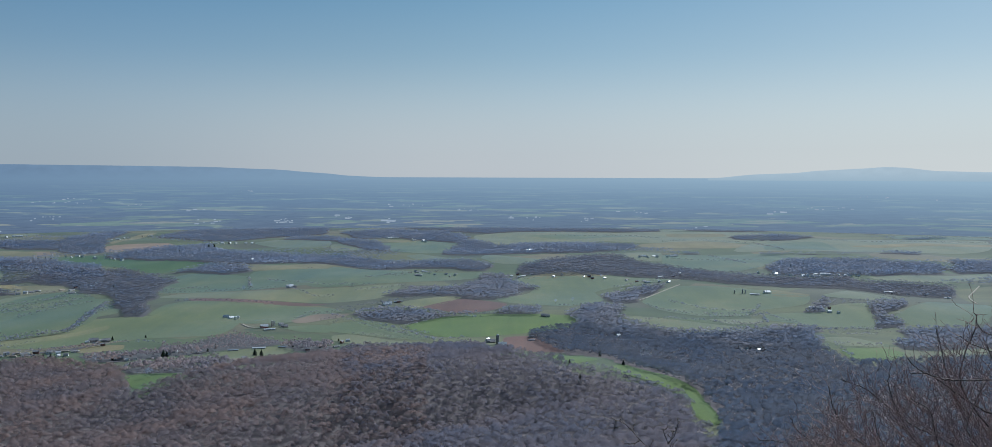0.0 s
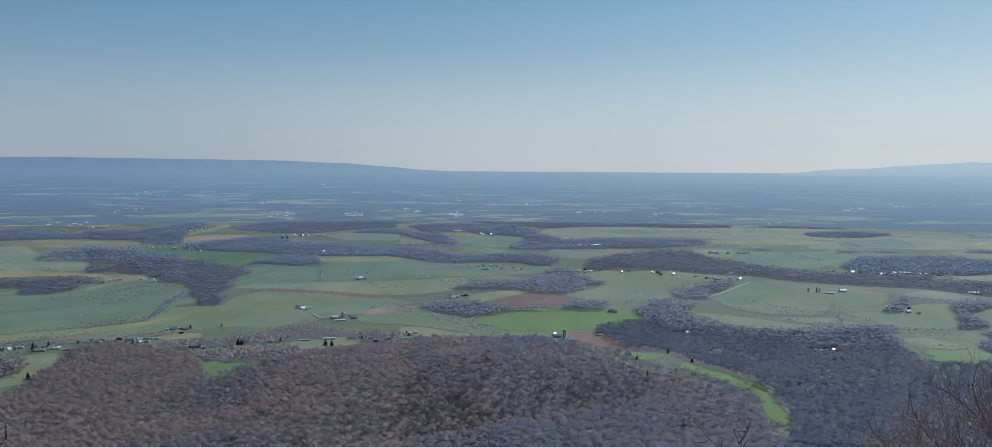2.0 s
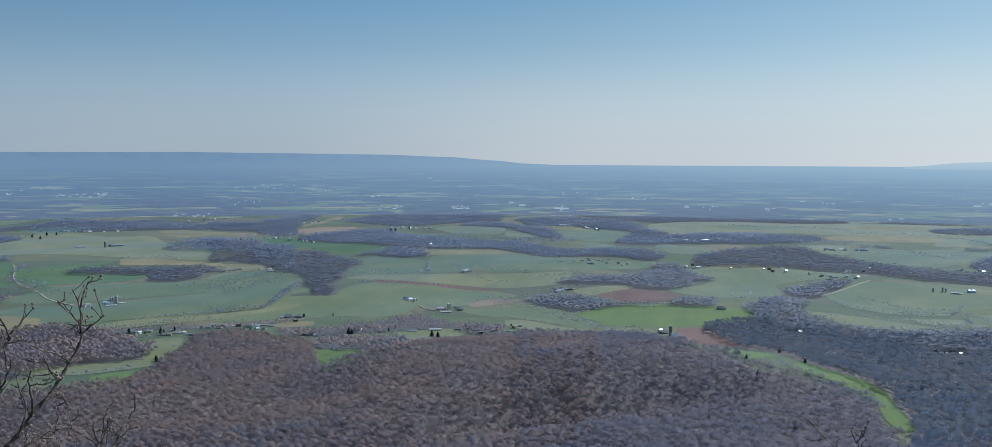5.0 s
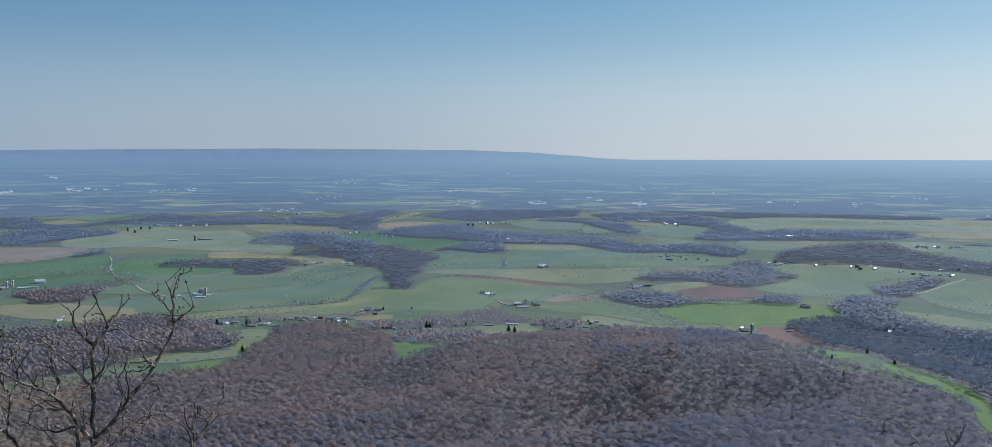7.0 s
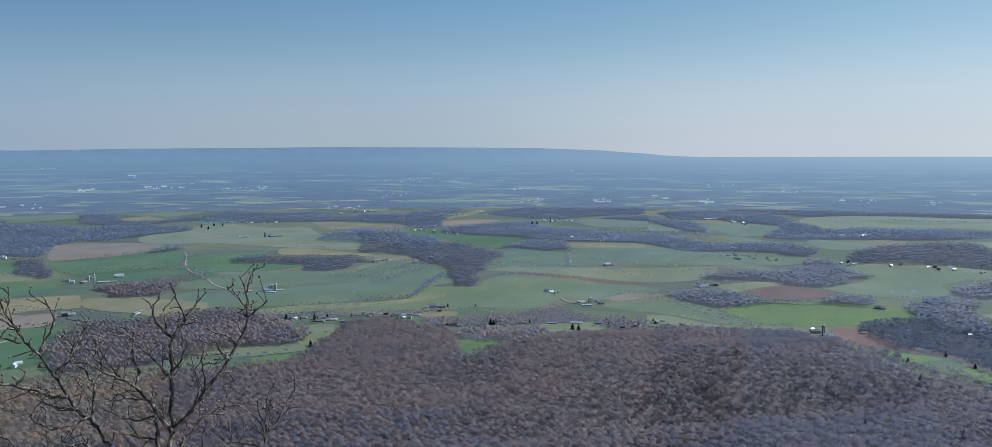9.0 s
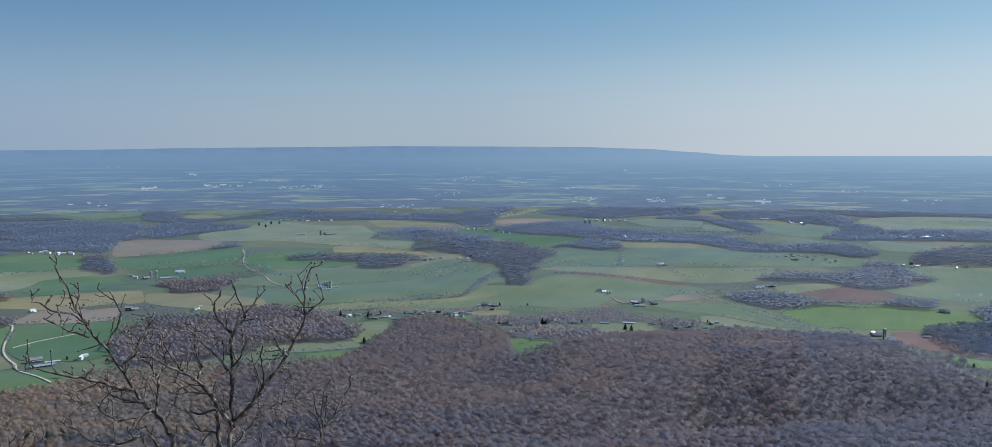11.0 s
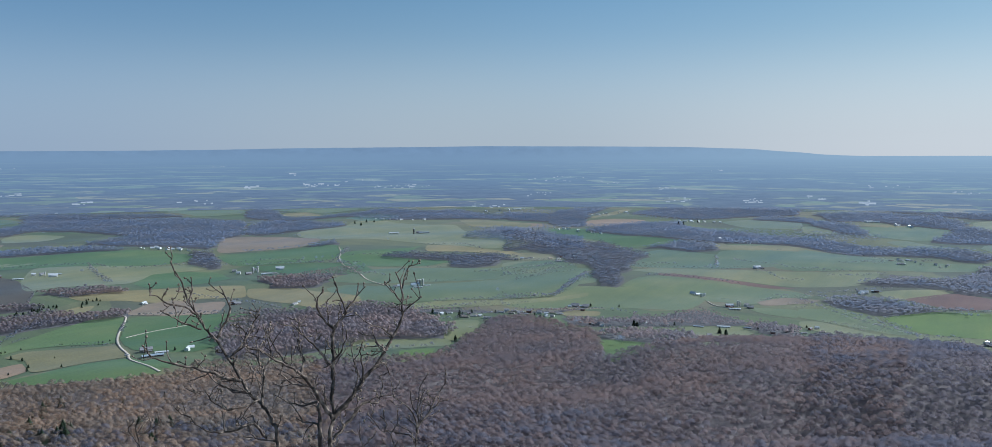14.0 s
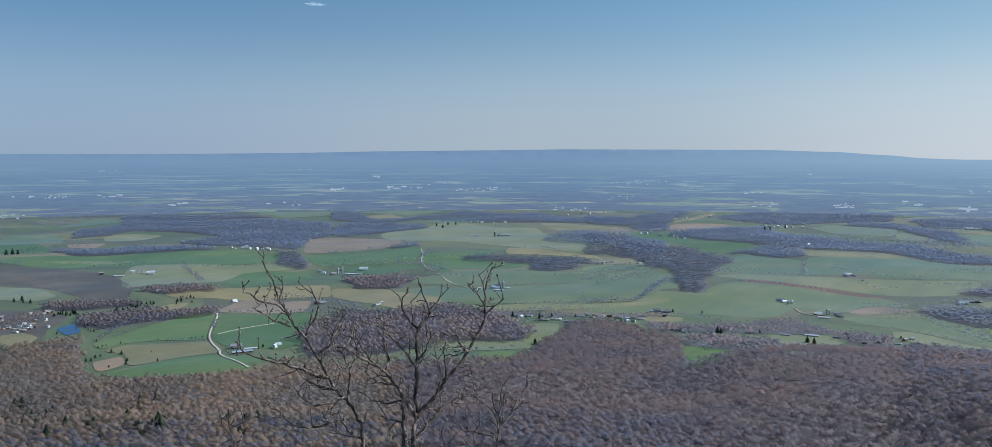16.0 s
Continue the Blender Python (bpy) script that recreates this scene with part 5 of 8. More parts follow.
def make_barn(wall, roof, label):
    h = base_of("barn", label, "barn", "barns of the valley")
    part("wall", gabled(24, 12, 5.5, 4.2), wall, h)
    part("roof", roof_slabs(24, 12, 5.5, 4.2, 0.7, 0.3), roof, h)
    part("lean_to", boxes(((2, -8.6, 1.7), (16, 5.2, 3.4))), wall, h)
    part("lean_to_roof", boxes(((2, -8.8, 3.55), (17, 6.0, 0.25))), roof, h)
    for x in (-9, 9):
        part("door", boxes(((x, 6.03, 2.0), (3.4, 0.1, 4.0))), WOOD_GREY, h)
    part("cupola", boxes(((0, 0, 10.3), (1.6, 1.6, 1.6)), ((0, 0, 11.25), (2.0, 2.0, 0.3))), roof, h)
    return h


def make_shed(wall, roof, label):
    h = base_of("livestock_shed", label, "shed", "barns of the valley")
    part("wall", gabled(36, 11, 3.2, 1.8), wall, h)
    part("roof", roof_slabs(36, 11, 3.2, 1.8, 0.6, 0.25), roof, h)
    # dark panels on the wall stand for the shade inside open bays
    for i in range(6):
        part("bay_shade", boxes(((-14 + 5.6 * i, -5.53, 1.9), (4.2, 0.1, 1.3))), GLASS_DARK, h, "dark panel standing for a shaded open side bay")
    return h


def tower(radius, height, material, cap, label, dome=0.6, name="silo"):
    h = base_of(name, label, "silo", "farm silos")
    bm = bmesh.new()
    bmesh.ops.create_cone(bm, cap_ends=True, segments=20, radius1=radius, radius2=radius, depth=height, matrix=Matrix.Translation((0, 0, height / 2)))
    part("shell", bm, material, h)
    bm = bmesh.new()
    bmesh.ops.create_uvsphere(bm, u_segments=20, v_segments=8, radius=radius * 1.03, matrix=Matrix.Translation((0, 0, height)) @ Matrix.Diagonal((1, 1, dome, 1)))
    part("dome", bm, cap, h, "rounded metal dome")
    bm = bmesh.new()
    for k in range(1, 8):
        bmesh.ops.create_cone(bm, cap_ends=False, segments=20, radius1=radius * 1.02, radius2=radius * 1.02, depth=0.15, matrix=Matrix.Translation((0, 0, height * k / 8)))
    part("hoops", bm, STEEL, h, "steel hoops")
    part("chute", boxes(((0, -radius - 0.35, height / 2), (0.8, 0.7, height))), cap, h, "metal filling chute")
    return h


def make_speck(wall, roof, label, length, width, eaves, rise):
    h = base_of("far_house", label, "house", "houses of the far valley")
    part("wall", gabled(length, width, eaves, rise), wall, h)
    part("roof", roof_slabs(length, width, eaves, rise), roof, h)
    return h


MAKERS = {
    "speck_house": lambda: make_speck(WHITE, SLATE, "far white house with a dark roof", 12, 8, 5, 2.6),
    "speck_tin": lambda: make_speck(WHITE, TIN, "far white house with a pale roof", 12, 8, 4.5, 2.8),
    "speck_brick": lambda: make_speck(BRICK, BROWN_ROOF, "far brick house with a brown roof", 12, 8, 5, 2.6),
    "speck_shed": lambda: make_speck(WHITE, TIN, "far long white shed with a pale roof", 32, 12, 4, 2.5),
    "house_white": lambda: make_house(WHITE, SLATE, "white-sided farmhouse with a dark shingle roof"),
    "house_tin": lambda: make_house(WHITE, TIN, "white farmhouse with a pale metal roof"),
    "house_brick": lambda: make_house(BRICK, SLATE, "red brick farmhouse with a dark roof"),
    "house_cream": lambda: make_bungalow(CREAM, BROWN_ROOF, "cream bungalow with a brown shingle roof"),
    "bungalow": lambda: make_bungalow(WHITE, SLATE, "low white bungalow with a grey roof"),
    "barn_red": lambda: make_barn(BARN_RED, TIN, "red wooden bank barn with a pale metal roof"),
    "barn_white": lambda: make_barn(WHITE, TIN, "white barn with a pale metal roof"),
    "barn_grey": lambda: make_barn(WOOD_GREY, SLATE, "weathered grey barn with a dark roof"),
    "barn_blue": lambda: make_barn(WHITE, BLUE_TIN, "white dairy barn with a blue-grey metal roof"),
    "shed_white": lambda: make_shed(WHITE, TIN, "long low white livestock shed with metal roof"),
    "shed_grey": lambda: make_shed(WOOD_GREY, BLUE_TIN, "long low shed with a blue-grey roof"),
    "hall_orange": lambda: make_shed(ORANGE, TIN, "pale-roofed hall with a bright orange front"),
    "silo": lambda: tower(2.6, 15, CONCRETE, STEEL, "tall pale concrete silo with a metal dome"),
    "silo_dark": lambda: tower(2.9, 17, DARK_STAVE, STEEL, "tall dark blue-grey silo with a pale dome"),
    "grain_bin": lambda: tower(3.6, 6.5, STEEL, STEEL, "squat galvanised steel grain bin", 0.5, "grain_bin"),
}
built = {}
GROUND_LIFT = 0.3


def put(kind_name, x, y, turn=0.0, size=1.0):
    """One building of that kind, set on the land."""
    m = pose(x, y, ground(x, y) + GROUND_LIFT, 0, 0, turn) @ Matrix.Diagonal((size, size, size, 1))
    if kind_name in built:
        return copy_thing(built[kind_name], m @ Matrix.Diagonal((*[1 / v for v in built[kind_name].scale], 1)))
    ob = MAKERS[kind_name]()
    ob.matrix_basis = m
    built[kind_name] = ob
    return ob


def village(a, b, count, seed, muted=False):
    """Houses scattered along a lane."""
    rng = random.Random(seed)
    for i in range(count):
        k = (i + rng.uniform(-0.4, 0.4) + 0.5) / count
        x, y = a[0] + (b[0] - a[0]) * k + rng.uniform(-18, 18), a[1] + (b[1] - a[1]) * k + rng.uniform(-25, 25)
        if math.hypot(x, y) > 2300:
            put(rng.choice(("speck_tin", "speck_tin", "speck_tin", "speck_house", "speck_tin", "speck_shed")), x, y, rng.uniform(0, 180), rng.uniform(0.5, 0.95))
            continue
        if muted:
            put(rng.choice(("house_brick", "house_cream", "bungalow", "house_cream", "house_brick", "house_white")), x, y, rng.uniform(0, 180), rng.uniform(0.34, 0.52))
            continue
        put(rng.choice(("house_tin", "house_white", "house_tin", "bungalow", "house_cream", "house_tin", "house_brick", "shed_white")), x, y, rng.uniform(0, 180), rng.uniform(0.42, 0.68))


def far_village(bearing, spread, distance, count, seed, size=1.0):
    """Specks of white buildings in the hazy distance, set on the far land."""
    rng = random.Random(seed)
    for _ in range(count):
        a, d = radians(bearing + rng.uniform(-spread, spread)), distance * rng.uniform(0.96, 1.05)
        x, y, z = far_place(a, d)
        k = size * rng.uniform(0.7, 1.3) * math.hypot(x, y) / d
        m = Matrix.Translation((x * 0.998, y * 0.998, z)) @ pose(0, 0, 0, 0, 0, rng.uniform(-30, 30) + bearing) @ Matrix.Diagonal((k, k, k, 1))
        name = rng.choice(("far_house", "far_house", "far_shed"))
        if name not in built:
            built[name] = make_speck(FAR_WALL_GLOW, FAR_ROOF_GLOW, "white building far off in the haze", *((12, 8, 4.5, 2.8) if name == "far_house" else (32, 12, 4, 2.5)))
            built[name].matrix_basis = m
            continue
        copy_thing(built[name], m @ Matrix.Diagonal((*[1 / v for v in built[name].scale], 1)))


def evergreen(x, y, size=1.0):
    """A dark conifer on its own."""
    m = pose(x, y, ground(x, y) + 0.2, 0, 0, (x * 37 + y * 11) % 360) @ Matrix.Diagonal((size, size, size, 1))
    if "evergreen" in built:
        return copy_thing(built["evergreen"], m)
    rng = np.random.default_rng(77)
    ob = base_of("evergreen_tree", "dark green conifer standing in the open", "tree", "lone conifers")
    v, t = fir_template(rng, 8, 2.9, 11)
    solid("crown", v[:-9], t[:-3], [NEEDLES], parent=ob)
    solid("trunk", v[-9:], t[-3:] - (len(v) - 9), [BARK], parent=ob)
    ob.matrix_basis = pose(x, y, ground(x, y) + 0.2)
    built["evergreen"] = ob
    return ob


def lone_tree(x, y, size=1.0):
    """A leafless tree in a field."""
    m = pose(x, y, ground(x, y) + 0.2, 0, 0, (x * 37 + y * 11) % 360) @ Matrix.Diagonal((size, size, size, 1))
    if "lone" in built:
        return copy_thing(built["lone"], m)
    rng = np.random.default_rng(78)
    ob = base_of("field_tree", "leafless tree standing alone in a field", "tree", "lone field trees")
    v, t = bare_template(rng, 170, 14, 12, 4.6, 0.14, 1.8)
    solid("trunk", v[:9], t[:3], [BARK], parent=ob)
    solid("crown", v[9:], t[3:] - 9, [FAR_HAZED_TWIGS], parent=ob)
    ob.matrix_basis = pose(x, y, ground(x, y) + 0.2)
    built["lone"] = ob
    return ob


def pond(corners):
    m, nt, b = nodes_of("pond_water")
    b.inputs["Base Color"].default_value = (0.012, 0.05, 0.13, 1)
    b.inputs["Roughness"].default_value = 0.12
    n = noise_node(nt, 1.2, 3)
    bump(nt, b, n.outputs[0], 0.15, 0.05)
    outline = rounded(corners, 2)
    level = max(ground(p.x, p.y) for p in outline) + 0.4
    v, t = draped(outline, 0)
    return tagged(solid("water", [(x, y, level) for x, y, _ in v], t, [m]), "blue farm pond behind a low dam", "pond", kind="structure")


# ---- farms, houses and single trees, in metres ----
put("house_white", -757, 1082, 30, 0.55)
put("house_tin", -747, 1081, 75, 0.50)
put("house_cream", -704, 1082, 20, 0.60)
put("bungalow", -699, 1097, 35, 0.55)
put("house_tin", -689, 1102, 60, 0.45)
put("house_white", -665, 1092, 15, 0.50)
put("bungalow", -683, 1156, 25, 0.50)
put("house_cream", -666, 1158, 10, 0.50)
put("house_white", -651, 1158, 40, 0.45)
put("shed_grey", -645, 1167, 22, 0.30)
put("house_brick", -608, 1146, 30, 0.50)
put("house_tin", -604, 1161, 65, 0.45)
put("house_white", -595, 1164, 12, 0.50)
put("house_tin", -617, 1271, 20, 0.45)
put("house_cream", -603, 1288, 30, 0.50)
put("barn_grey", -503, 1122, 25, 0.45)
put("house_tin", -489, 1114, 20, 0.42)
put("house_white", -481, 1122, 20, 0.40)
put("house_cream", -451, 1126, 75, 0.42)
put("house_white", -452, 1163, 28, 0.45)
put("house_tin", -447, 1176, 60, 0.42)
put("barn_grey", -412, 1168, 20, 0.40)
put("shed_grey", -369, 1182, 12, 0.40)
put("shed_white", -337, 1197, 14, 0.50)
put("shed_grey", -306, 1207, 16, 0.30)
put("house_tin", -353, 1083, 80, 0.45)
put("house_cream", -339, 1096, 25, 0.60)
put("house_white", -331, 1107, 40, 0.55)
put("bungalow", -298, 1105, 20, 0.50)
put("shed_grey", -350, 977, 18, 0.50)
put("house_brick", -264, 1179, 20, 0.50)
put("house_cream", -247, 1215, 30, 0.50)
put("house_white", -243, 1242, 15, 0.50)
put("bungalow", -228, 1201, 40, 0.50)
put("house_brick", -227, 1242, 70, 0.50)
put("house_tin", -221, 1257, 22, 0.50)
put("house_cream", -209, 1229, 35, 0.45)
evergreen(-765, 1083, 0.60)
evergreen(-740, 1084, 0.55)
evergreen(-724, 1098, 1.10)
evergreen(-717, 1095, 0.80)
evergreen(-676, 1094, 0.60)
evergreen(-688, 1147, 0.70)
evergreen(-679, 1165, 0.60)
evergreen(-622, 1155, 0.70)
evergreen(-602, 1148, 0.50)
evergreen(-450, 1138, 1.30)
evergreen(-446, 1140, 1.00)
evergreen(-511, 1120, 0.80)
evergreen(-328, 1145, 1.20)
evergreen(-316, 1134, 1.20)
evergreen(-291, 1207, 0.60)
evergreen(-251, 1201, 0.70)
evergreen(-235, 1258, 0.60)
evergreen(-616, 923, 0.70)
evergreen(-403, 1177, 0.70)
put("house_white", 344, 1173, 20, 0.50)
put("house_tin", 351, 1174, 60, 0.40)
put("house_tin", 369, 1179, 30, 0.45)
put("shed_white", 199, 1111, 15, 0.45)
put("house_tin", 189, 1296, 30, 0.50)
put("bungalow", 53, 1255, 10, 0.50)
put("barn_red", -380, 1382, 29, 0.52)
put("shed_white", -364, 1356, 21, 0.48)
put("silo", -369, 1390, 12, 0.60)
put("silo", -368, 1399, 17, 0.48)
put("barn_grey", -347, 1384, 27, 0.44)
put("house_white", -357, 1400, 34, 0.64)
put("barn_blue", -479, 1499, -4, 0.44)
put("barn_white", -468, 1491, 56, 0.40)
put("grain_bin", -456, 1476, 11, 0.72)
put("grain_bin", -454, 1486, 11, 0.64)
put("barn_white", -214, 1641, 22, 0.40)
put("shed_grey", -193, 1672, 12, 0.48)
put("silo_dark", 3, 1219, 9, 0.76)
put("barn_white", 10, 1205, 5, 0.50)
put("barn_grey", -7, 1237, 20, 0.52)
put("barn_white", -12, 1256, 68, 0.36)
put("bungalow", 56, 1285, 5, 0.64)
put("barn_white", -458, 1877, 37, 0.64)
put("barn_grey", -447, 1876, 24, 0.40)
put("silo_dark", 511, 1807, -7, 0.44)
put("silo_dark", 528, 1806, -26, 0.52)
put("silo", 534, 1806, -25, 0.48)
put("shed_white", 549, 1788, -24, 0.56)
put("barn_white", 581, 1808, 13, 0.56)
put("hall_orange", 334, 2660, 1, 0.64)
put("barn_white", 205, 1150, -7, 0.56)
put("bungalow", 351, 1196, 9, 0.72)
put("bungalow", 375, 1201, -17, 0.60)
put("house_white", 191, 1317, -11, 0.56)
put("barn_white", -210, 1649, 14, 0.56)
put("house_white", -221, 1659, 20, 0.56)
put("house_brick", -192, 1668, 19, 0.56)
put("bungalow", 149, 1508, 4, 0.80)
put("barn_white", 186, 1469, -3, 0.48)
put("house_tin", 199, 1477, 3, 0.64)
put("house_white", 216, 1528, 1, 0.64)
put("house_white", 91, 1469, 8, 0.56)
put("barn_grey", 85, 1477, 1, 0.48)
put("shed_grey", 464, 1408, -26, 0.28)
put("bungalow", 480, 1381, -11, 0.80)
put("house_brick", 504, 1393, -9, 0.64)
put("house_white", -683, 1173, 40, 0.56)
put("house_cream", -673, 1179, 31, 0.56)
put("bungalow", -659, 1175, 34, 0.64)
put("house_brick", -648, 1185, 22, 0.64)
put("house_white", -627, 1180, 36, 0.64)
put("house_tin", -614, 1180, 29, 0.56)
put("barn_grey", -612, 1281, 20, 0.56)
put("shed_grey", -603, 1286, 25, 0.40)
put("house_white", -927, 1916, 24, 0.72)
put("barn_white", -916, 1945, 17, 0.56)
put("house_tin", -894, 1870, 21, 0.72)
put("bungalow", -892, 1774, 33, 0.80)
put("house_white", -1005, 1774, 38, 0.72)
put("house_tin", -999, 1792, 18, 0.72)
put("bungalow", -993, 1801, 32, 0.72)
put("bungalow", -991, 1821, 18, 0.72)
put("barn_blue", -950, 1288, 52, 0.68)
put("shed_white", -928, 1268, 32, 0.48)
put("silo", -944, 1295, 45, 0.76)
put("silo", -940, 1299, 47, 0.84)
put("silo", -952, 1300, 36, 0.68)
put("shed_white", -935, 1305, 48, 0.36)
put("house_tin", -966, 1259, 33, 0.56)
put("house_white", -965, 1246, 28, 0.56)
put("silo", -1419, 1323, 49, 0.80)
put("silo", -1417, 1335, 35, 0.84)
put("barn_white", -1399, 1385, 43, 0.76)
put("shed_white", -1367, 1314, 44, 0.64)
put("barn_grey", -1411, 1303, 70, 0.56)
put("house_white", -1472, 1317, 40, 0.72)
put("house_tin", -1441, 1301, 37, 0.72)
put("bungalow", -1347, 1317, 54, 0.72)
put("shed_white", -1719, 2218, 33, 0.88)
put("silo_dark", -1647, 2229, 47, 0.96)
put("shed_grey", -1636, 2270, 45, 0.96)
put("barn_grey", -1652, 2265, 33, 0.72)
put("barn_grey", -903, 665, 61, 0.60)
put("shed_white", -880, 670, 57, 0.44)
put("shed_grey", -868, 648, 63, 0.68)
put("house_tin", -862, 693, 123, 0.64)
put("barn_white", -874, 709, 72, 0.32)
put("bungalow", -906, 640, 58, 0.28)
put("house_white", -1724, 1025, 70, 0.72)
put("barn_white", -1688, 1028, 59, 0.72)
put("silo", -1709, 1024, 57, 0.56)
put("house_tin", -1738, 1016, 65, 0.72)
put("shed_white", -1717, 972, 54, 0.56)
put("house_brick", -1777, 966, 57, 0.72)
put("shed_grey", -1704, 1048, 70, 0.40)
put("house_white", -1411, 874, 59, 0.72)
put("bungalow", -1407, 889, 59, 0.64)
put("barn_white", -1254, 922, 102, 0.44)
put("house_brick", -1120, 996, 46, 0.92)
put("barn_grey", -1111, 999, 70, 0.48)
put("house_white", -1446, 1354, 35, 0.72)
put("house_white", -759, 1083, 38, 0.52)
put("house_white", -752, 1082, 78, 0.40)
put("house_cream", -708, 1085, 23, 0.64)
put("house_cream", -698, 1103, 75, 0.48)
put("bungalow", -673, 1094, 31, 0.64)
put("house_brick", -715, 1111, 37, 0.48)
put("bungalow", -744, 1097, 31, 0.56)
put("bungalow", -1004, 1024, 99, 0.72)
put("house_tin", -1010, 1042, 50, 0.40)
put("shed_grey", -644, 1004, 21, 0.16)
put("house_white", -632, 1191, 17, 0.56)
put("house_cream", -614, 1198, 31, 0.56)
put("bungalow", -598, 1194, 38, 0.56)
put("house_brick", -582, 1246, 29, 0.56)
put("barn_grey", -594, 1283, 34, 0.48)
put("bungalow", -198, 2138, 8, 0.96)
village((-1254, 533), (-1313, 618), 14, 1, True)
village((-1377, 586), (-1390, 655), 14, 2, True)
village((-1312, 558), (-1239, 569), 12, 3, True)
village((-1949, 1441), (-1850, 1508), 12, 4)
village((34, 2832), (186, 2885), 14, 5)
village((-242, 2192), (-180, 2234), 6, 6)
village((-149, 2166), (-87, 2209), 6, 7)
village((39, 2146), (82, 2180), 7, 8)
village((139, 2144), (277, 2100), 6, 9)
village((685, 2218), (920, 2145), 20, 10)
village((438, 2613), (603, 2721), 9, 11)
village((-734, 2493), (-629, 2444), 6, 12)
village((-1360, 2639), (-1093, 2524), 10, 13)
village((-1469, 3203), (-1452, 3573), 8, 14)
village((-1105, 3258), (-912, 3140), 8, 15)
village((852, 1845), (976, 1818), 8, 16)
village((302, 2051), (409, 1976), 7, 17)
village((335, 1956), (507, 2250), 8, 18)
village((-927, 1806), (-915, 1991), 9, 19)
village((-3677, 1923), (-3509, 2216), 1, 20)
village((606, 1610), (627, 1581), 6, 21)
village((-2163, 2581), (-1932, 2690), 8, 22)
village((-2056, 3257), (-1935, 3508), 8, 23)
village((-472, 3436), (-225, 3214), 7, 24)
evergreen(-978, 509, 0.62)
evergreen(-978, 515, 0.62)
evergreen(-994, 529, 0.62)
evergreen(-997, 537, 0.50)
evergreen(-1011, 559, 0.62)
evergreen(-991, 561, 0.62)
evergreen(-944, 541, 0.62)
evergreen(-923, 527, 0.62)
evergreen(-920, 505, 0.43)
evergreen(-911, 560, 0.50)
evergreen(-973, 590, 0.31)
evergreen(-1019, 679, 0.37)
evergreen(-1015, 682, 0.37)
evergreen(-1017, 694, 0.37)
evergreen(-1058, 598, 0.37)
evergreen(-1091, 583, 0.50)
evergreen(-1054, 576, 0.37)
evergreen(-1050, 563, 0.43)
evergreen(-1054, 571, 0.37)
evergreen(-1046, 645, 0.31)
evergreen(-877, 687, 0.68)
evergreen(-713, 1081, 1.1)
evergreen(-608, 912, 1.0)
evergreen(-715, 1119, 0.9)
evergreen(-588, 1291, 0.8)
evergreen(-544, 1308, 0.6)
evergreen(-606, 1144, 0.8)
evergreen(-999, 2945, 2)
evergreen(-995, 2986, 2)
evergreen(-996, 3159, 1.5)
evergreen(-1339, 2514, 1.3)
evergreen(-1325, 2516, 1.3)
evergreen(-1346, 2485, 1.3)
evergreen(-2316, 1023, 2)
evergreen(-2308, 1004, 2)
evergreen(-2304, 1031, 1.6)
evergreen(-2061, 2423, 1.6)
evergreen(-1995, 2380, 1.6)
evergreen(-2063, 2492, 1.6)
evergreen(-2045, 2516, 1.4)
evergreen(-1532, 689, 1.2)
evergreen(-1184, 577, 0.56)
evergreen(150, 986, 0.8)
evergreen(81, 918, 0.6)
lone_tree(-548, 1891, 1.1)
lone_tree(-778, 1306, 1.0)
lone_tree(-545, 1825, 1.1)
lone_tree(-1432, 1493, 1)
lone_tree(-1410, 1514, 1)
lone_tree(-1403, 1529, 1)
lone_tree(-1383, 1541, 1)
lone_tree(-1332, 1514, 1)
lone_tree(-1248, 1466, 1)
lone_tree(-1188, 1423, 1.2)
lone_tree(262, 2101, 0.9)
lone_tree(-397, 956, 1)
lone_tree(-395, 959, 1)
lone_tree(-1171, 778, 0.8)
lone_tree(-1667, 1079, 1)
lone_tree(-521, 1095, 1.2)
lone_tree(117, 1654, 0.9)
lone_tree(153, 1679, 0.9)
lone_tree(-1539, 1957, 1)
lone_tree(-1478, 2010, 1)
evergreen(-658, 285, 1.40)
evergreen(-725, 335, 0.8)
evergreen(-722, 320, 0.8)
evergreen(-634, 307, 1.40)
evergreen(-544, 303, 1.40)
evergreen(-557, 324, 1.40)
evergreen(-528, 321, 1.40)
evergreen(-619, 374, 1.40)
evergreen(-776, 333, 0.8)
evergreen(-737, 379, 0.8)
evergreen(-699, 370, 0.8)
evergreen(-596, 280, 1.40)
evergreen(-655, 433, 0.8)
evergreen(-641, 445, 0.8)
evergreen(-1339, 650, 0.56)
evergreen(-1346, 659, 0.70)
evergreen(-1343, 661, 0.72)
evergreen(-1340, 663, 0.65)
evergreen(-1329, 663, 0.79)
evergreen(-1333, 667, 0.54)
evergreen(-1316, 663, 0.74)
evergreen(-1330, 676, 0.80)
evergreen(-1329, 677, 0.77)
evergreen(-1263, 678, 0.54)
evergreen(-1272, 686, 0.61)
evergreen(-1277, 697, 0.85)
evergreen(-1285, 707, 0.65)
evergreen(-1288, 712, 0.67)
evergreen(-1288, 720, 0.74)
evergreen(-1281, 717, 0.86)
evergreen(-1294, 731, 0.53)
evergreen(-1301, 742, 0.53)
evergreen(-1279, 735, 0.67)
evergreen(-1293, 749, 0.54)
evergreen(-1306, 763, 0.74)
evergreen(-1312, 774, 0.72)
evergreen(-1315, 780, 0.61)
evergreen(-1298, 779, 0.55)
evergreen(-1301, 785, 0.59)
evergreen(-1325, 805, 0.65)
evergreen(-1316, 805, 0.81)
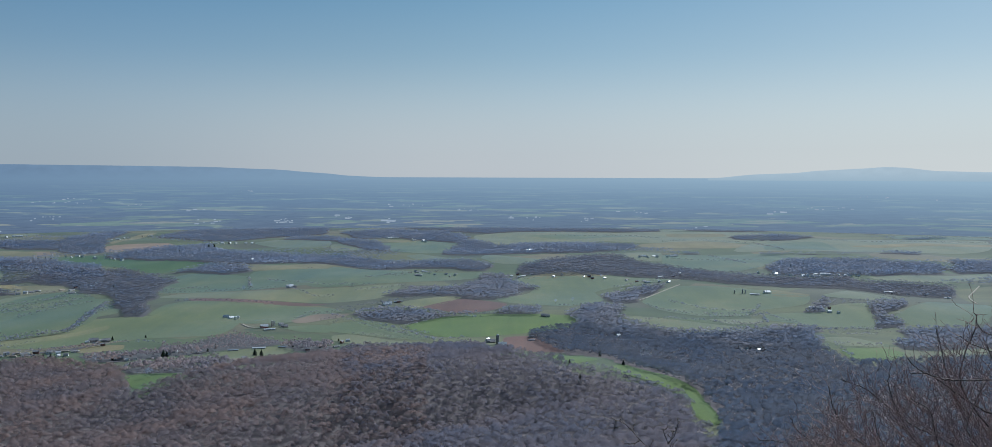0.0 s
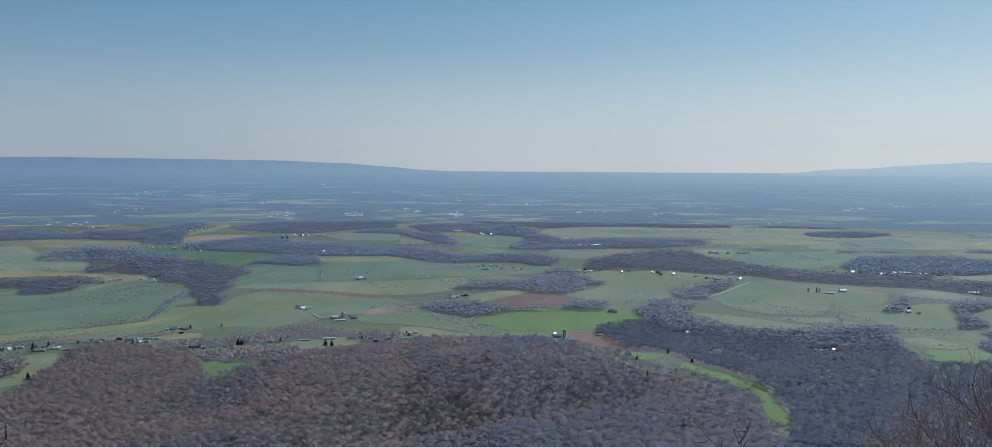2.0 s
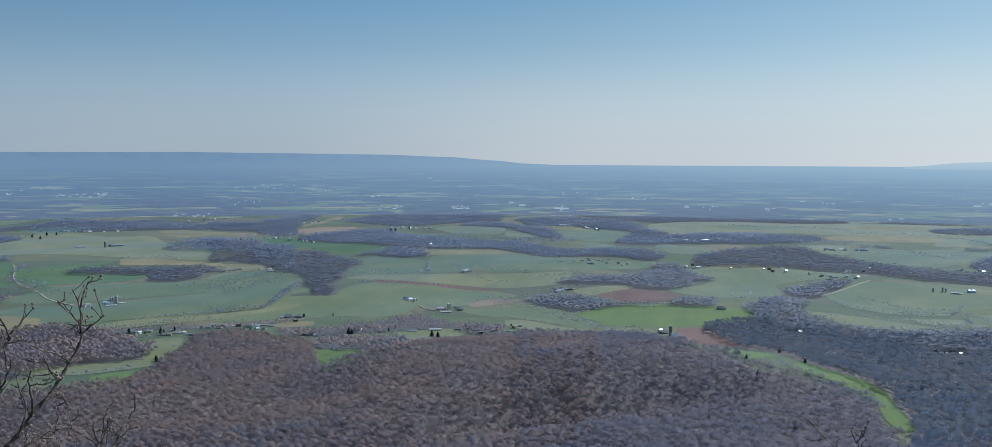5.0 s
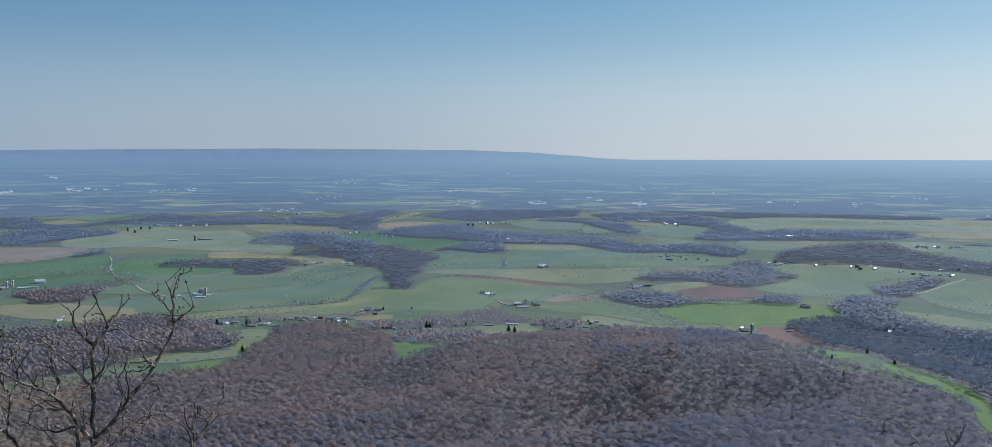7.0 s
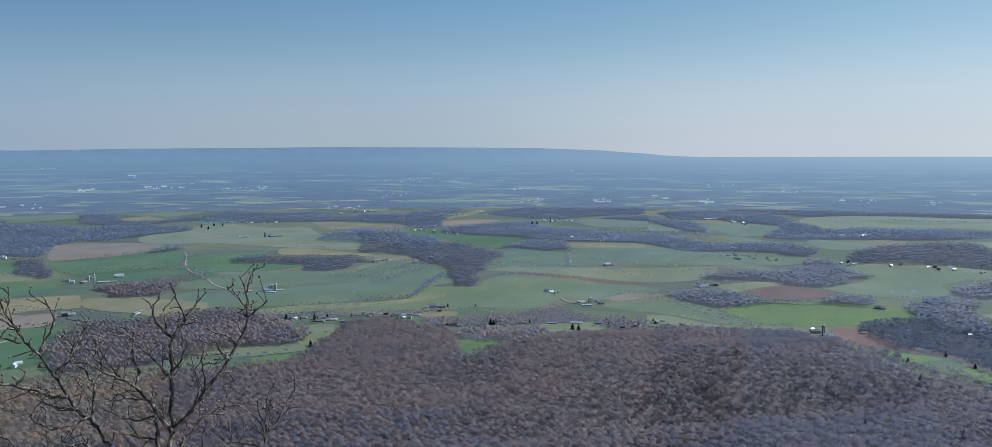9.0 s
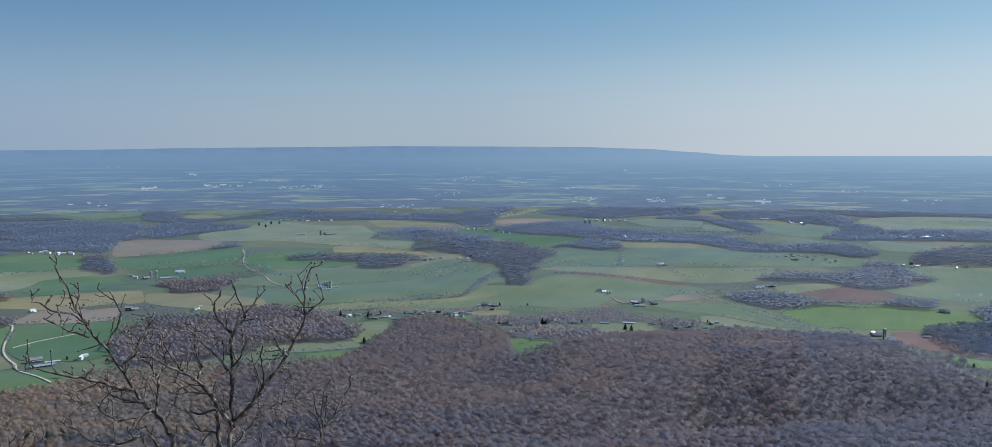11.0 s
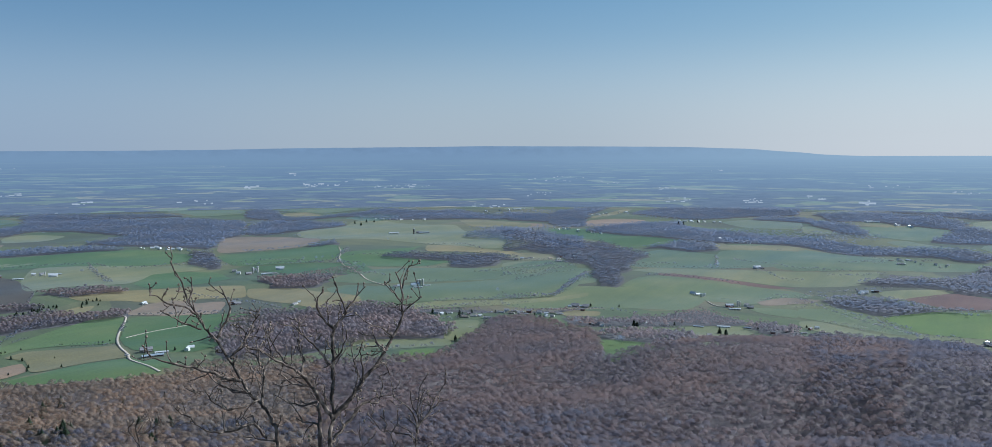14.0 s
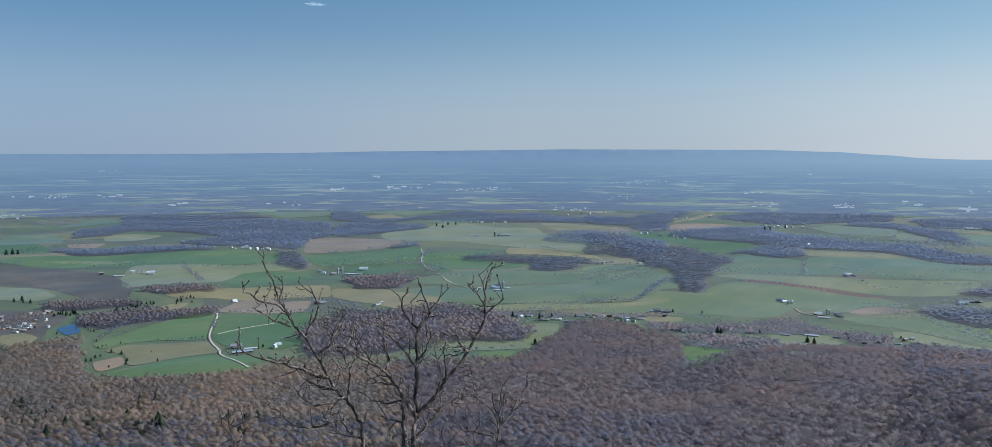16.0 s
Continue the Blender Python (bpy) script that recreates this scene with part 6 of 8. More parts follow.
evergreen(-1303, 732, 0.85)
evergreen(-1302, 742, 0.66)
evergreen(-1307, 753, 0.51)
evergreen(-1314, 763, 0.67)
evergreen(-1313, 765, 0.63)
evergreen(-1309, 768, 0.54)
evergreen(-1329, 791, 0.81)
evergreen(-1202, 625, 0.48)
evergreen(-1192, 622, 0.42)
evergreen(-1176, 617, 0.41)
evergreen(-1165, 615, 0.40)
evergreen(-1162, 618, 0.52)
evergreen(-1328, 677, 0.89)
evergreen(-1287, 661, 0.89)
evergreen(-1280, 665, 0.52)
evergreen(-1260, 659, 0.74)
evergreen(-1339, 872, 0.56)
evergreen(-1342, 878, 0.53)
evergreen(-1328, 877, 0.53)
evergreen(-1329, 885, 0.81)
evergreen(-1321, 886, 0.57)
evergreen(-1321, 674, 0.8)
pond([(-1221, 593), (-1242, 632), (-1170, 605), (-1162, 578)])
far_village(42.5, 1.2, 7304, 14, 1, 0.88)
far_village(43.1, 0.6, 7644, 6, 2, 1.20)
far_village(44.4, 0.3, 12448, 2, 3, 1.60)
far_village(37.4, 1.6, 6957, 22, 4, 0.60)
far_village(64.7, 1.5, 6350, 12, 5, 0.80)
far_village(66.1, 0.8, 4260, 10, 6, 0.60)
far_village(61.0, 1, 6466, 8, 7, 0.80)
far_village(39.9, 1, 8794, 6, 8, 0.80)
far_village(31.4, 1.2, 4260, 8, 9, 0.60)
far_village(27.2, 2, 8870, 8, 10, 0.80)
far_village(56.6, 1, 5099, 5, 11, 0.80)
far_village(50.4, 1, 4928, 6, 12, 0.72)
far_village(49.1, 0.6, 21206, 4, 13, 1.60)
far_village(60.9, 0.6, 20350, 4, 14, 1.60)
far_village(28.0, 0.8, 5539, 8, 15, 0.64)
far_village(26.5, 0.6, 8629, 6, 16, 0.72)
far_village(19.5, 0.7, 6491, 6, 17, 0.64)
far_village(23.2, 0.8, 7909, 6, 18, 0.80)
far_village(14.0, 0.6, 4911, 7, 19, 0.64)
far_village(1.9, 0.7, 6403, 6, 20, 0.80)
far_village(-2.0, 1, 5152, 8, 21, 0.72)
far_village(-6.2, 0.5, 4975, 6, 22, 0.64)
far_village(10.1, 0.6, 5318, 6, 23, 0.80)
far_village(-18.4, 0.5, 6332, 4, 24, 1.20)
far_village(-27.4, 0.2, 10494, 1, 25, 1.20)
far_village(-13.3, 0.8, 4260, 5, 26, 0.60)
far_village(-21.0, 2, 7396, 8, 27, 0.80)
far_village(-23.9, 1, 12099, 4, 28, 1.20)
far_village(16.0, 0.8, 14832, 4, 29, 1.20)
far_village(5.7, 1.5, 7376, 8, 30, 0.80)
far_village(-9.1, 1, 6226, 6, 31, 0.80)
far_village(44.5, 0.3, 11961, 3, 32, 1.60)
far_village(46.8, 0.6, 7075, 8, 33, 1.20)
far_village(36.7, 1.5, 7230, 14, 34, 0.72)
far_village(26.3, 1.5, 10012, 8, 35, 0.80)
far_village(18.7, 1, 4885, 7, 36, 0.64)
far_village(14.0, 0.5, 4900, 5, 37, 0.80)
far_village(7.3, 0.6, 4838, 4, 38, 1.20)

evergreen(-732, 317, 0.88)
evergreen(-739, 317, 0.88)
evergreen(-585, 275, 1.82)
evergreen(-652, 281, 1.43)
evergreen(-734, 315, 0.80)
evergreen(-582, 274, 1.85)
evergreen(-696, 323, 0.84)
evergreen(-541, 317, 1.89)
evergreen(-577, 354, 1.70)
evergreen(-553, 327, 1.36)
evergreen(-599, 342, 1.96)
evergreen(-542, 331, 1.47)
evergreen(-539, 332, 1.93)
evergreen(-661, 415, 0.89)
evergreen(-671, 413, 0.77)
evergreen(-660, 395, 0.72)
evergreen(-639, 414, 0.83)
evergreen(-637, 424, 0.85)
evergreen(-524, 405, 1.56)
evergreen(-496, 362, 1.43)
evergreen(-485, 358, 1.47)
evergreen(-468, 350, 1.31)
evergreen(-535, 386, 1.82)
evergreen(-736, 372, 0.85)
evergreen(-744, 356, 0.72)
evergreen(-1203, 641, 0.61)
evergreen(-1197, 640, 0.38)
evergreen(-1209, 629, 0.56)
evergreen(-1207, 633, 0.53)
evergreen(-1247, 670, 0.68)
evergreen(-1273, 669, 0.75)
evergreen(-1240, 672, 0.60)
evergreen(-1283, 658, 0.91)
evergreen(-1262, 660, 0.64)
evergreen(-1323, 796, 0.68)
evergreen(-1361, 789, 0.67)
evergreen(-1343, 799, 0.62)
evergreen(-1342, 792, 1.00)
evergreen(-1335, 775, 0.91)
evergreen(-1303, 766, 0.79)
evergreen(-1311, 846, 0.61)
evergreen(-1313, 856, 0.96)
evergreen(-1292, 863, 0.61)
evergreen(-1317, 851, 0.68)
evergreen(-1292, 833, 0.66)
evergreen(-1332, 646, 0.83)
evergreen(-1337, 678, 0.96)
evergreen(-1323, 660, 0.90)
evergreen(-1370, 679, 0.68)
evergreen(-1493, 685, 0.97)
evergreen(-1531, 675, 0.92)
evergreen(-1508, 680, 0.81)
evergreen(-675, 300, 1.33)
evergreen(-711, 335, 1.53)
evergreen(-701, 331, 1.55)
evergreen(-719, 327, 1.46)
evergreen(-640, 294, 1.65)
evergreen(-718, 306, 1.31)
evergreen(-592, 264, 1.57)
evergreen(-550, 333, 1.66)
evergreen(-594, 313, 1.62)
evergreen(-550, 330, 1.30)
evergreen(-589, 322, 1.40)
evergreen(-559, 342, 1.74)
evergreen(-566, 351, 1.46)
evergreen(-591, 338, 1.48)
evergreen(-560, 349, 1.58)
evergreen(-678, 399, 1.74)
evergreen(-704, 418, 1.30)
evergreen(-693, 424, 1.30)
evergreen(-471, 351, 1.48)
evergreen(-494, 366, 1.30)
evergreen(-530, 397, 1.58)
evergreen(-540, 416, 1.56)
evergreen(-532, 400, 1.40)
evergreen(-550, 294, 1.32)
evergreen(-559, 292, 1.38)
evergreen(-637, 330, 1.45)
evergreen(-582, 303, 1.68)
evergreen(-618, 305, 1.73)
evergreen(-773, 338, 1.47)
evergreen(-758, 342, 1.26)
evergreen(-772, 343, 1.49)

# ---- saplings and shrubs by the overlook ----
def smooth_line(points, step):
    """A Catmull-Rom line through the points, in short steps."""
    pts = [Vector(p) for p in points]
    if len(pts) == 2:
        pts.insert(1, pts[0].lerp(pts[1], 0.5))
    ext = [pts[0] * 2 - pts[1]] + pts + [pts[-1] * 2 - pts[-2]]
    out = []
    for i in range(1, len(ext) - 2):
        a, b, c, d = ext[i - 1:i + 3]
        n = max(1, int((c - b).length / step))
        for j in range(n):
            u = j / n
            out.append(0.5 * (2 * b + (c - a) * u + (2 * a - 5 * b + 4 * c - d) * u * u + (3 * b - a - 3 * c + d) * u ** 3))
    return out + [pts[-1]]


def tube(line, r0, r1, sides, verts, faces, rng=None):
    """A tapered, slightly knotted tube along the line, added to the arrays."""
    base, n = len(verts), len(line)
    side = Vector((0.3, 0.5, 0.81))
    for i, p in enumerate(line):
        d = (line[min(i + 1, n - 1)] - line[max(i - 1, 0)]).normalized()
        a = d.cross(side).normalized()
        b = d.cross(a)
        r = r0 + (r1 - r0) * i / max(1, n - 1)
        if rng:
            r *= rng.uniform(0.86, 1.2)
        for k in range(sides):
            q = 6.2832 * k / sides
            verts.append(p + (a * math.cos(q) + b * math.sin(q)) * r)
    for i in range(n - 1):
        for k in range(sides):
            m = (k + 1) % sides
            faces.append((base + i * sides + k, base + i * sides + m, base + (i + 1) * sides + m, base + (i + 1) * sides + k))
    faces.append(tuple(base + (n - 1) * sides + k for k in range(4)))


def bud(p, d, size, verts, faces):
    """A swollen bud: a pointed lozenge of eight faces."""
    a = d.cross(Vector((0.2, 0.9, 0.4))).normalized()
    b = d.cross(a)
    base = len(verts)
    verts.extend([p - d * size * 0.3, p + d * size * 1.7] + [p + d * size * 0.5 + (a * math.cos(k * 1.5708) + b * math.sin(k * 1.5708)) * size * 0.75 for k in range(4)])
    for k in range(4):
        m = (k + 1) % 4
        faces.append((base, base + 2 + m, base + 2 + k, base))
        faces.append((base + 1, base + 2 + k, base + 2 + m, base + 1))


def quad_solid(name, verts, faces, material, parent):
    me = bpy.data.meshes.new(name)
    me.from_pydata([tuple(v) for v in verts], [], [f if len(set(f)) == 4 else tuple(dict.fromkeys(f)) for f in faces])
    me.materials.append(material)
    me.polygons.foreach_set("use_smooth", np.ones(len(me.polygons), bool))
    ob = new(name, me)
    ob.parent = parent
    return ob


def twigs_on(line, r, rng, verts, faces, bv, bf, spacing, length, budsize, depth=1):
    """Short crooked side twigs with buds at their tips."""
    travelled = spacing * rng.uniform(0.2, 1)
    for i in range(1, len(line)):
        travelled -= (line[i] - line[i - 1]).length
        if travelled > 0:
            continue
        travelled = spacing * rng.uniform(0.5, 1.6)
        along = (line[i] - line[i - 1]).normalized()
        out = Vector((rng.gauss(0, 1), rng.gauss(0, 1), rng.gauss(0.35, 0.8)))
        out = (out - along * out.dot(along)).normalized()
        d = (along * rng.uniform(0.4, 1.0) + out).normalized()
        L = length * rng.uniform(0.35, 1.3)
        p = line[i].copy()
        path = [p]
        for _ in range(4):
            d = (d + Vector((rng.gauss(0, 0.25), rng.gauss(0, 0.25), rng.gauss(0.12, 0.22)))).normalized()
            p = p + d * L / 4
            path.append(p)
        tube(path, r, r * 0.65, 4, verts, faces)
        bud(path[-1], d, budsize * rng.uniform(0.7, 1.3), bv, bf)
        if rng.random() < 0.5:
            bud(path[2], (d + out).normalized(), budsize * rng.uniform(0.5, 0.9), bv, bf)
        if depth > 0 and rng.random() < 0.6:
            twigs_on(path, r * 0.8, rng, verts, faces, bv, bf, L * 0.45, L * 0.55, budsize, depth - 1)


def bark_material(name, dark, mid, pale, rough=0.55):
    m, nt, b = nodes_of(name)
    co = nt.nodes.new("ShaderNodeTexCoord")
    n = nt.nodes.new("ShaderNodeTexNoise")
    n.inputs["Scale"].default_value = 38
    n.inputs["Detail"].default_value = 6
    nt.links.new(co.outputs["Object"], n.inputs["Vector"])
    c = ramp(nt, n.outputs[0], [(0.32, dark), (0.5, mid), (0.72, pale)])
    nt.links.new(c, b.inputs["Base Color"])
    b.inputs["Roughness"].default_value = rough
    b.inputs["Specular IOR Level"].default_value = 0.3
    bump(nt, b, n.outputs[0], 0.6, 0.004)
    return m


SAPLING_BARK = bark_material("sapling_bark", (0.028, 0.021, 0.016), (0.078, 0.058, 0.045), (0.36, 0.29, 0.23), 0.75)
SHRUB_BARK = bark_material("shrub_bark", (0.12, 0.072, 0.064), (0.30, 0.195, 0.172), (0.50, 0.38, 0.34), 0.7)
BUD_SKIN = bark_material("bud_scales", (0.10, 0.075, 0.06), (0.20, 0.155, 0.12), (0.34, 0.28, 0.21), 0.75)
fore_rng = random.Random(12)


def sapling(label):
    return base_of("sapling", label, "sapling", "saplings by the overlook")


def limb(tree, points, r0, r1, name="branch", twig=0.085, spacing=0.05, bark=None, fine=0.0027, budsize=0.0072, depth=1):
    """One stem or branch of a sapling; its twigs and buds are gathered on the tree."""
    rng = fore_rng
    line = smooth_line(points, 0.02)
    line = [p + Vector((rng.gauss(0, 1), rng.gauss(0, 1), rng.gauss(0, 1))) * 0.0022 for p in line]
    v, f = [], []
    tube(line, r0, r1, 7, v, f, rng)
    quad_solid(name, v, f, bark or SAPLING_BARK, tree)
    tv, tf, bv, bf = gathered.setdefault(tree, ([], [], [], []))
    bud(line[-1], (line[-1] - line[-2]).normalized(), budsize, bv, bf)
    skip = 0 if name == "branch" else len(line) // 3
    twigs_on(line[skip:], fine, rng, tv, tf, bv, bf, spacing, twig, budsize, depth)


def finish(tree, bark=None):
    """The twigs and buds of a sapling, each joined into one part."""
    tv, tf, bv, bf = gathered[tree]
    tagged(quad_solid("twig", tv, tf, bark or SAPLING_BARK, tree), "fine crooked bare twigs", kind="stuff")
    tagged(quad_solid("bud", bv, bf, BUD_SKIN, tree), "swollen brown spring buds", kind="stuff")


gathered = {}


sapling_a = sapling("leafless grey sapling with forked crooked stem and buds")
limb(sapling_a, [(-2.759, 2.666, 247.547), (-2.749, 2.676, 248.138), (-2.759, 2.666, 248.728), (-2.796, 2.673, 248.801), (-2.842, 2.668, 248.871), (-2.897, 2.643, 248.924), (-2.944, 2.630, 248.990), (-2.992, 2.617, 249.069), (-3.053, 2.591, 249.163), (-3.097, 2.569, 249.215), (-3.131, 2.556, 249.271), (-3.169, 2.542, 249.338), (-3.198, 2.537, 249.418), (-3.223, 2.528, 249.458), (-3.249, 2.519, 249.509)], 0.0165, 0.003, "stem")
limb(sapling_a, [(-3.016, 2.560, 249.176), (-3.017, 2.621, 249.250), (-3.029, 2.658, 249.297), (-3.070, 2.664, 249.354), (-3.102, 2.673, 249.389)], 0.0055, 0.0025)
limb(sapling_a, [(-3.081, 2.516, 249.289), (-3.100, 2.463, 249.330), (-3.126, 2.394, 249.352), (-3.135, 2.352, 249.396), (-3.129, 2.319, 249.402)], 0.0045, 0.0022)
limb(sapling_a, [(-3.062, 2.520, 249.223), (-3.062, 2.414, 249.276), (-3.043, 2.328, 249.325)], 0.005, 0.0022)
limb(sapling_a, [(-2.919, 2.607, 248.992), (-2.943, 2.538, 249.019), (-2.962, 2.477, 249.058), (-2.986, 2.405, 249.085), (-3.014, 2.326, 249.119), (-3.041, 2.249, 249.158), (-3.041, 2.210, 249.210)], 0.008, 0.0025)
limb(sapling_a, [(-2.879, 2.627, 248.931), (-2.970, 2.609, 248.944), (-3.062, 2.591, 248.971), (-3.131, 2.601, 249.001)], 0.005, 0.0022)
limb(sapling_a, [(-2.964, 2.593, 249.091), (-2.969, 2.684, 249.153), (-2.991, 2.750, 249.201), (-3.014, 2.820, 249.278)], 0.006, 0.0025)
limb(sapling_a, [(-2.857, 2.640, 248.903), (-2.860, 2.574, 248.893), (-2.889, 2.486, 248.900), (-2.904, 2.431, 248.952), (-2.901, 2.394, 249.001)], 0.005, 0.002)
limb(sapling_a, [(-2.795, 2.635, 248.744), (-2.819, 2.584, 248.823), (-2.827, 2.508, 248.811), (-2.860, 2.411, 248.822), (-2.882, 2.340, 248.866), (-2.880, 2.297, 248.910)], 0.0065, 0.002)
limb(sapling_a, [(-2.835, 2.652, 248.876), (-2.874, 2.692, 248.928), (-2.913, 2.741, 249.008), (-2.974, 2.757, 249.068), (-2.985, 2.823, 249.124), (-3.027, 2.856, 249.185)], 0.007, 0.0025)
limb(sapling_a, [(-2.857, 2.688, 249.028), (-2.864, 2.742, 249.097), (-2.909, 2.751, 249.160)], 0.004, 0.002)
limb(sapling_a, [(-2.761, 2.663, 248.728), (-2.851, 2.644, 248.726), (-2.932, 2.634, 248.727)], 0.004, 0.002)
limb(sapling_a, [(-3.111, 2.495, 249.350), (-3.128, 2.527, 249.397), (-3.151, 2.547, 249.440)], 0.004, 0.002)
limb(sapling_a, [(-2.889, 2.677, 249.095), (-2.943, 2.676, 249.116), (-2.985, 2.691, 249.150), (-2.996, 2.747, 249.208)], 0.004, 0.002)
finish(sapling_a)
sapling_b = sapling("leafless many-limbed sapling with swollen spring buds")
limb(sapling_b, [(-2.495, 2.711, 247.570), (-2.485, 2.721, 248.159), (-2.495, 2.711, 248.748), (-2.508, 2.756, 248.846), (-2.537, 2.780, 248.936), (-2.557, 2.811, 249.034), (-2.584, 2.840, 249.161), (-2.596, 2.861, 249.224)], 0.0155, 0.007, "stem")
limb(sapling_b, [(-2.562, 2.824, 249.227), (-2.560, 2.865, 249.247), (-2.560, 2.912, 249.301), (-2.555, 2.958, 249.335), (-2.561, 2.999, 249.398)], 0.006, 0.0025)
limb(sapling_b, [(-2.562, 2.824, 249.227), (-2.578, 2.776, 249.275), (-2.586, 2.741, 249.353), (-2.562, 2.724, 249.384)], 0.0055, 0.0025)
limb(sapling_b, [(-2.544, 2.847, 249.252), (-2.518, 2.858, 249.299), (-2.535, 2.837, 249.369), (-2.544, 2.819, 249.431)], 0.0045, 0.002)
limb(sapling_b, [(-2.503, 2.748, 248.849), (-2.531, 2.704, 248.930), (-2.550, 2.663, 249.004), (-2.566, 2.619, 249.065), (-2.591, 2.560, 249.114), (-2.612, 2.500, 249.157), (-2.624, 2.448, 249.198), (-2.631, 2.392, 249.215)], 0.0095, 0.0028)
limb(sapling_b, [(-2.526, 2.684, 247.572), (-2.516, 2.694, 248.162), (-2.526, 2.684, 248.752), (-2.546, 2.708, 248.848), (-2.563, 2.719, 248.915)], 0.0095, 0.008, "stem")
limb(sapling_b, [(-2.503, 2.751, 248.855), (-2.481, 2.819, 248.907), (-2.469, 2.877, 248.961), (-2.464, 2.923, 249.006), (-2.451, 2.971, 249.037), (-2.441, 3.024, 249.097), (-2.429, 3.077, 249.158), (-2.417, 3.131, 249.234), (-2.437, 3.160, 249.313), (-2.454, 3.183, 249.366), (-2.494, 3.190, 249.434)], 0.0115, 0.003)
limb(sapling_b, [(-2.346, 3.042, 249.393), (-2.347, 3.062, 249.439), (-2.343, 3.085, 249.484)], 0.004, 0.0022)
limb(sapling_b, [(-2.336, 3.025, 249.280), (-2.322, 3.075, 249.314), (-2.307, 3.124, 249.343)], 0.004, 0.0022)
limb(sapling_b, [(-2.341, 3.034, 249.333), (-2.367, 2.992, 249.385), (-2.374, 2.960, 249.416)], 0.004, 0.002)
limb(sapling_b, [(-2.356, 2.984, 249.176), (-2.372, 2.921, 249.234), (-2.381, 2.850, 249.246)], 0.0045, 0.0022)
limb(sapling_b, [(-2.375, 2.952, 249.119), (-2.448, 2.971, 249.162), (-2.494, 3.007, 249.193)], 0.0045, 0.0022)
limb(sapling_b, [(-2.493, 2.712, 248.748), (-2.489, 2.795, 248.797), (-2.489, 2.865, 248.832), (-2.493, 2.933, 248.875), (-2.465, 3.005, 248.859), (-2.483, 3.061, 248.906)], 0.0085, 0.0025)
limb(sapling_b, [(-2.444, 2.847, 248.972), (-2.418, 2.848, 249.042), (-2.419, 2.833, 249.139), (-2.393, 2.823, 249.184)], 0.005, 0.0022)
limb(sapling_b, [(-2.598, 2.713, 248.986), (-2.625, 2.626, 249.017), (-2.632, 2.565, 249.070)], 0.005, 0.002)
limb(sapling_b, [(-2.568, 2.715, 248.916), (-2.669, 2.685, 248.903), (-2.773, 2.665, 248.935)], 0.005, 0.002)
limb(sapling_b, [(-2.542, 2.703, 248.829), (-2.611, 2.676, 248.834), (-2.650, 2.680, 248.847)], 0.0045, 0.002)
limb(sapling_b, [(-2.638, 2.694, 249.039), (-2.666, 2.742, 249.092), (-2.722, 2.766, 249.162), (-2.755, 2.812, 249.232)], 0.0055, 0.0022)
limb(sapling_b, [(-2.542, 2.790, 249.055), (-2.571, 2.736, 249.143), (-2.598, 2.676, 249.219), (-2.612, 2.622, 249.279)], 0.006, 0.0022)
limb(sapling_b, [(-2.547, 2.796, 249.086), (-2.489, 2.797, 249.146), (-2.451, 2.785, 249.225)], 0.005, 0.0022)
limb(sapling_b, [(-2.738, 2.620, 249.117), (-2.774, 2.640, 249.182), (-2.807, 2.656, 249.229)], 0.004, 0.002)
limb(sapling_b, [(-2.402, 2.911, 249.057), (-2.388, 2.957, 249.062), (-2.377, 2.984, 249.015)], 0.004, 0.002)
limb(sapling_b, [(-2.459, 2.814, 248.918), (-2.422, 2.812, 249.010), (-2.411, 2.782, 249.098)], 0.004, 0.002)
limb(sapling_b, [(-2.689, 2.658, 249.081), (-2.753, 2.670, 249.138), (-2.814, 2.679, 249.183)], 0.0045, 0.002)
finish(sapling_b)
sapling_c = sapling("small leafless sapling shoots with fine buds")
limb(sapling_c, [(-2.372, 3.168, 247.482), (-2.362, 3.178, 248.053), (-2.372, 3.168, 248.625), (-2.381, 3.199, 248.673), (-2.403, 3.229, 248.749), (-2.419, 3.253, 248.800), (-2.431, 3.283, 248.865)], 0.0085, 0.0025, "stem")
limb(sapling_c, [(-2.375, 3.188, 248.677), (-2.383, 3.179, 248.751), (-2.407, 3.153, 248.813), (-2.430, 3.115, 248.849), (-2.434, 3.087, 248.870)], 0.0045, 0.002)
limb(sapling_c, [(-2.379, 3.196, 248.703), (-2.369, 3.268, 248.758), (-2.369, 3.332, 248.816), (-2.379, 3.374, 248.834)], 0.0045, 0.002)
limb(sapling_c, [(-2.387, 3.209, 248.750), (-2.421, 3.207, 248.812), (-2.434, 3.214, 248.860)], 0.0035, 0.002)
limb(sapling_c, [(-2.455, 3.108, 247.488), (-2.445, 3.118, 248.059), (-2.455, 3.108, 248.630), (-2.503, 3.069, 248.707), (-2.543, 3.033, 248.784)], 0.005, 0.002, "stem")
limb(sapling_c, [(-2.504, 3.093, 248.686), (-2.500, 3.112, 248.724), (-2.526, 3.104, 248.755)], 0.003, 0.002)
limb(sapling_c, [(-2.369, 3.182, 248.650), (-2.440, 3.171, 248.672), (-2.483, 3.168, 248.666)], 0.0035, 0.002)
limb(sapling_c, [(-2.570, 3.018, 247.496), (-2.560, 3.028, 248.068), (-2.570, 3.018, 248.640), (-2.599, 3.011, 248.681), (-2.618, 3.002, 248.695)], 0.004, 0.002, "stem")
limb(sapling_c, [(-2.358, 3.229, 248.748), (-2.355, 3.274, 248.773), (-2.386, 3.293, 248.801)], 0.003, 0.002)
finish(sapling_c)
sapling_d = sapling("tip of a leafless budding shoot by the overlook")
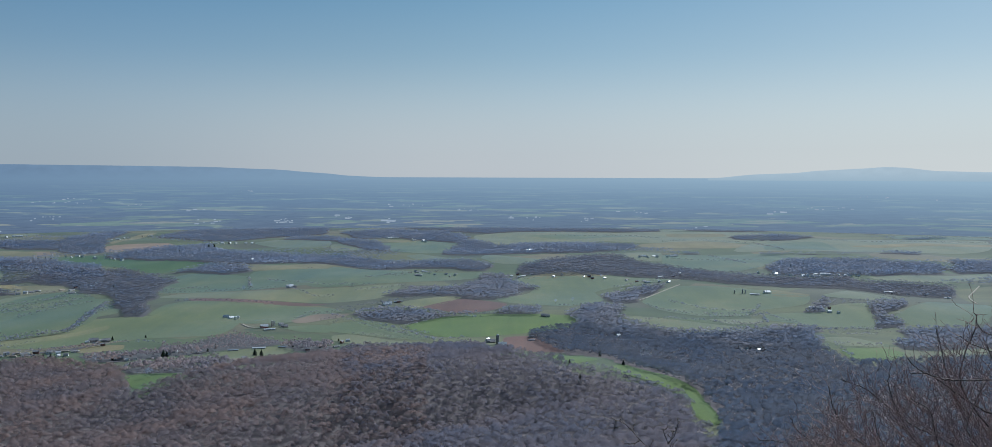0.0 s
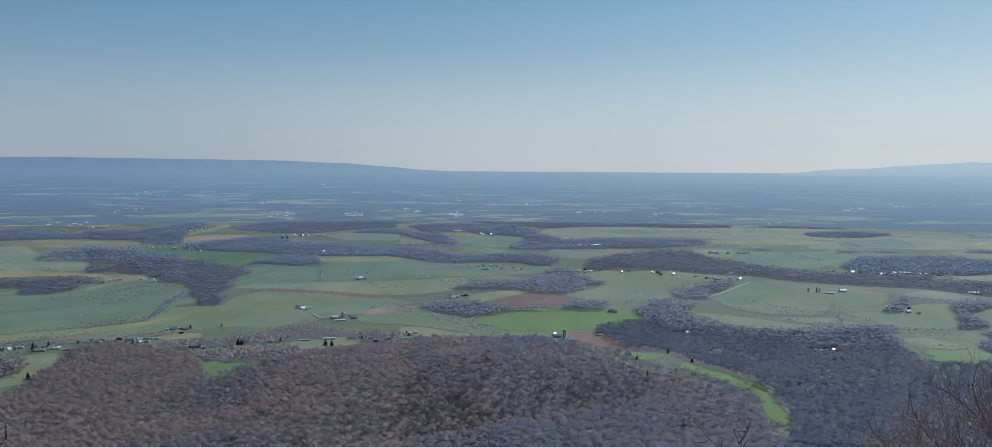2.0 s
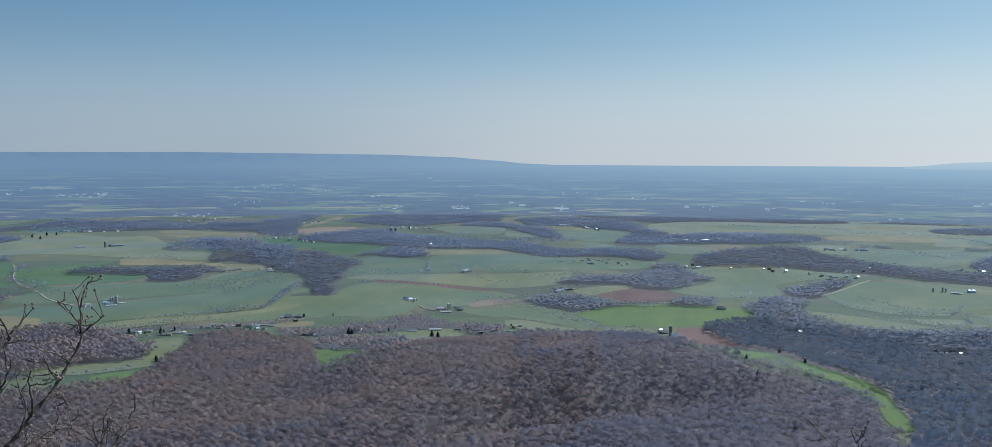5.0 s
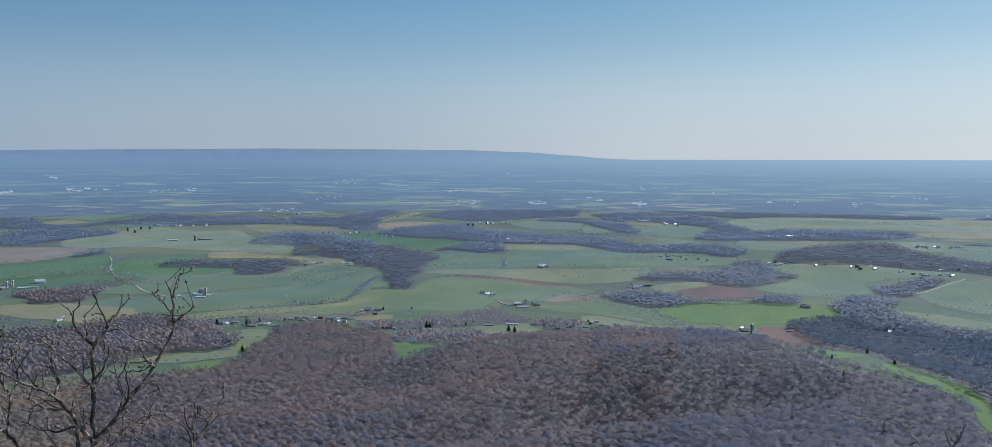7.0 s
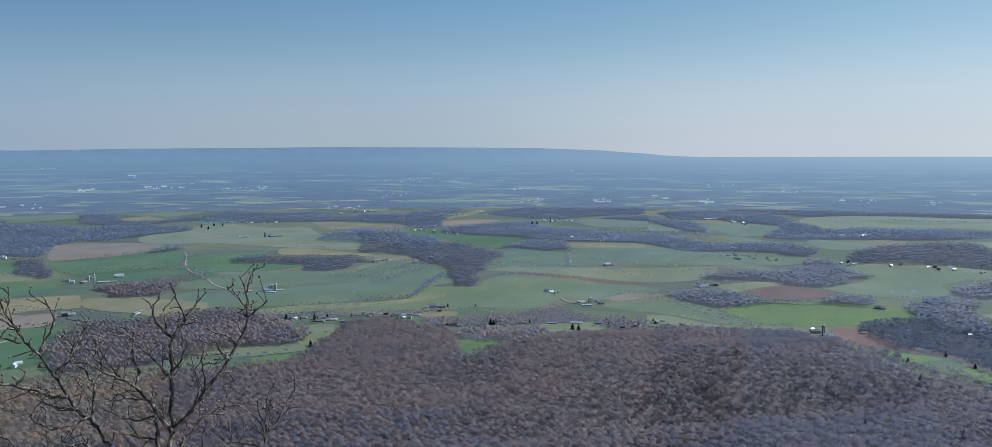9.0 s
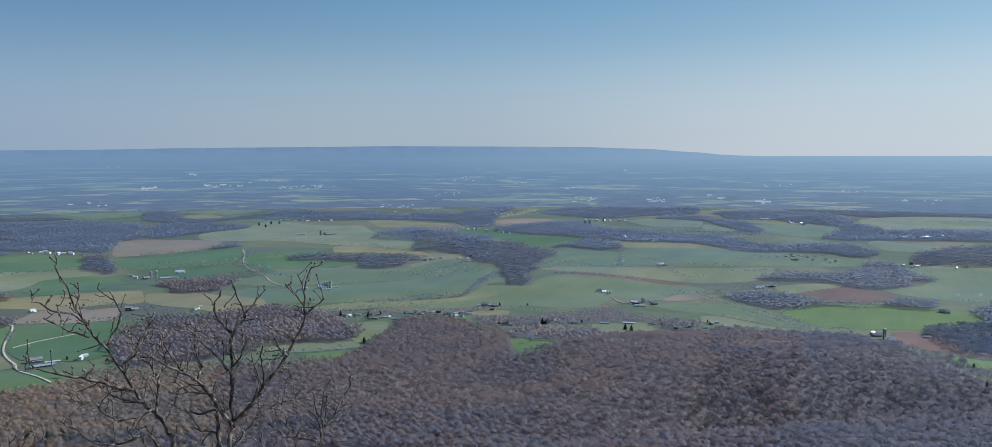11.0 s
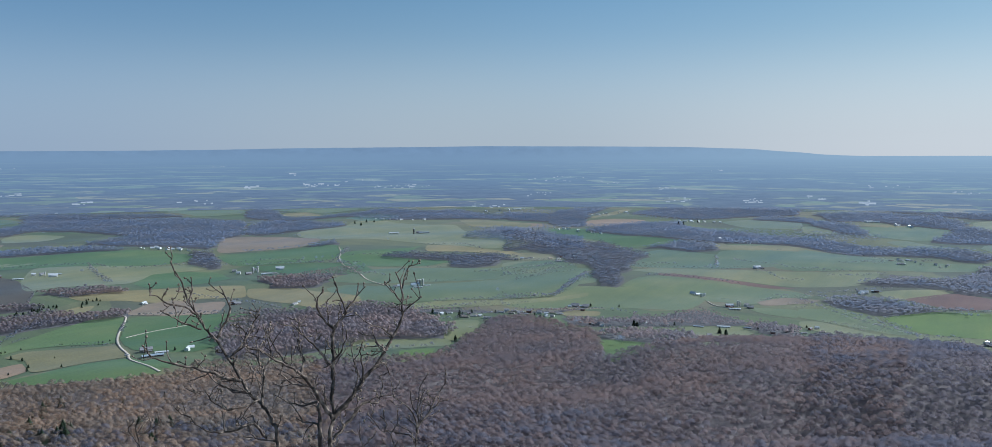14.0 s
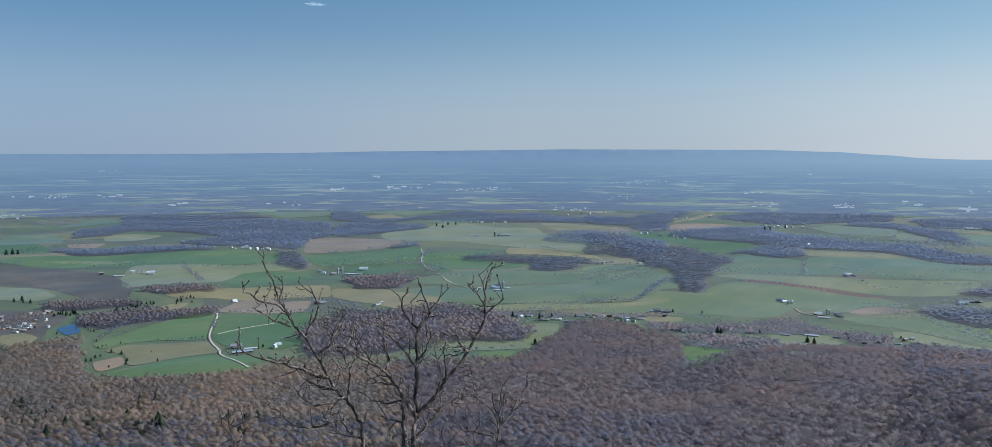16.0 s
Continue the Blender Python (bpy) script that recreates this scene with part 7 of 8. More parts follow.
limb(sapling_d, [(-3.406, 2.456, 247.497), (-3.396, 2.466, 248.033), (-3.406, 2.456, 248.568), (-3.437, 2.460, 248.654), (-3.464, 2.468, 248.740), (-3.449, 2.504, 248.772)], 0.006, 0.0022, "stem")
limb(sapling_d, [(-3.437, 2.460, 248.654), (-3.474, 2.438, 248.709), (-3.489, 2.442, 248.758)], 0.003, 0.002)
limb(sapling_d, [(-3.451, 2.464, 248.697), (-3.427, 2.505, 248.713), (-3.425, 2.526, 248.749)], 0.003, 0.002)
finish(sapling_d)
sapling_e = sapling("tips of leafless twigs rising from below the overlook")
limb(sapling_e, [(0.869, 4.587, 247.356), (0.879, 4.597, 247.919), (0.869, 4.587, 248.482), (0.821, 4.615, 248.540), (0.779, 4.638, 248.589), (0.719, 4.665, 248.645)], 0.005, 0.0022, "stem")
limb(sapling_e, [(0.955, 4.572, 247.360), (0.965, 4.582, 247.924), (0.955, 4.572, 248.488), (0.939, 4.601, 248.566), (0.919, 4.624, 248.629)], 0.004, 0.002, "stem")
limb(sapling_e, [(0.939, 4.601, 248.566), (0.974, 4.604, 248.600), (0.965, 4.614, 248.626)], 0.003, 0.002)
finish(sapling_e)
shrub_a = tagged(sapling("dense reddish-brown leafless shrub with fine twigs"), category="shrub", group="shrubs by the overlook")
limb(shrub_a, [(4.176, 5.928, 247.678), (4.166, 5.918, 248.430), (3.932, 6.116, 248.506), (3.695, 6.285, 248.515), (3.510, 6.404, 248.486), (3.405, 6.480, 248.487), (3.280, 6.576, 248.543), (3.232, 6.634, 248.615)], 0.0136, 0.0040, "branch", 0.2, 0.03, SAPLING_BARK, 0.0025, 0.0045, 1)
limb(shrub_a, [(4.143, 6.031, 247.836), (4.133, 6.021, 248.768), (3.965, 6.186, 248.826), (3.733, 6.371, 248.837), (3.674, 6.457, 248.909)], 0.0085, 0.0040, "branch", 0.2, 0.03, SAPLING_BARK, 0.0025, 0.0045, 1)
limb(shrub_a, [(3.706, 5.990, 247.307), (3.696, 5.980, 247.676), (3.466, 6.234, 247.864), (3.237, 6.444, 247.988), (3.155, 6.592, 248.193), (3.124, 6.697, 248.368), (3.164, 6.762, 248.532)], 0.0102, 0.0040, "branch", 0.2, 0.03, SAPLING_BARK, 0.0025, 0.0045, 1)
limb(shrub_a, [(3.968, 5.843, 247.347), (3.958, 5.833, 247.736), (3.818, 6.040, 247.840), (3.660, 6.249, 247.955), (3.599, 6.403, 248.100), (3.683, 6.476, 248.276), (3.802, 6.525, 248.462)], 0.0102, 0.0040, "branch", 0.2, 0.03, SAPLING_BARK, 0.0025, 0.0045, 1)
limb(shrub_a, [(4.087, 5.913, 247.549), (4.077, 5.903, 248.163), (3.950, 6.060, 248.298), (3.812, 6.217, 248.442), (3.737, 6.341, 248.651), (3.721, 6.402, 248.759)], 0.0102, 0.0040, "branch", 0.2, 0.03, SAPLING_BARK, 0.0025, 0.0045, 1)
limb(shrub_a, [(3.012, 6.345, 247.247), (3.002, 6.335, 247.612), (2.748, 6.489, 247.688), (2.737, 6.569, 247.876), (2.580, 6.689, 248.021)], 0.0035, 0.0022, "branch", 0.2, 0.03, SHRUB_BARK, 0.0025, 0.0045, 1)
limb(shrub_a, [(3.692, 6.014, 247.323), (3.682, 6.004, 247.714), (3.307, 6.210, 247.881), (3.082, 6.357, 248.200), (3.030, 6.344, 248.305)], 0.0044, 0.0022, "branch", 0.2, 0.03, SHRUB_BARK, 0.0025, 0.0045, 1)
limb(shrub_a, [(3.154, 6.250, 247.224), (3.144, 6.240, 247.548), (2.809, 6.410, 247.623), (2.403, 6.599, 247.738), (2.093, 6.697, 247.765)], 0.0034, 0.0022, "branch", 0.2, 0.03, SHRUB_BARK, 0.0025, 0.0045, 1)
limb(shrub_a, [(3.248, 6.225, 247.254), (3.238, 6.215, 247.606), (3.033, 6.311, 247.807), (2.683, 6.491, 248.120), (2.521, 6.506, 248.215)], 0.0036, 0.0022, "branch", 0.2, 0.03, SHRUB_BARK, 0.0025, 0.0045, 1)
limb(shrub_a, [(4.609, 5.390, 247.427), (4.599, 5.380, 247.833), (4.063, 5.715, 248.016), (3.827, 5.813, 248.271), (3.673, 5.851, 248.567)], 0.0045, 0.0022, "branch", 0.2, 0.03, SHRUB_BARK, 0.0025, 0.0045, 1)
limb(shrub_a, [(3.160, 6.287, 247.270), (3.150, 6.277, 247.650), (2.917, 6.467, 247.621), (2.471, 6.756, 247.673), (2.428, 6.871, 247.713)], 0.0038, 0.0022, "branch", 0.2, 0.03, SHRUB_BARK, 0.0025, 0.0045, 1)
limb(shrub_a, [(3.590, 6.037, 247.274), (3.580, 6.027, 247.616), (3.084, 6.512, 247.791), (3.094, 6.692, 247.899), (2.863, 6.961, 247.967)], 0.0047, 0.0022, "branch", 0.2, 0.03, SHRUB_BARK, 0.0025, 0.0045, 1)
limb(shrub_a, [(3.042, 6.338, 247.256), (3.032, 6.328, 247.630), (2.600, 6.649, 247.614), (2.741, 6.787, 247.778), (2.577, 7.021, 247.889)], 0.0048, 0.0022, "branch", 0.2, 0.03, SHRUB_BARK, 0.0025, 0.0045, 1)
limb(shrub_a, [(3.603, 6.009, 247.253), (3.593, 5.999, 247.567), (3.270, 6.179, 247.930), (3.070, 6.211, 248.128), (2.788, 6.277, 248.356)], 0.0033, 0.0022, "branch", 0.2, 0.03, SHRUB_BARK, 0.0025, 0.0045, 1)
limb(shrub_a, [(3.560, 6.036, 247.252), (3.550, 6.026, 247.569), (3.309, 6.275, 247.675), (2.964, 6.577, 247.854), (2.739, 6.780, 247.978)], 0.0045, 0.0022, "branch", 0.2, 0.03, SHRUB_BARK, 0.0025, 0.0045, 1)
limb(shrub_a, [(4.652, 5.383, 247.463), (4.642, 5.373, 247.907), (4.474, 5.767, 248.216), (4.250, 6.177, 248.609), (4.118, 6.441, 248.811)], 0.0044, 0.0022, "branch", 0.2, 0.03, SHRUB_BARK, 0.0025, 0.0045, 1)
limb(shrub_a, [(3.554, 6.034, 247.245), (3.544, 6.024, 247.556), (2.932, 6.427, 247.488), (2.864, 6.634, 247.677), (2.573, 6.870, 247.719)], 0.0030, 0.0022, "branch", 0.2, 0.03, SHRUB_BARK, 0.0025, 0.0045, 1)
limb(shrub_a, [(4.312, 5.629, 247.406), (4.302, 5.619, 247.825), (3.971, 5.921, 248.220), (3.676, 6.118, 248.500), (3.472, 6.207, 248.660)], 0.0036, 0.0022, "branch", 0.2, 0.03, SHRUB_BARK, 0.0025, 0.0045, 1)
limb(shrub_a, [(2.674, 6.479, 247.214), (2.664, 6.469, 247.570), (2.378, 6.770, 247.689), (2.448, 6.899, 247.714), (2.248, 7.128, 247.767)], 0.0038, 0.0022, "branch", 0.2, 0.03, SHRUB_BARK, 0.0025, 0.0045, 1)
limb(shrub_a, [(3.187, 6.242, 247.235), (3.177, 6.232, 247.570), (3.181, 6.424, 247.905), (2.778, 6.716, 248.024), (2.819, 6.800, 248.139)], 0.0048, 0.0022, "branch", 0.2, 0.03, SHRUB_BARK, 0.0025, 0.0045, 1)
limb(shrub_a, [(3.150, 6.275, 247.250), (3.140, 6.265, 247.606), (2.907, 6.444, 247.932), (2.835, 6.491, 248.131), (2.807, 6.520, 248.361)], 0.0034, 0.0022, "branch", 0.2, 0.03, SHRUB_BARK, 0.0025, 0.0045, 1)
limb(shrub_a, [(3.541, 6.081, 247.289), (3.531, 6.071, 247.654), (3.226, 6.161, 247.870), (3.011, 6.230, 248.232), (2.742, 6.247, 248.388)], 0.0039, 0.0022, "branch", 0.2, 0.03, SHRUB_BARK, 0.0025, 0.0045, 1)
limb(shrub_a, [(3.720, 5.984, 247.311), (3.710, 5.974, 247.684), (3.208, 6.236, 248.001), (2.970, 6.295, 248.246), (2.719, 6.316, 248.379)], 0.0044, 0.0022, "branch", 0.2, 0.03, SHRUB_BARK, 0.0025, 0.0045, 1)
limb(shrub_a, [(3.157, 6.224, 247.196), (3.147, 6.214, 247.486), (2.748, 6.360, 247.637), (2.683, 6.397, 247.947), (2.457, 6.432, 248.073)], 0.0048, 0.0022, "branch", 0.2, 0.03, SHRUB_BARK, 0.0025, 0.0045, 1)
limb(shrub_a, [(3.101, 6.266, 247.210), (3.091, 6.256, 247.522), (2.842, 6.387, 247.646), (2.468, 6.530, 247.707), (2.223, 6.600, 247.753)], 0.0032, 0.0022, "branch", 0.2, 0.03, SHRUB_BARK, 0.0025, 0.0045, 1)
limb(shrub_a, [(3.466, 6.099, 247.257), (3.456, 6.089, 247.590), (3.368, 6.174, 248.022), (3.065, 6.286, 248.259), (2.965, 6.279, 248.485)], 0.0049, 0.0022, "branch", 0.2, 0.03, SHRUB_BARK, 0.0025, 0.0045, 1)
limb(shrub_a, [(4.035, 5.754, 247.302), (4.025, 5.744, 247.629), (3.598, 6.269, 248.035), (3.465, 6.481, 248.160), (3.223, 6.773, 248.437)], 0.0033, 0.0022, "branch", 0.2, 0.03, SHRUB_BARK, 0.0025, 0.0045, 1)
limb(shrub_a, [(4.188, 5.703, 247.378), (4.178, 5.693, 247.778), (3.767, 6.199, 248.096), (3.636, 6.445, 248.294), (3.490, 6.681, 248.485)], 0.0032, 0.0022, "branch", 0.2, 0.03, SHRUB_BARK, 0.0025, 0.0045, 1)
limb(shrub_a, [(3.991, 5.825, 247.345), (3.981, 5.815, 247.729), (3.646, 6.091, 247.854), (3.439, 6.291, 248.057), (3.251, 6.422, 248.118)], 0.0049, 0.0022, "branch", 0.2, 0.03, SHRUB_BARK, 0.0025, 0.0045, 1)
finish(shrub_a, SHRUB_BARK)
shrub_b = tagged(sapling("dense reddish-brown leafless shrub with fine twigs"), category="shrub", group="shrubs by the overlook")
limb(shrub_b, [(4.417, 6.247, 247.399), (4.407, 6.237, 247.962), (4.137, 6.414, 248.099), (3.841, 6.577, 248.199), (3.643, 6.676, 248.324), (3.475, 6.749, 248.448), (3.335, 6.775, 248.452)], 0.0119, 0.0040, "branch", 0.2, 0.03, SAPLING_BARK, 0.0025, 0.0045, 1)
limb(shrub_b, [(4.270, 6.216, 247.221), (4.260, 6.206, 247.589), (4.058, 6.430, 247.897), (3.855, 6.595, 248.094), (3.719, 6.725, 248.363), (3.748, 6.747, 248.614), (3.830, 6.730, 248.872), (3.806, 6.737, 248.947)], 0.0119, 0.0040, "branch", 0.2, 0.03, SAPLING_BARK, 0.0025, 0.0045, 1)
limb(shrub_b, [(3.809, 6.471, 247.151), (3.799, 6.461, 247.487), (3.498, 6.648, 247.669), (3.164, 6.802, 247.769), (2.943, 6.896, 247.896), (2.809, 6.964, 248.088), (2.762, 6.992, 248.293)], 0.0102, 0.0040, "branch", 0.2, 0.03, SAPLING_BARK, 0.0025, 0.0045, 1)
limb(shrub_b, [(4.022, 6.341, 247.163), (4.012, 6.331, 247.490), (3.788, 6.452, 247.640), (3.547, 6.556, 247.752), (3.466, 6.606, 247.988), (3.417, 6.620, 248.186), (3.278, 6.646, 248.280)], 0.0102, 0.0040, "branch", 0.2, 0.03, SAPLING_BARK, 0.0025, 0.0045, 1)
limb(shrub_b, [(3.883, 6.432, 247.162), (3.873, 6.422, 247.503), (3.693, 6.543, 247.606), (3.501, 6.655, 247.692), (3.252, 6.770, 247.729), (3.135, 6.860, 247.908), (3.100, 6.911, 248.104)], 0.0085, 0.0040, "branch", 0.2, 0.03, SAPLING_BARK, 0.0025, 0.0045, 1)
limb(shrub_b, [(3.308, 6.730, 247.114), (3.298, 6.720, 247.456), (2.921, 6.851, 247.600), (2.953, 6.832, 247.864), (2.753, 6.887, 248.072)], 0.0048, 0.0022, "branch", 0.2, 0.03, SHRUB_BARK, 0.0025, 0.0045, 1)
limb(shrub_b, [(4.006, 6.365, 247.178), (3.996, 6.355, 247.525), (3.852, 6.522, 247.955), (3.438, 6.738, 248.148), (3.298, 6.784, 248.316)], 0.0044, 0.0022, "branch", 0.2, 0.03, SHRUB_BARK, 0.0025, 0.0045, 1)
limb(shrub_b, [(3.205, 6.679, 246.998), (3.195, 6.669, 247.206), (2.781, 6.874, 247.363), (2.496, 6.936, 247.349), (2.446, 6.915, 247.357)], 0.0047, 0.0022, "branch", 0.2, 0.03, SHRUB_BARK, 0.0025, 0.0045, 1)
limb(shrub_b, [(3.208, 6.689, 247.010), (3.198, 6.679, 247.233), (2.810, 6.978, 247.651), (2.891, 6.965, 247.800), (2.668, 7.088, 248.009)], 0.0052, 0.0022, "branch", 0.2, 0.03, SHRUB_BARK, 0.0025, 0.0045, 1)
limb(shrub_b, [(3.508, 6.592, 247.083), (3.498, 6.582, 247.367), (3.093, 6.660, 247.442), (2.620, 6.817, 247.731), (2.452, 6.753, 247.784)], 0.0050, 0.0022, "branch", 0.2, 0.03, SHRUB_BARK, 0.0025, 0.0045, 1)
limb(shrub_b, [(3.414, 6.643, 247.081), (3.404, 6.633, 247.372), (3.354, 6.788, 247.712), (2.910, 6.996, 247.715), (2.904, 7.057, 247.889)], 0.0049, 0.0022, "branch", 0.2, 0.03, SHRUB_BARK, 0.0025, 0.0045, 1)
limb(shrub_b, [(4.295, 6.173, 247.193), (4.285, 6.163, 247.525), (3.928, 6.617, 247.798), (3.803, 6.903, 248.119), (3.695, 7.160, 248.467)], 0.0037, 0.0022, "branch", 0.2, 0.03, SHRUB_BARK, 0.0025, 0.0045, 1)
limb(shrub_b, [(3.450, 6.625, 247.084), (3.440, 6.615, 247.374), (3.057, 6.865, 247.415), (2.846, 7.049, 247.545), (2.607, 7.244, 247.721)], 0.0033, 0.0022, "branch", 0.2, 0.03, SHRUB_BARK, 0.0025, 0.0045, 1)
limb(shrub_b, [(4.947, 5.710, 247.281), (4.937, 5.700, 247.637), (4.703, 6.229, 248.161), (4.412, 6.674, 248.525), (4.362, 6.909, 248.853)], 0.0035, 0.0022, "branch", 0.2, 0.03, SHRUB_BARK, 0.0025, 0.0045, 1)
limb(shrub_b, [(4.067, 6.351, 247.210), (4.057, 6.341, 247.589), (3.836, 6.506, 247.895), (3.391, 6.743, 248.126), (3.321, 6.744, 248.274)], 0.0049, 0.0022, "branch", 0.2, 0.03, SHRUB_BARK, 0.0025, 0.0045, 1)
limb(shrub_b, [(3.749, 6.442, 247.077), (3.739, 6.432, 247.329), (3.394, 6.766, 247.574), (3.128, 6.955, 247.606), (2.917, 7.112, 247.655)], 0.0049, 0.0022, "branch", 0.2, 0.03, SHRUB_BARK, 0.0025, 0.0045, 1)
limb(shrub_b, [(4.272, 6.245, 247.257), (4.262, 6.235, 247.669), (4.072, 6.623, 248.071), (3.806, 6.943, 248.219), (3.692, 7.157, 248.353)], 0.0038, 0.0022, "branch", 0.2, 0.03, SHRUB_BARK, 0.0025, 0.0045, 1)
limb(shrub_b, [(4.322, 6.143, 247.183), (4.312, 6.133, 247.499), (4.121, 6.537, 247.851), (4.189, 6.794, 248.414), (4.257, 6.946, 248.673)], 0.0035, 0.0022, "branch", 0.2, 0.03, SHRUB_BARK, 0.0025, 0.0045, 1)
limb(shrub_b, [(3.120, 6.715, 246.990), (3.110, 6.705, 247.196), (3.063, 6.880, 247.420), (2.881, 7.119, 247.701), (2.654, 7.285, 247.758)], 0.0050, 0.0022, "branch", 0.2, 0.03, SHRUB_BARK, 0.0025, 0.0045, 1)
limb(shrub_b, [(4.288, 6.234, 247.258), (4.278, 6.224, 247.669), (3.907, 6.506, 247.821), (3.765, 6.666, 248.103), (3.644, 6.747, 248.193)], 0.0038, 0.0022, "branch", 0.2, 0.03, SHRUB_BARK, 0.0025, 0.0045, 1)
limb(shrub_b, [(4.024, 6.292, 247.111), (4.014, 6.282, 247.374), (3.846, 6.521, 247.850), (3.432, 6.769, 248.051), (3.310, 6.863, 248.327)], 0.0042, 0.0022, "branch", 0.2, 0.03, SHRUB_BARK, 0.0025, 0.0045, 1)
limb(shrub_b, [(4.116, 6.253, 247.138), (4.106, 6.243, 247.424), (3.494, 6.655, 247.743), (3.230, 6.805, 248.009), (3.097, 6.867, 248.247)], 0.0050, 0.0022, "branch", 0.2, 0.03, SHRUB_BARK, 0.0025, 0.0045, 1)
limb(shrub_b, [(4.018, 6.316, 247.132), (4.008, 6.306, 247.422), (3.891, 6.580, 247.957), (3.743, 6.777, 248.329), (3.720, 6.867, 248.635)], 0.0047, 0.0022, "branch", 0.2, 0.03, SHRUB_BARK, 0.0025, 0.0045, 1)
limb(shrub_b, [(3.809, 6.501, 247.187), (3.799, 6.491, 247.565), (2.989, 6.828, 247.592), (2.653, 6.947, 247.783), (2.491, 6.975, 247.945)], 0.0042, 0.0022, "branch", 0.2, 0.03, SHRUB_BARK, 0.0025, 0.0045, 1)
limb(shrub_b, [(3.065, 6.809, 247.064), (3.055, 6.799, 247.367), (2.713, 6.953, 247.541), (2.805, 6.900, 247.651), (2.660, 6.955, 247.808)], 0.0049, 0.0022, "branch", 0.2, 0.03, SHRUB_BARK, 0.0025, 0.0045, 1)
limb(shrub_b, [(3.809, 6.432, 247.109), (3.799, 6.422, 247.393), (3.779, 6.572, 247.894), (3.663, 6.700, 248.256), (3.545, 6.780, 248.503)], 0.0033, 0.0022, "branch", 0.2, 0.03, SHRUB_BARK, 0.0025, 0.0045, 1)
limb(shrub_b, [(4.239, 6.241, 247.223), (4.229, 6.231, 247.599), (3.744, 6.610, 248.089), (3.630, 6.641, 248.282), (3.469, 6.716, 248.599)], 0.0044, 0.0022, "branch", 0.2, 0.03, SHRUB_BARK, 0.0025, 0.0045, 1)
limb(shrub_b, [(4.238, 6.183, 247.158), (4.228, 6.173, 247.454), (3.919, 6.574, 247.615), (3.650, 6.944, 247.868), (3.432, 7.225, 248.012)], 0.0048, 0.0022, "branch", 0.2, 0.03, SHRUB_BARK, 0.0025, 0.0045, 1)
limb(shrub_b, [(3.163, 6.792, 247.100), (3.153, 6.782, 247.437), (2.861, 7.049, 247.594), (2.704, 7.188, 247.584), (2.579, 7.313, 247.581)], 0.0048, 0.0022, "branch", 0.2, 0.03, SHRUB_BARK, 0.0025, 0.0045, 1)
finish(shrub_b, SHRUB_BARK)
shrub_c = tagged(sapling("dense reddish-brown leafless shrub with fine twigs"), category="shrub", group="shrubs by the overlook")
limb(shrub_c, [(4.644, 6.544, 247.105), (4.634, 6.534, 247.461), (4.405, 6.808, 247.667), (4.179, 7.050, 247.853), (4.014, 7.247, 248.068), (3.961, 7.364, 248.261), (3.947, 7.456, 248.465), (3.930, 7.544, 248.675)], 0.0127, 0.0040, "branch", 0.2, 0.03, SAPLING_BARK, 0.0025, 0.0045, 1)
limb(shrub_c, [(4.358, 6.713, 247.060), (4.348, 6.703, 247.393), (4.086, 6.966, 247.611), (3.868, 7.160, 247.763), (3.628, 7.338, 247.874), (3.464, 7.472, 248.005), (3.338, 7.578, 248.120), (3.154, 7.690, 248.179)], 0.0119, 0.0040, "branch", 0.2, 0.03, SAPLING_BARK, 0.0025, 0.0045, 1)
limb(shrub_c, [(3.803, 6.999, 246.981), (3.793, 6.989, 247.278), (3.485, 7.247, 247.483), (3.131, 7.454, 247.552), (2.899, 7.592, 247.622), (2.761, 7.693, 247.708), (2.723, 7.757, 247.807)], 0.0085, 0.0040, "branch", 0.2, 0.03, SAPLING_BARK, 0.0025, 0.0045, 1)
limb(shrub_c, [(3.544, 7.116, 246.948), (3.534, 7.106, 247.231), (3.253, 7.339, 247.422), (2.932, 7.519, 247.472), (2.647, 7.691, 247.590), (2.444, 7.785, 247.589)], 0.0076, 0.0030, "branch", 0.2, 0.03, SAPLING_BARK, 0.0025, 0.0045, 1)
limb(shrub_c, [(4.841, 6.657, 247.472), (4.831, 6.647, 248.234), (4.595, 6.828, 248.392), (4.371, 6.967, 248.464), (4.213, 7.059, 248.549), (4.047, 7.145, 248.612), (3.939, 7.196, 248.683)], 0.0102, 0.0040, "branch", 0.2, 0.03, SAPLING_BARK, 0.0025, 0.0045, 1)
limb(shrub_c, [(4.172, 6.754, 246.965), (4.162, 6.744, 247.204), (3.488, 7.179, 247.385), (3.364, 7.316, 247.633), (3.076, 7.487, 247.805)], 0.0034, 0.0022, "branch", 0.2, 0.03, SHRUB_BARK, 0.0025, 0.0045, 1)
limb(shrub_c, [(3.998, 6.842, 246.937), (3.988, 6.832, 247.161), (3.447, 7.222, 247.664), (3.251, 7.286, 247.832), (3.129, 7.354, 248.171)], 0.0044, 0.0022, "branch", 0.2, 0.03, SHRUB_BARK, 0.0025, 0.0045, 1)
limb(shrub_c, [(3.783, 7.023, 246.995), (3.773, 7.013, 247.312), (3.190, 7.225, 247.501), (2.994, 7.158, 247.469), (2.886, 7.112, 247.605)], 0.0033, 0.0022, "branch", 0.2, 0.03, SHRUB_BARK, 0.0025, 0.0045, 1)
limb(shrub_c, [(5.024, 6.280, 247.153), (5.014, 6.270, 247.518), (4.549, 6.728, 248.010), (4.491, 6.778, 248.244), (4.238, 6.972, 248.610)], 0.0050, 0.0022, "branch", 0.2, 0.03, SHRUB_BARK, 0.0025, 0.0045, 1)
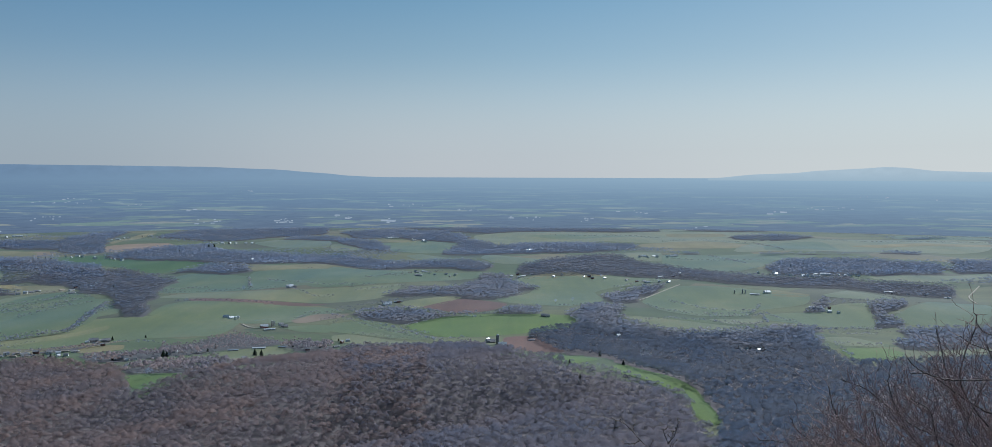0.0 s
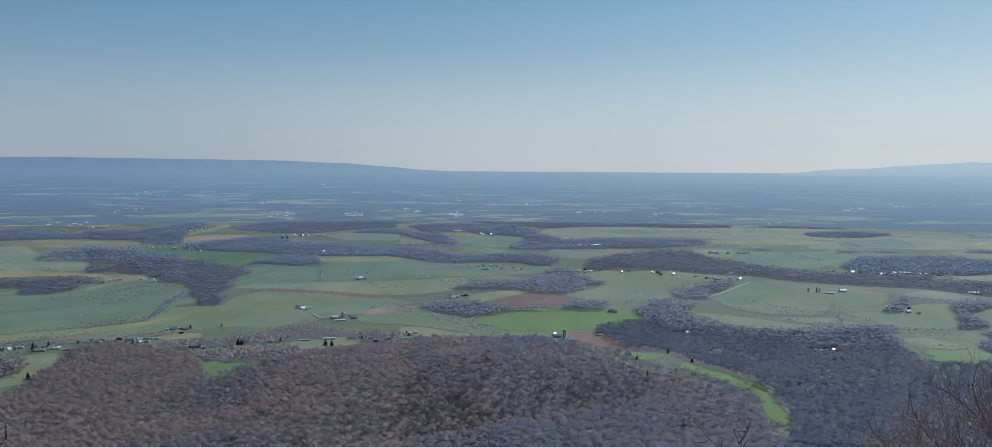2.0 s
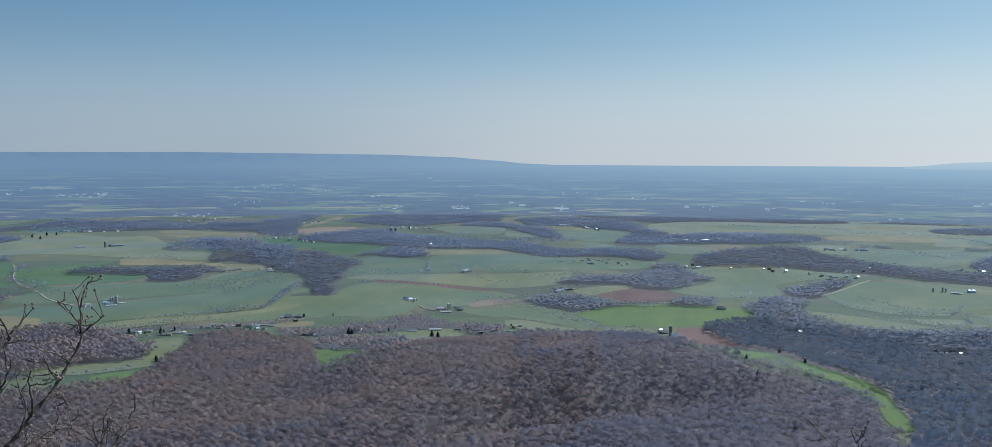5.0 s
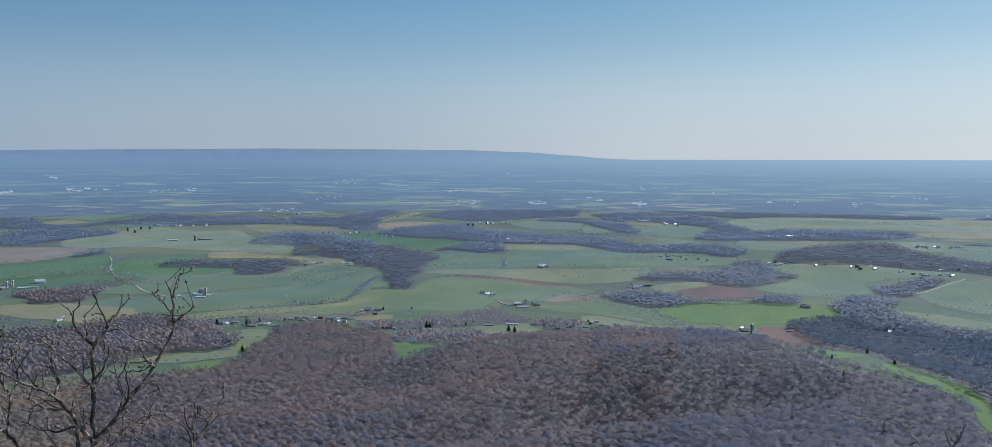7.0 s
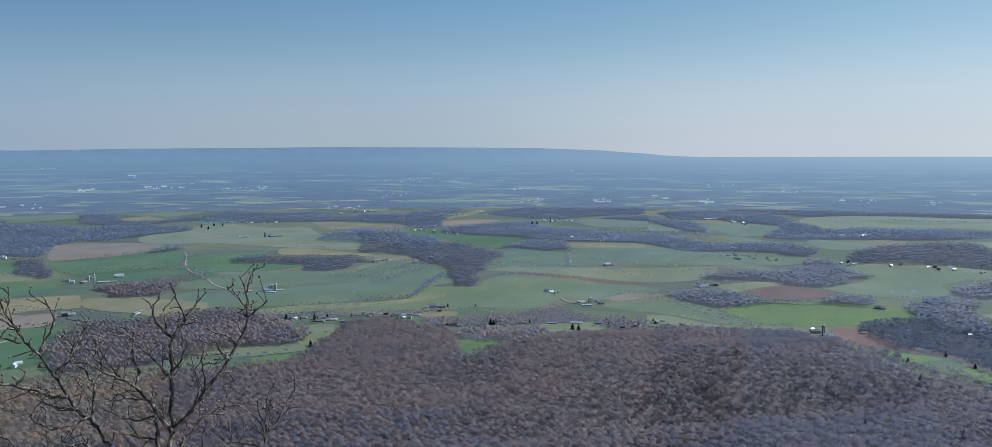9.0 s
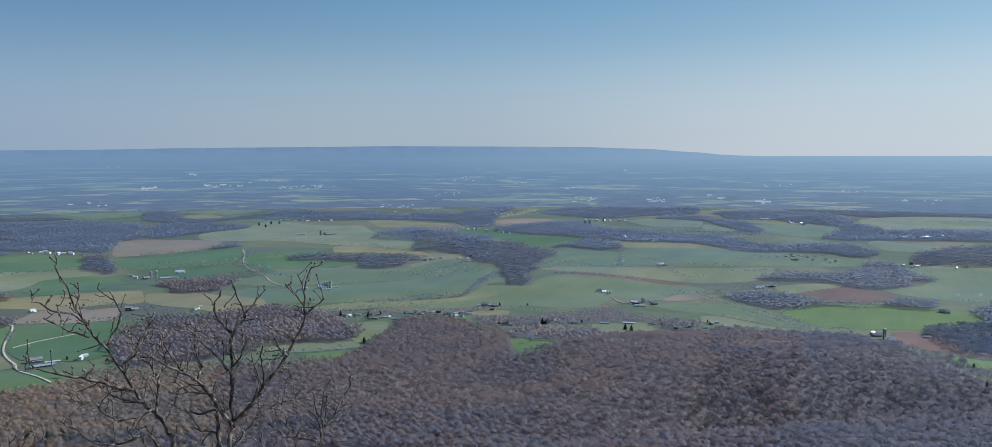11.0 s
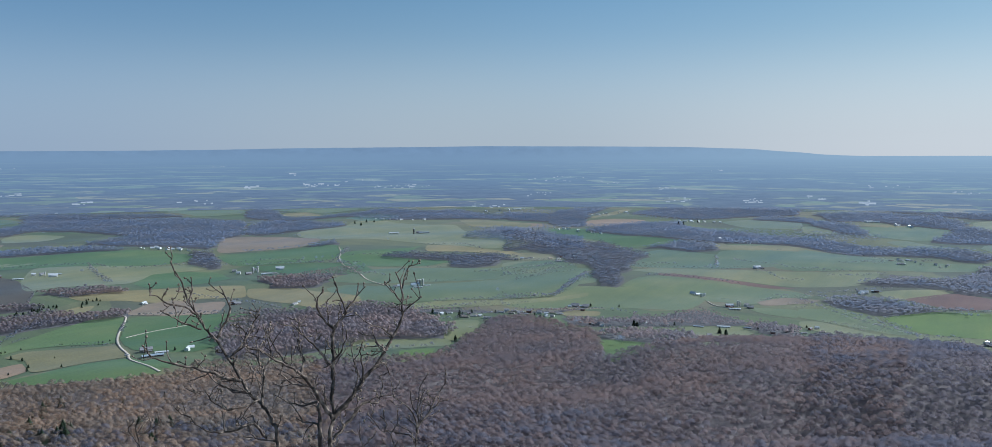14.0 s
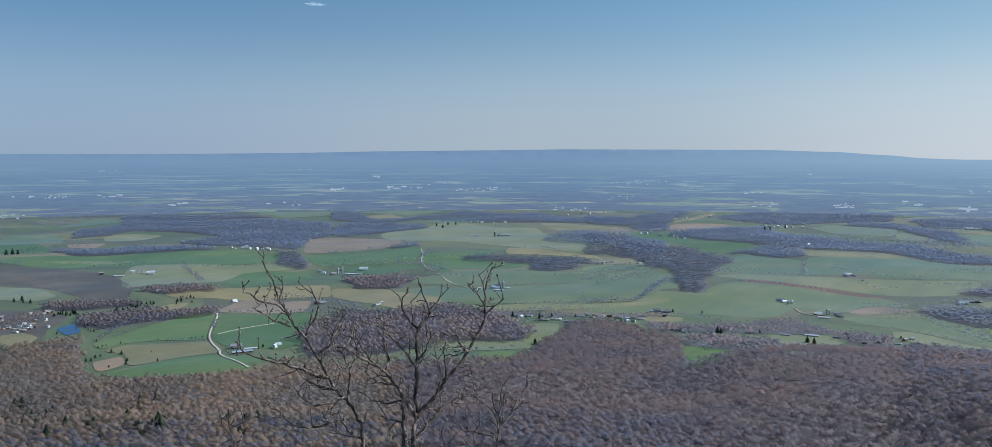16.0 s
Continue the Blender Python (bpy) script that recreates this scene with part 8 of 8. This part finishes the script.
limb(shrub_c, [(5.001, 6.257, 247.105), (4.991, 6.247, 247.416), (4.719, 6.708, 247.734), (4.467, 7.116, 248.094), (4.415, 7.355, 248.426)], 0.0037, 0.0022, "branch", 0.2, 0.03, SHRUB_BARK, 0.0025, 0.0045, 1)
limb(shrub_c, [(3.696, 6.986, 246.898), (3.686, 6.976, 247.105), (3.375, 7.188, 247.526), (3.444, 7.145, 247.804), (3.255, 7.195, 248.019)], 0.0048, 0.0022, "branch", 0.2, 0.03, SHRUB_BARK, 0.0025, 0.0045, 1)
limb(shrub_c, [(4.395, 6.646, 247.013), (4.385, 6.636, 247.286), (4.243, 6.999, 247.751), (4.169, 7.280, 248.237), (4.221, 7.407, 248.504)], 0.0033, 0.0022, "branch", 0.2, 0.03, SHRUB_BARK, 0.0025, 0.0045, 1)
limb(shrub_c, [(4.771, 6.468, 247.131), (4.761, 6.458, 247.501), (4.484, 6.760, 248.000), (4.057, 7.026, 248.225), (3.822, 7.184, 248.603)], 0.0045, 0.0022, "branch", 0.2, 0.03, SHRUB_BARK, 0.0025, 0.0045, 1)
limb(shrub_c, [(4.660, 6.538, 247.112), (4.650, 6.528, 247.473), (4.714, 6.851, 248.110), (4.571, 7.162, 248.366), (4.494, 7.432, 248.742)], 0.0042, 0.0022, "branch", 0.2, 0.03, SHRUB_BARK, 0.0025, 0.0045, 1)
limb(shrub_c, [(3.876, 6.959, 246.984), (3.866, 6.949, 247.278), (3.525, 7.173, 247.708), (3.430, 7.180, 247.931), (3.166, 7.227, 248.038)], 0.0051, 0.0022, "branch", 0.2, 0.03, SHRUB_BARK, 0.0025, 0.0045, 1)
limb(shrub_c, [(3.711, 6.985, 246.906), (3.701, 6.975, 247.121), (3.563, 7.161, 247.326), (3.333, 7.392, 247.579), (3.109, 7.583, 247.777)], 0.0045, 0.0022, "branch", 0.2, 0.03, SHRUB_BARK, 0.0025, 0.0045, 1)
limb(shrub_c, [(4.535, 6.582, 247.056), (4.525, 6.572, 247.364), (4.114, 6.958, 247.897), (4.191, 6.952, 248.271), (3.957, 7.110, 248.656)], 0.0049, 0.0022, "branch", 0.2, 0.03, SHRUB_BARK, 0.0025, 0.0045, 1)
limb(shrub_c, [(4.191, 6.804, 247.035), (4.181, 6.794, 247.357), (3.951, 6.927, 247.688), (3.762, 7.055, 248.173), (3.724, 7.017, 248.423)], 0.0049, 0.0022, "branch", 0.2, 0.03, SHRUB_BARK, 0.0025, 0.0045, 1)
limb(shrub_c, [(4.272, 6.782, 247.071), (4.262, 6.772, 247.429), (4.116, 7.116, 247.854), (4.057, 7.355, 248.213), (4.001, 7.548, 248.469)], 0.0046, 0.0022, "branch", 0.2, 0.03, SHRUB_BARK, 0.0025, 0.0045, 1)
limb(shrub_c, [(3.437, 7.110, 246.878), (3.427, 7.100, 247.085), (3.416, 7.371, 247.462), (3.157, 7.681, 247.695), (3.232, 7.821, 247.880)], 0.0042, 0.0022, "branch", 0.2, 0.03, SHRUB_BARK, 0.0025, 0.0045, 1)
limb(shrub_c, [(4.129, 6.777, 246.959), (4.119, 6.767, 247.194), (3.949, 6.894, 247.646), (3.692, 7.039, 248.118), (3.661, 7.013, 248.515)], 0.0043, 0.0022, "branch", 0.2, 0.03, SHRUB_BARK, 0.0025, 0.0045, 1)
limb(shrub_c, [(4.182, 6.745, 246.962), (4.172, 6.735, 247.197), (4.125, 6.882, 247.481), (3.758, 7.238, 247.920), (3.784, 7.278, 248.092)], 0.0036, 0.0022, "branch", 0.2, 0.03, SHRUB_BARK, 0.0025, 0.0045, 1)
limb(shrub_c, [(3.810, 6.979, 246.963), (3.800, 6.969, 247.238), (3.715, 7.298, 247.617), (3.596, 7.578, 247.879), (3.534, 7.812, 248.133)], 0.0034, 0.0022, "branch", 0.2, 0.03, SHRUB_BARK, 0.0025, 0.0045, 1)
limb(shrub_c, [(3.513, 7.118, 246.931), (3.503, 7.108, 247.198), (3.290, 7.194, 247.529), (2.859, 7.265, 247.592), (2.817, 7.227, 247.838)], 0.0032, 0.0022, "branch", 0.2, 0.03, SHRUB_BARK, 0.0025, 0.0045, 1)
limb(shrub_c, [(4.602, 6.594, 247.126), (4.592, 6.584, 247.512), (4.244, 6.858, 247.696), (3.879, 7.119, 247.912), (3.533, 7.341, 248.142)], 0.0046, 0.0022, "branch", 0.2, 0.03, SHRUB_BARK, 0.0025, 0.0045, 1)
limb(shrub_c, [(3.909, 6.875, 246.915), (3.899, 6.865, 247.120), (3.555, 7.117, 247.414), (3.270, 7.293, 247.668), (2.943, 7.477, 247.974)], 0.0046, 0.0022, "branch", 0.2, 0.03, SHRUB_BARK, 0.0025, 0.0045, 1)
limb(shrub_c, [(4.142, 6.866, 247.069), (4.132, 6.856, 247.438), (3.792, 7.080, 247.657), (3.711, 7.197, 248.059), (3.667, 7.204, 248.177)], 0.0041, 0.0022, "branch", 0.2, 0.03, SHRUB_BARK, 0.0025, 0.0045, 1)
limb(shrub_c, [(3.527, 7.062, 246.878), (3.517, 7.052, 247.078), (3.163, 7.324, 247.235), (2.893, 7.567, 247.485), (2.774, 7.711, 247.667)], 0.0035, 0.0022, "branch", 0.2, 0.03, SHRUB_BARK, 0.0025, 0.0045, 1)
limb(shrub_c, [(3.450, 7.089, 246.862), (3.440, 7.079, 247.050), (2.987, 7.504, 247.321), (3.091, 7.668, 247.587), (2.965, 7.866, 247.698)], 0.0041, 0.0022, "branch", 0.2, 0.03, SHRUB_BARK, 0.0025, 0.0045, 1)
finish(shrub_c, SHRUB_BARK)
shrub_d = tagged(sapling("dense reddish-brown leafless shrub with fine twigs"), category="shrub", group="shrubs by the overlook")
limb(shrub_d, [(4.077, 7.328, 246.777), (4.067, 7.318, 246.968), (3.490, 7.767, 247.090), (3.188, 8.005, 247.098), (2.793, 8.278, 247.162)], 0.0049, 0.0022, "branch", 0.2, 0.03, SHRUB_BARK, 0.0025, 0.0045, 1)
limb(shrub_d, [(3.833, 7.488, 246.797), (3.823, 7.478, 247.039), (3.418, 7.882, 247.223), (3.629, 7.995, 247.417), (3.464, 8.282, 247.665)], 0.0046, 0.0022, "branch", 0.2, 0.03, SHRUB_BARK, 0.0025, 0.0045, 1)
limb(shrub_d, [(4.201, 7.252, 246.777), (4.191, 7.242, 246.955), (3.785, 7.576, 247.263), (3.859, 7.640, 247.581), (3.677, 7.781, 247.773)], 0.0052, 0.0022, "branch", 0.2, 0.03, SHRUB_BARK, 0.0025, 0.0045, 1)
limb(shrub_d, [(4.986, 6.857, 246.945), (4.976, 6.847, 247.238), (4.724, 7.286, 247.569), (4.406, 7.681, 247.769), (4.217, 7.989, 248.032)], 0.0036, 0.0022, "branch", 0.2, 0.03, SHRUB_BARK, 0.0025, 0.0045, 1)
limb(shrub_d, [(4.919, 6.911, 246.948), (4.909, 6.901, 247.253), (4.485, 7.406, 247.794), (4.495, 7.504, 248.040), (4.353, 7.692, 248.335)], 0.0049, 0.0022, "branch", 0.2, 0.03, SHRUB_BARK, 0.0025, 0.0045, 1)
limb(shrub_d, [(4.863, 6.988, 246.987), (4.853, 6.978, 247.346), (4.623, 7.146, 247.868), (4.451, 7.160, 248.099), (4.305, 7.182, 248.469)], 0.0046, 0.0022, "branch", 0.2, 0.03, SHRUB_BARK, 0.0025, 0.0045, 1)
limb(shrub_d, [(4.238, 7.309, 246.865), (4.228, 7.299, 247.146), (3.713, 7.766, 247.295), (3.353, 8.103, 247.424), (3.062, 8.347, 247.421)], 0.0039, 0.0022, "branch", 0.2, 0.03, SHRUB_BARK, 0.0025, 0.0045, 1)
limb(shrub_d, [(3.770, 7.495, 246.767), (3.760, 7.485, 246.978), (3.606, 7.553, 247.131), (3.142, 7.783, 247.383), (3.009, 7.815, 247.516)], 0.0048, 0.0022, "branch", 0.2, 0.03, SHRUB_BARK, 0.0025, 0.0045, 1)
limb(shrub_d, [(4.050, 7.425, 246.868), (4.040, 7.415, 247.174), (3.506, 7.938, 247.472), (3.405, 8.165, 247.586), (3.305, 8.371, 247.645)], 0.0031, 0.0022, "branch", 0.2, 0.03, SHRUB_BARK, 0.0025, 0.0045, 1)
limb(shrub_d, [(4.128, 7.310, 246.790), (4.118, 7.300, 246.993), (3.442, 7.746, 246.996), (3.191, 7.962, 247.021), (2.955, 8.184, 247.113)], 0.0034, 0.0022, "branch", 0.2, 0.03, SHRUB_BARK, 0.0025, 0.0045, 1)
limb(shrub_d, [(4.935, 6.922, 246.974), (4.925, 6.912, 247.307), (4.200, 7.370, 247.516), (3.979, 7.510, 247.824), (3.695, 7.641, 248.053)], 0.0043, 0.0022, "branch", 0.2, 0.03, SHRUB_BARK, 0.0025, 0.0045, 1)
limb(shrub_d, [(5.026, 6.826, 246.946), (5.016, 6.816, 247.235), (4.575, 7.236, 247.774), (4.164, 7.464, 247.958), (4.063, 7.552, 248.371)], 0.0051, 0.0022, "branch", 0.2, 0.03, SHRUB_BARK, 0.0025, 0.0045, 1)
limb(shrub_d, [(5.095, 6.797, 246.974), (5.085, 6.787, 247.289), (4.982, 7.096, 247.727), (4.746, 7.441, 248.125), (4.789, 7.581, 248.556)], 0.0034, 0.0022, "branch", 0.2, 0.03, SHRUB_BARK, 0.0025, 0.0045, 1)
limb(shrub_d, [(4.546, 7.171, 246.938), (4.536, 7.161, 247.274), (4.303, 7.455, 247.881), (4.329, 7.496, 248.287), (4.232, 7.562, 248.569)], 0.0044, 0.0022, "branch", 0.2, 0.03, SHRUB_BARK, 0.0025, 0.0045, 1)
limb(shrub_d, [(4.702, 7.040, 246.912), (4.692, 7.030, 247.200), (3.954, 7.432, 247.511), (3.685, 7.523, 247.831), (3.352, 7.608, 248.107)], 0.0046, 0.0022, "branch", 0.2, 0.03, SHRUB_BARK, 0.0025, 0.0045, 1)
limb(shrub_d, [(5.004, 6.907, 247.019), (4.994, 6.897, 247.399), (4.616, 7.106, 247.673), (4.119, 7.352, 247.961), (3.823, 7.437, 248.197)], 0.0036, 0.0022, "branch", 0.2, 0.03, SHRUB_BARK, 0.0025, 0.0045, 1)
limb(shrub_d, [(3.803, 7.481, 246.771), (3.793, 7.471, 246.984), (3.628, 7.567, 247.383), (3.401, 7.643, 247.701), (3.274, 7.645, 247.975)], 0.0045, 0.0022, "branch", 0.2, 0.03, SHRUB_BARK, 0.0025, 0.0045, 1)
limb(shrub_d, [(4.698, 6.995, 246.860), (4.688, 6.985, 247.083), (4.227, 7.354, 247.453), (3.885, 7.563, 247.698), (3.712, 7.655, 247.910)], 0.0037, 0.0022, "branch", 0.2, 0.03, SHRUB_BARK, 0.0025, 0.0045, 1)
limb(shrub_d, [(4.157, 7.341, 246.845), (4.147, 7.331, 247.111), (3.609, 7.715, 247.235), (3.224, 7.993, 247.392), (2.777, 8.232, 247.450)], 0.0038, 0.0022, "branch", 0.2, 0.03, SHRUB_BARK, 0.0025, 0.0045, 1)
limb(shrub_d, [(4.876, 6.932, 246.935), (4.866, 6.922, 247.228), (4.478, 7.384, 247.444), (4.111, 7.829, 247.815), (3.969, 8.072, 248.022)], 0.0031, 0.0022, "branch", 0.2, 0.03, SHRUB_BARK, 0.0025, 0.0045, 1)
limb(shrub_d, [(4.534, 7.106, 246.854), (4.524, 7.096, 247.090), (4.167, 7.310, 247.350), (3.718, 7.559, 247.670), (3.418, 7.651, 247.828)], 0.0044, 0.0022, "branch", 0.2, 0.03, SHRUB_BARK, 0.0025, 0.0045, 1)
limb(shrub_d, [(4.453, 7.159, 246.853), (4.443, 7.149, 247.096), (4.181, 7.349, 247.568), (3.757, 7.546, 247.882), (3.498, 7.601, 248.080)], 0.0036, 0.0022, "branch", 0.2, 0.03, SHRUB_BARK, 0.0025, 0.0045, 1)
limb(shrub_d, [(3.512, 7.630, 246.768), (3.502, 7.620, 247.005), (3.324, 7.693, 247.266), (3.103, 7.770, 247.525), (3.069, 7.776, 247.838)], 0.0048, 0.0022, "branch", 0.2, 0.03, SHRUB_BARK, 0.0025, 0.0045, 1)
limb(shrub_d, [(4.322, 7.287, 246.901), (4.312, 7.277, 247.217), (3.943, 7.378, 247.331), (3.300, 7.611, 247.524), (3.133, 7.611, 247.745)], 0.0037, 0.0022, "branch", 0.2, 0.03, SHRUB_BARK, 0.0025, 0.0045, 1)
finish(shrub_d, SHRUB_BARK)


# ---- wisps of cloud high over the valley ----
def wisp(bearing, height, length, seed):
    """A small torn scrap of cirrus: a few thin rounded puffs in a row."""
    m = bpy.data.materials.get("cloud_wisp")
    if not m:
        m = bpy.data.materials.new("cloud_wisp")
        m.use_nodes = True
        nt = m.node_tree
        nt.nodes.clear()
        out = nt.nodes.new("ShaderNodeOutputMaterial")
        # the cloud's daylight is put in as a glow of its own
        em = nt.nodes.new("ShaderNodeEmission")
        em.inputs["Color"].default_value = (0.62, 0.72, 0.82, 1)
        clear = nt.nodes.new("ShaderNodeBsdfTransparent")
        both = nt.nodes.new("ShaderNodeMixShader")
        n = noise_node(nt, 1 / 26, 5, 0.65)
        k = ramp(nt, n.outputs[0], [(0.42, (0.0, 0.0, 0.0)), (0.75, (0.3, 0.3, 0.3))])
        nt.links.new(k, both.inputs[0])
        nt.links.new(clear.outputs[0], both.inputs[1])
        nt.links.new(em.outputs[0], both.inputs[2])
        nt.links.new(both.outputs[0], out.inputs["Surface"])
    rng = random.Random(seed)
    bm = bmesh.new()
    for i in range(9):
        u = i / 8 - 0.5
        size = 16 * (1 - 1.5 * abs(u)) + 3
        bmesh.ops.create_icosphere(bm, subdivisions=2, radius=size, matrix=Matrix.Translation((u * length, rng.uniform(-10, 10), rng.uniform(-4, 4))) @ Matrix.Diagonal((1.8, 1.0, 0.35, 1)))
    a = radians(bearing)
    me = bpy.data.meshes.new("cloud")
    bm.to_mesh(me)
    bm.free()
    me.materials.append(m)
    ob = new("backdrop_cloud", me)
    ob.matrix_world = pose(-4600 * math.sin(a), 4600 * math.cos(a), 250 + 4600 * math.tan(radians(height)), 0, 0, bearing)
    return tagged(ob, "small torn wisp of white cloud in the blue sky", "cloud", kind="structure")


wisp(48.1, 9.97, 105, 3)
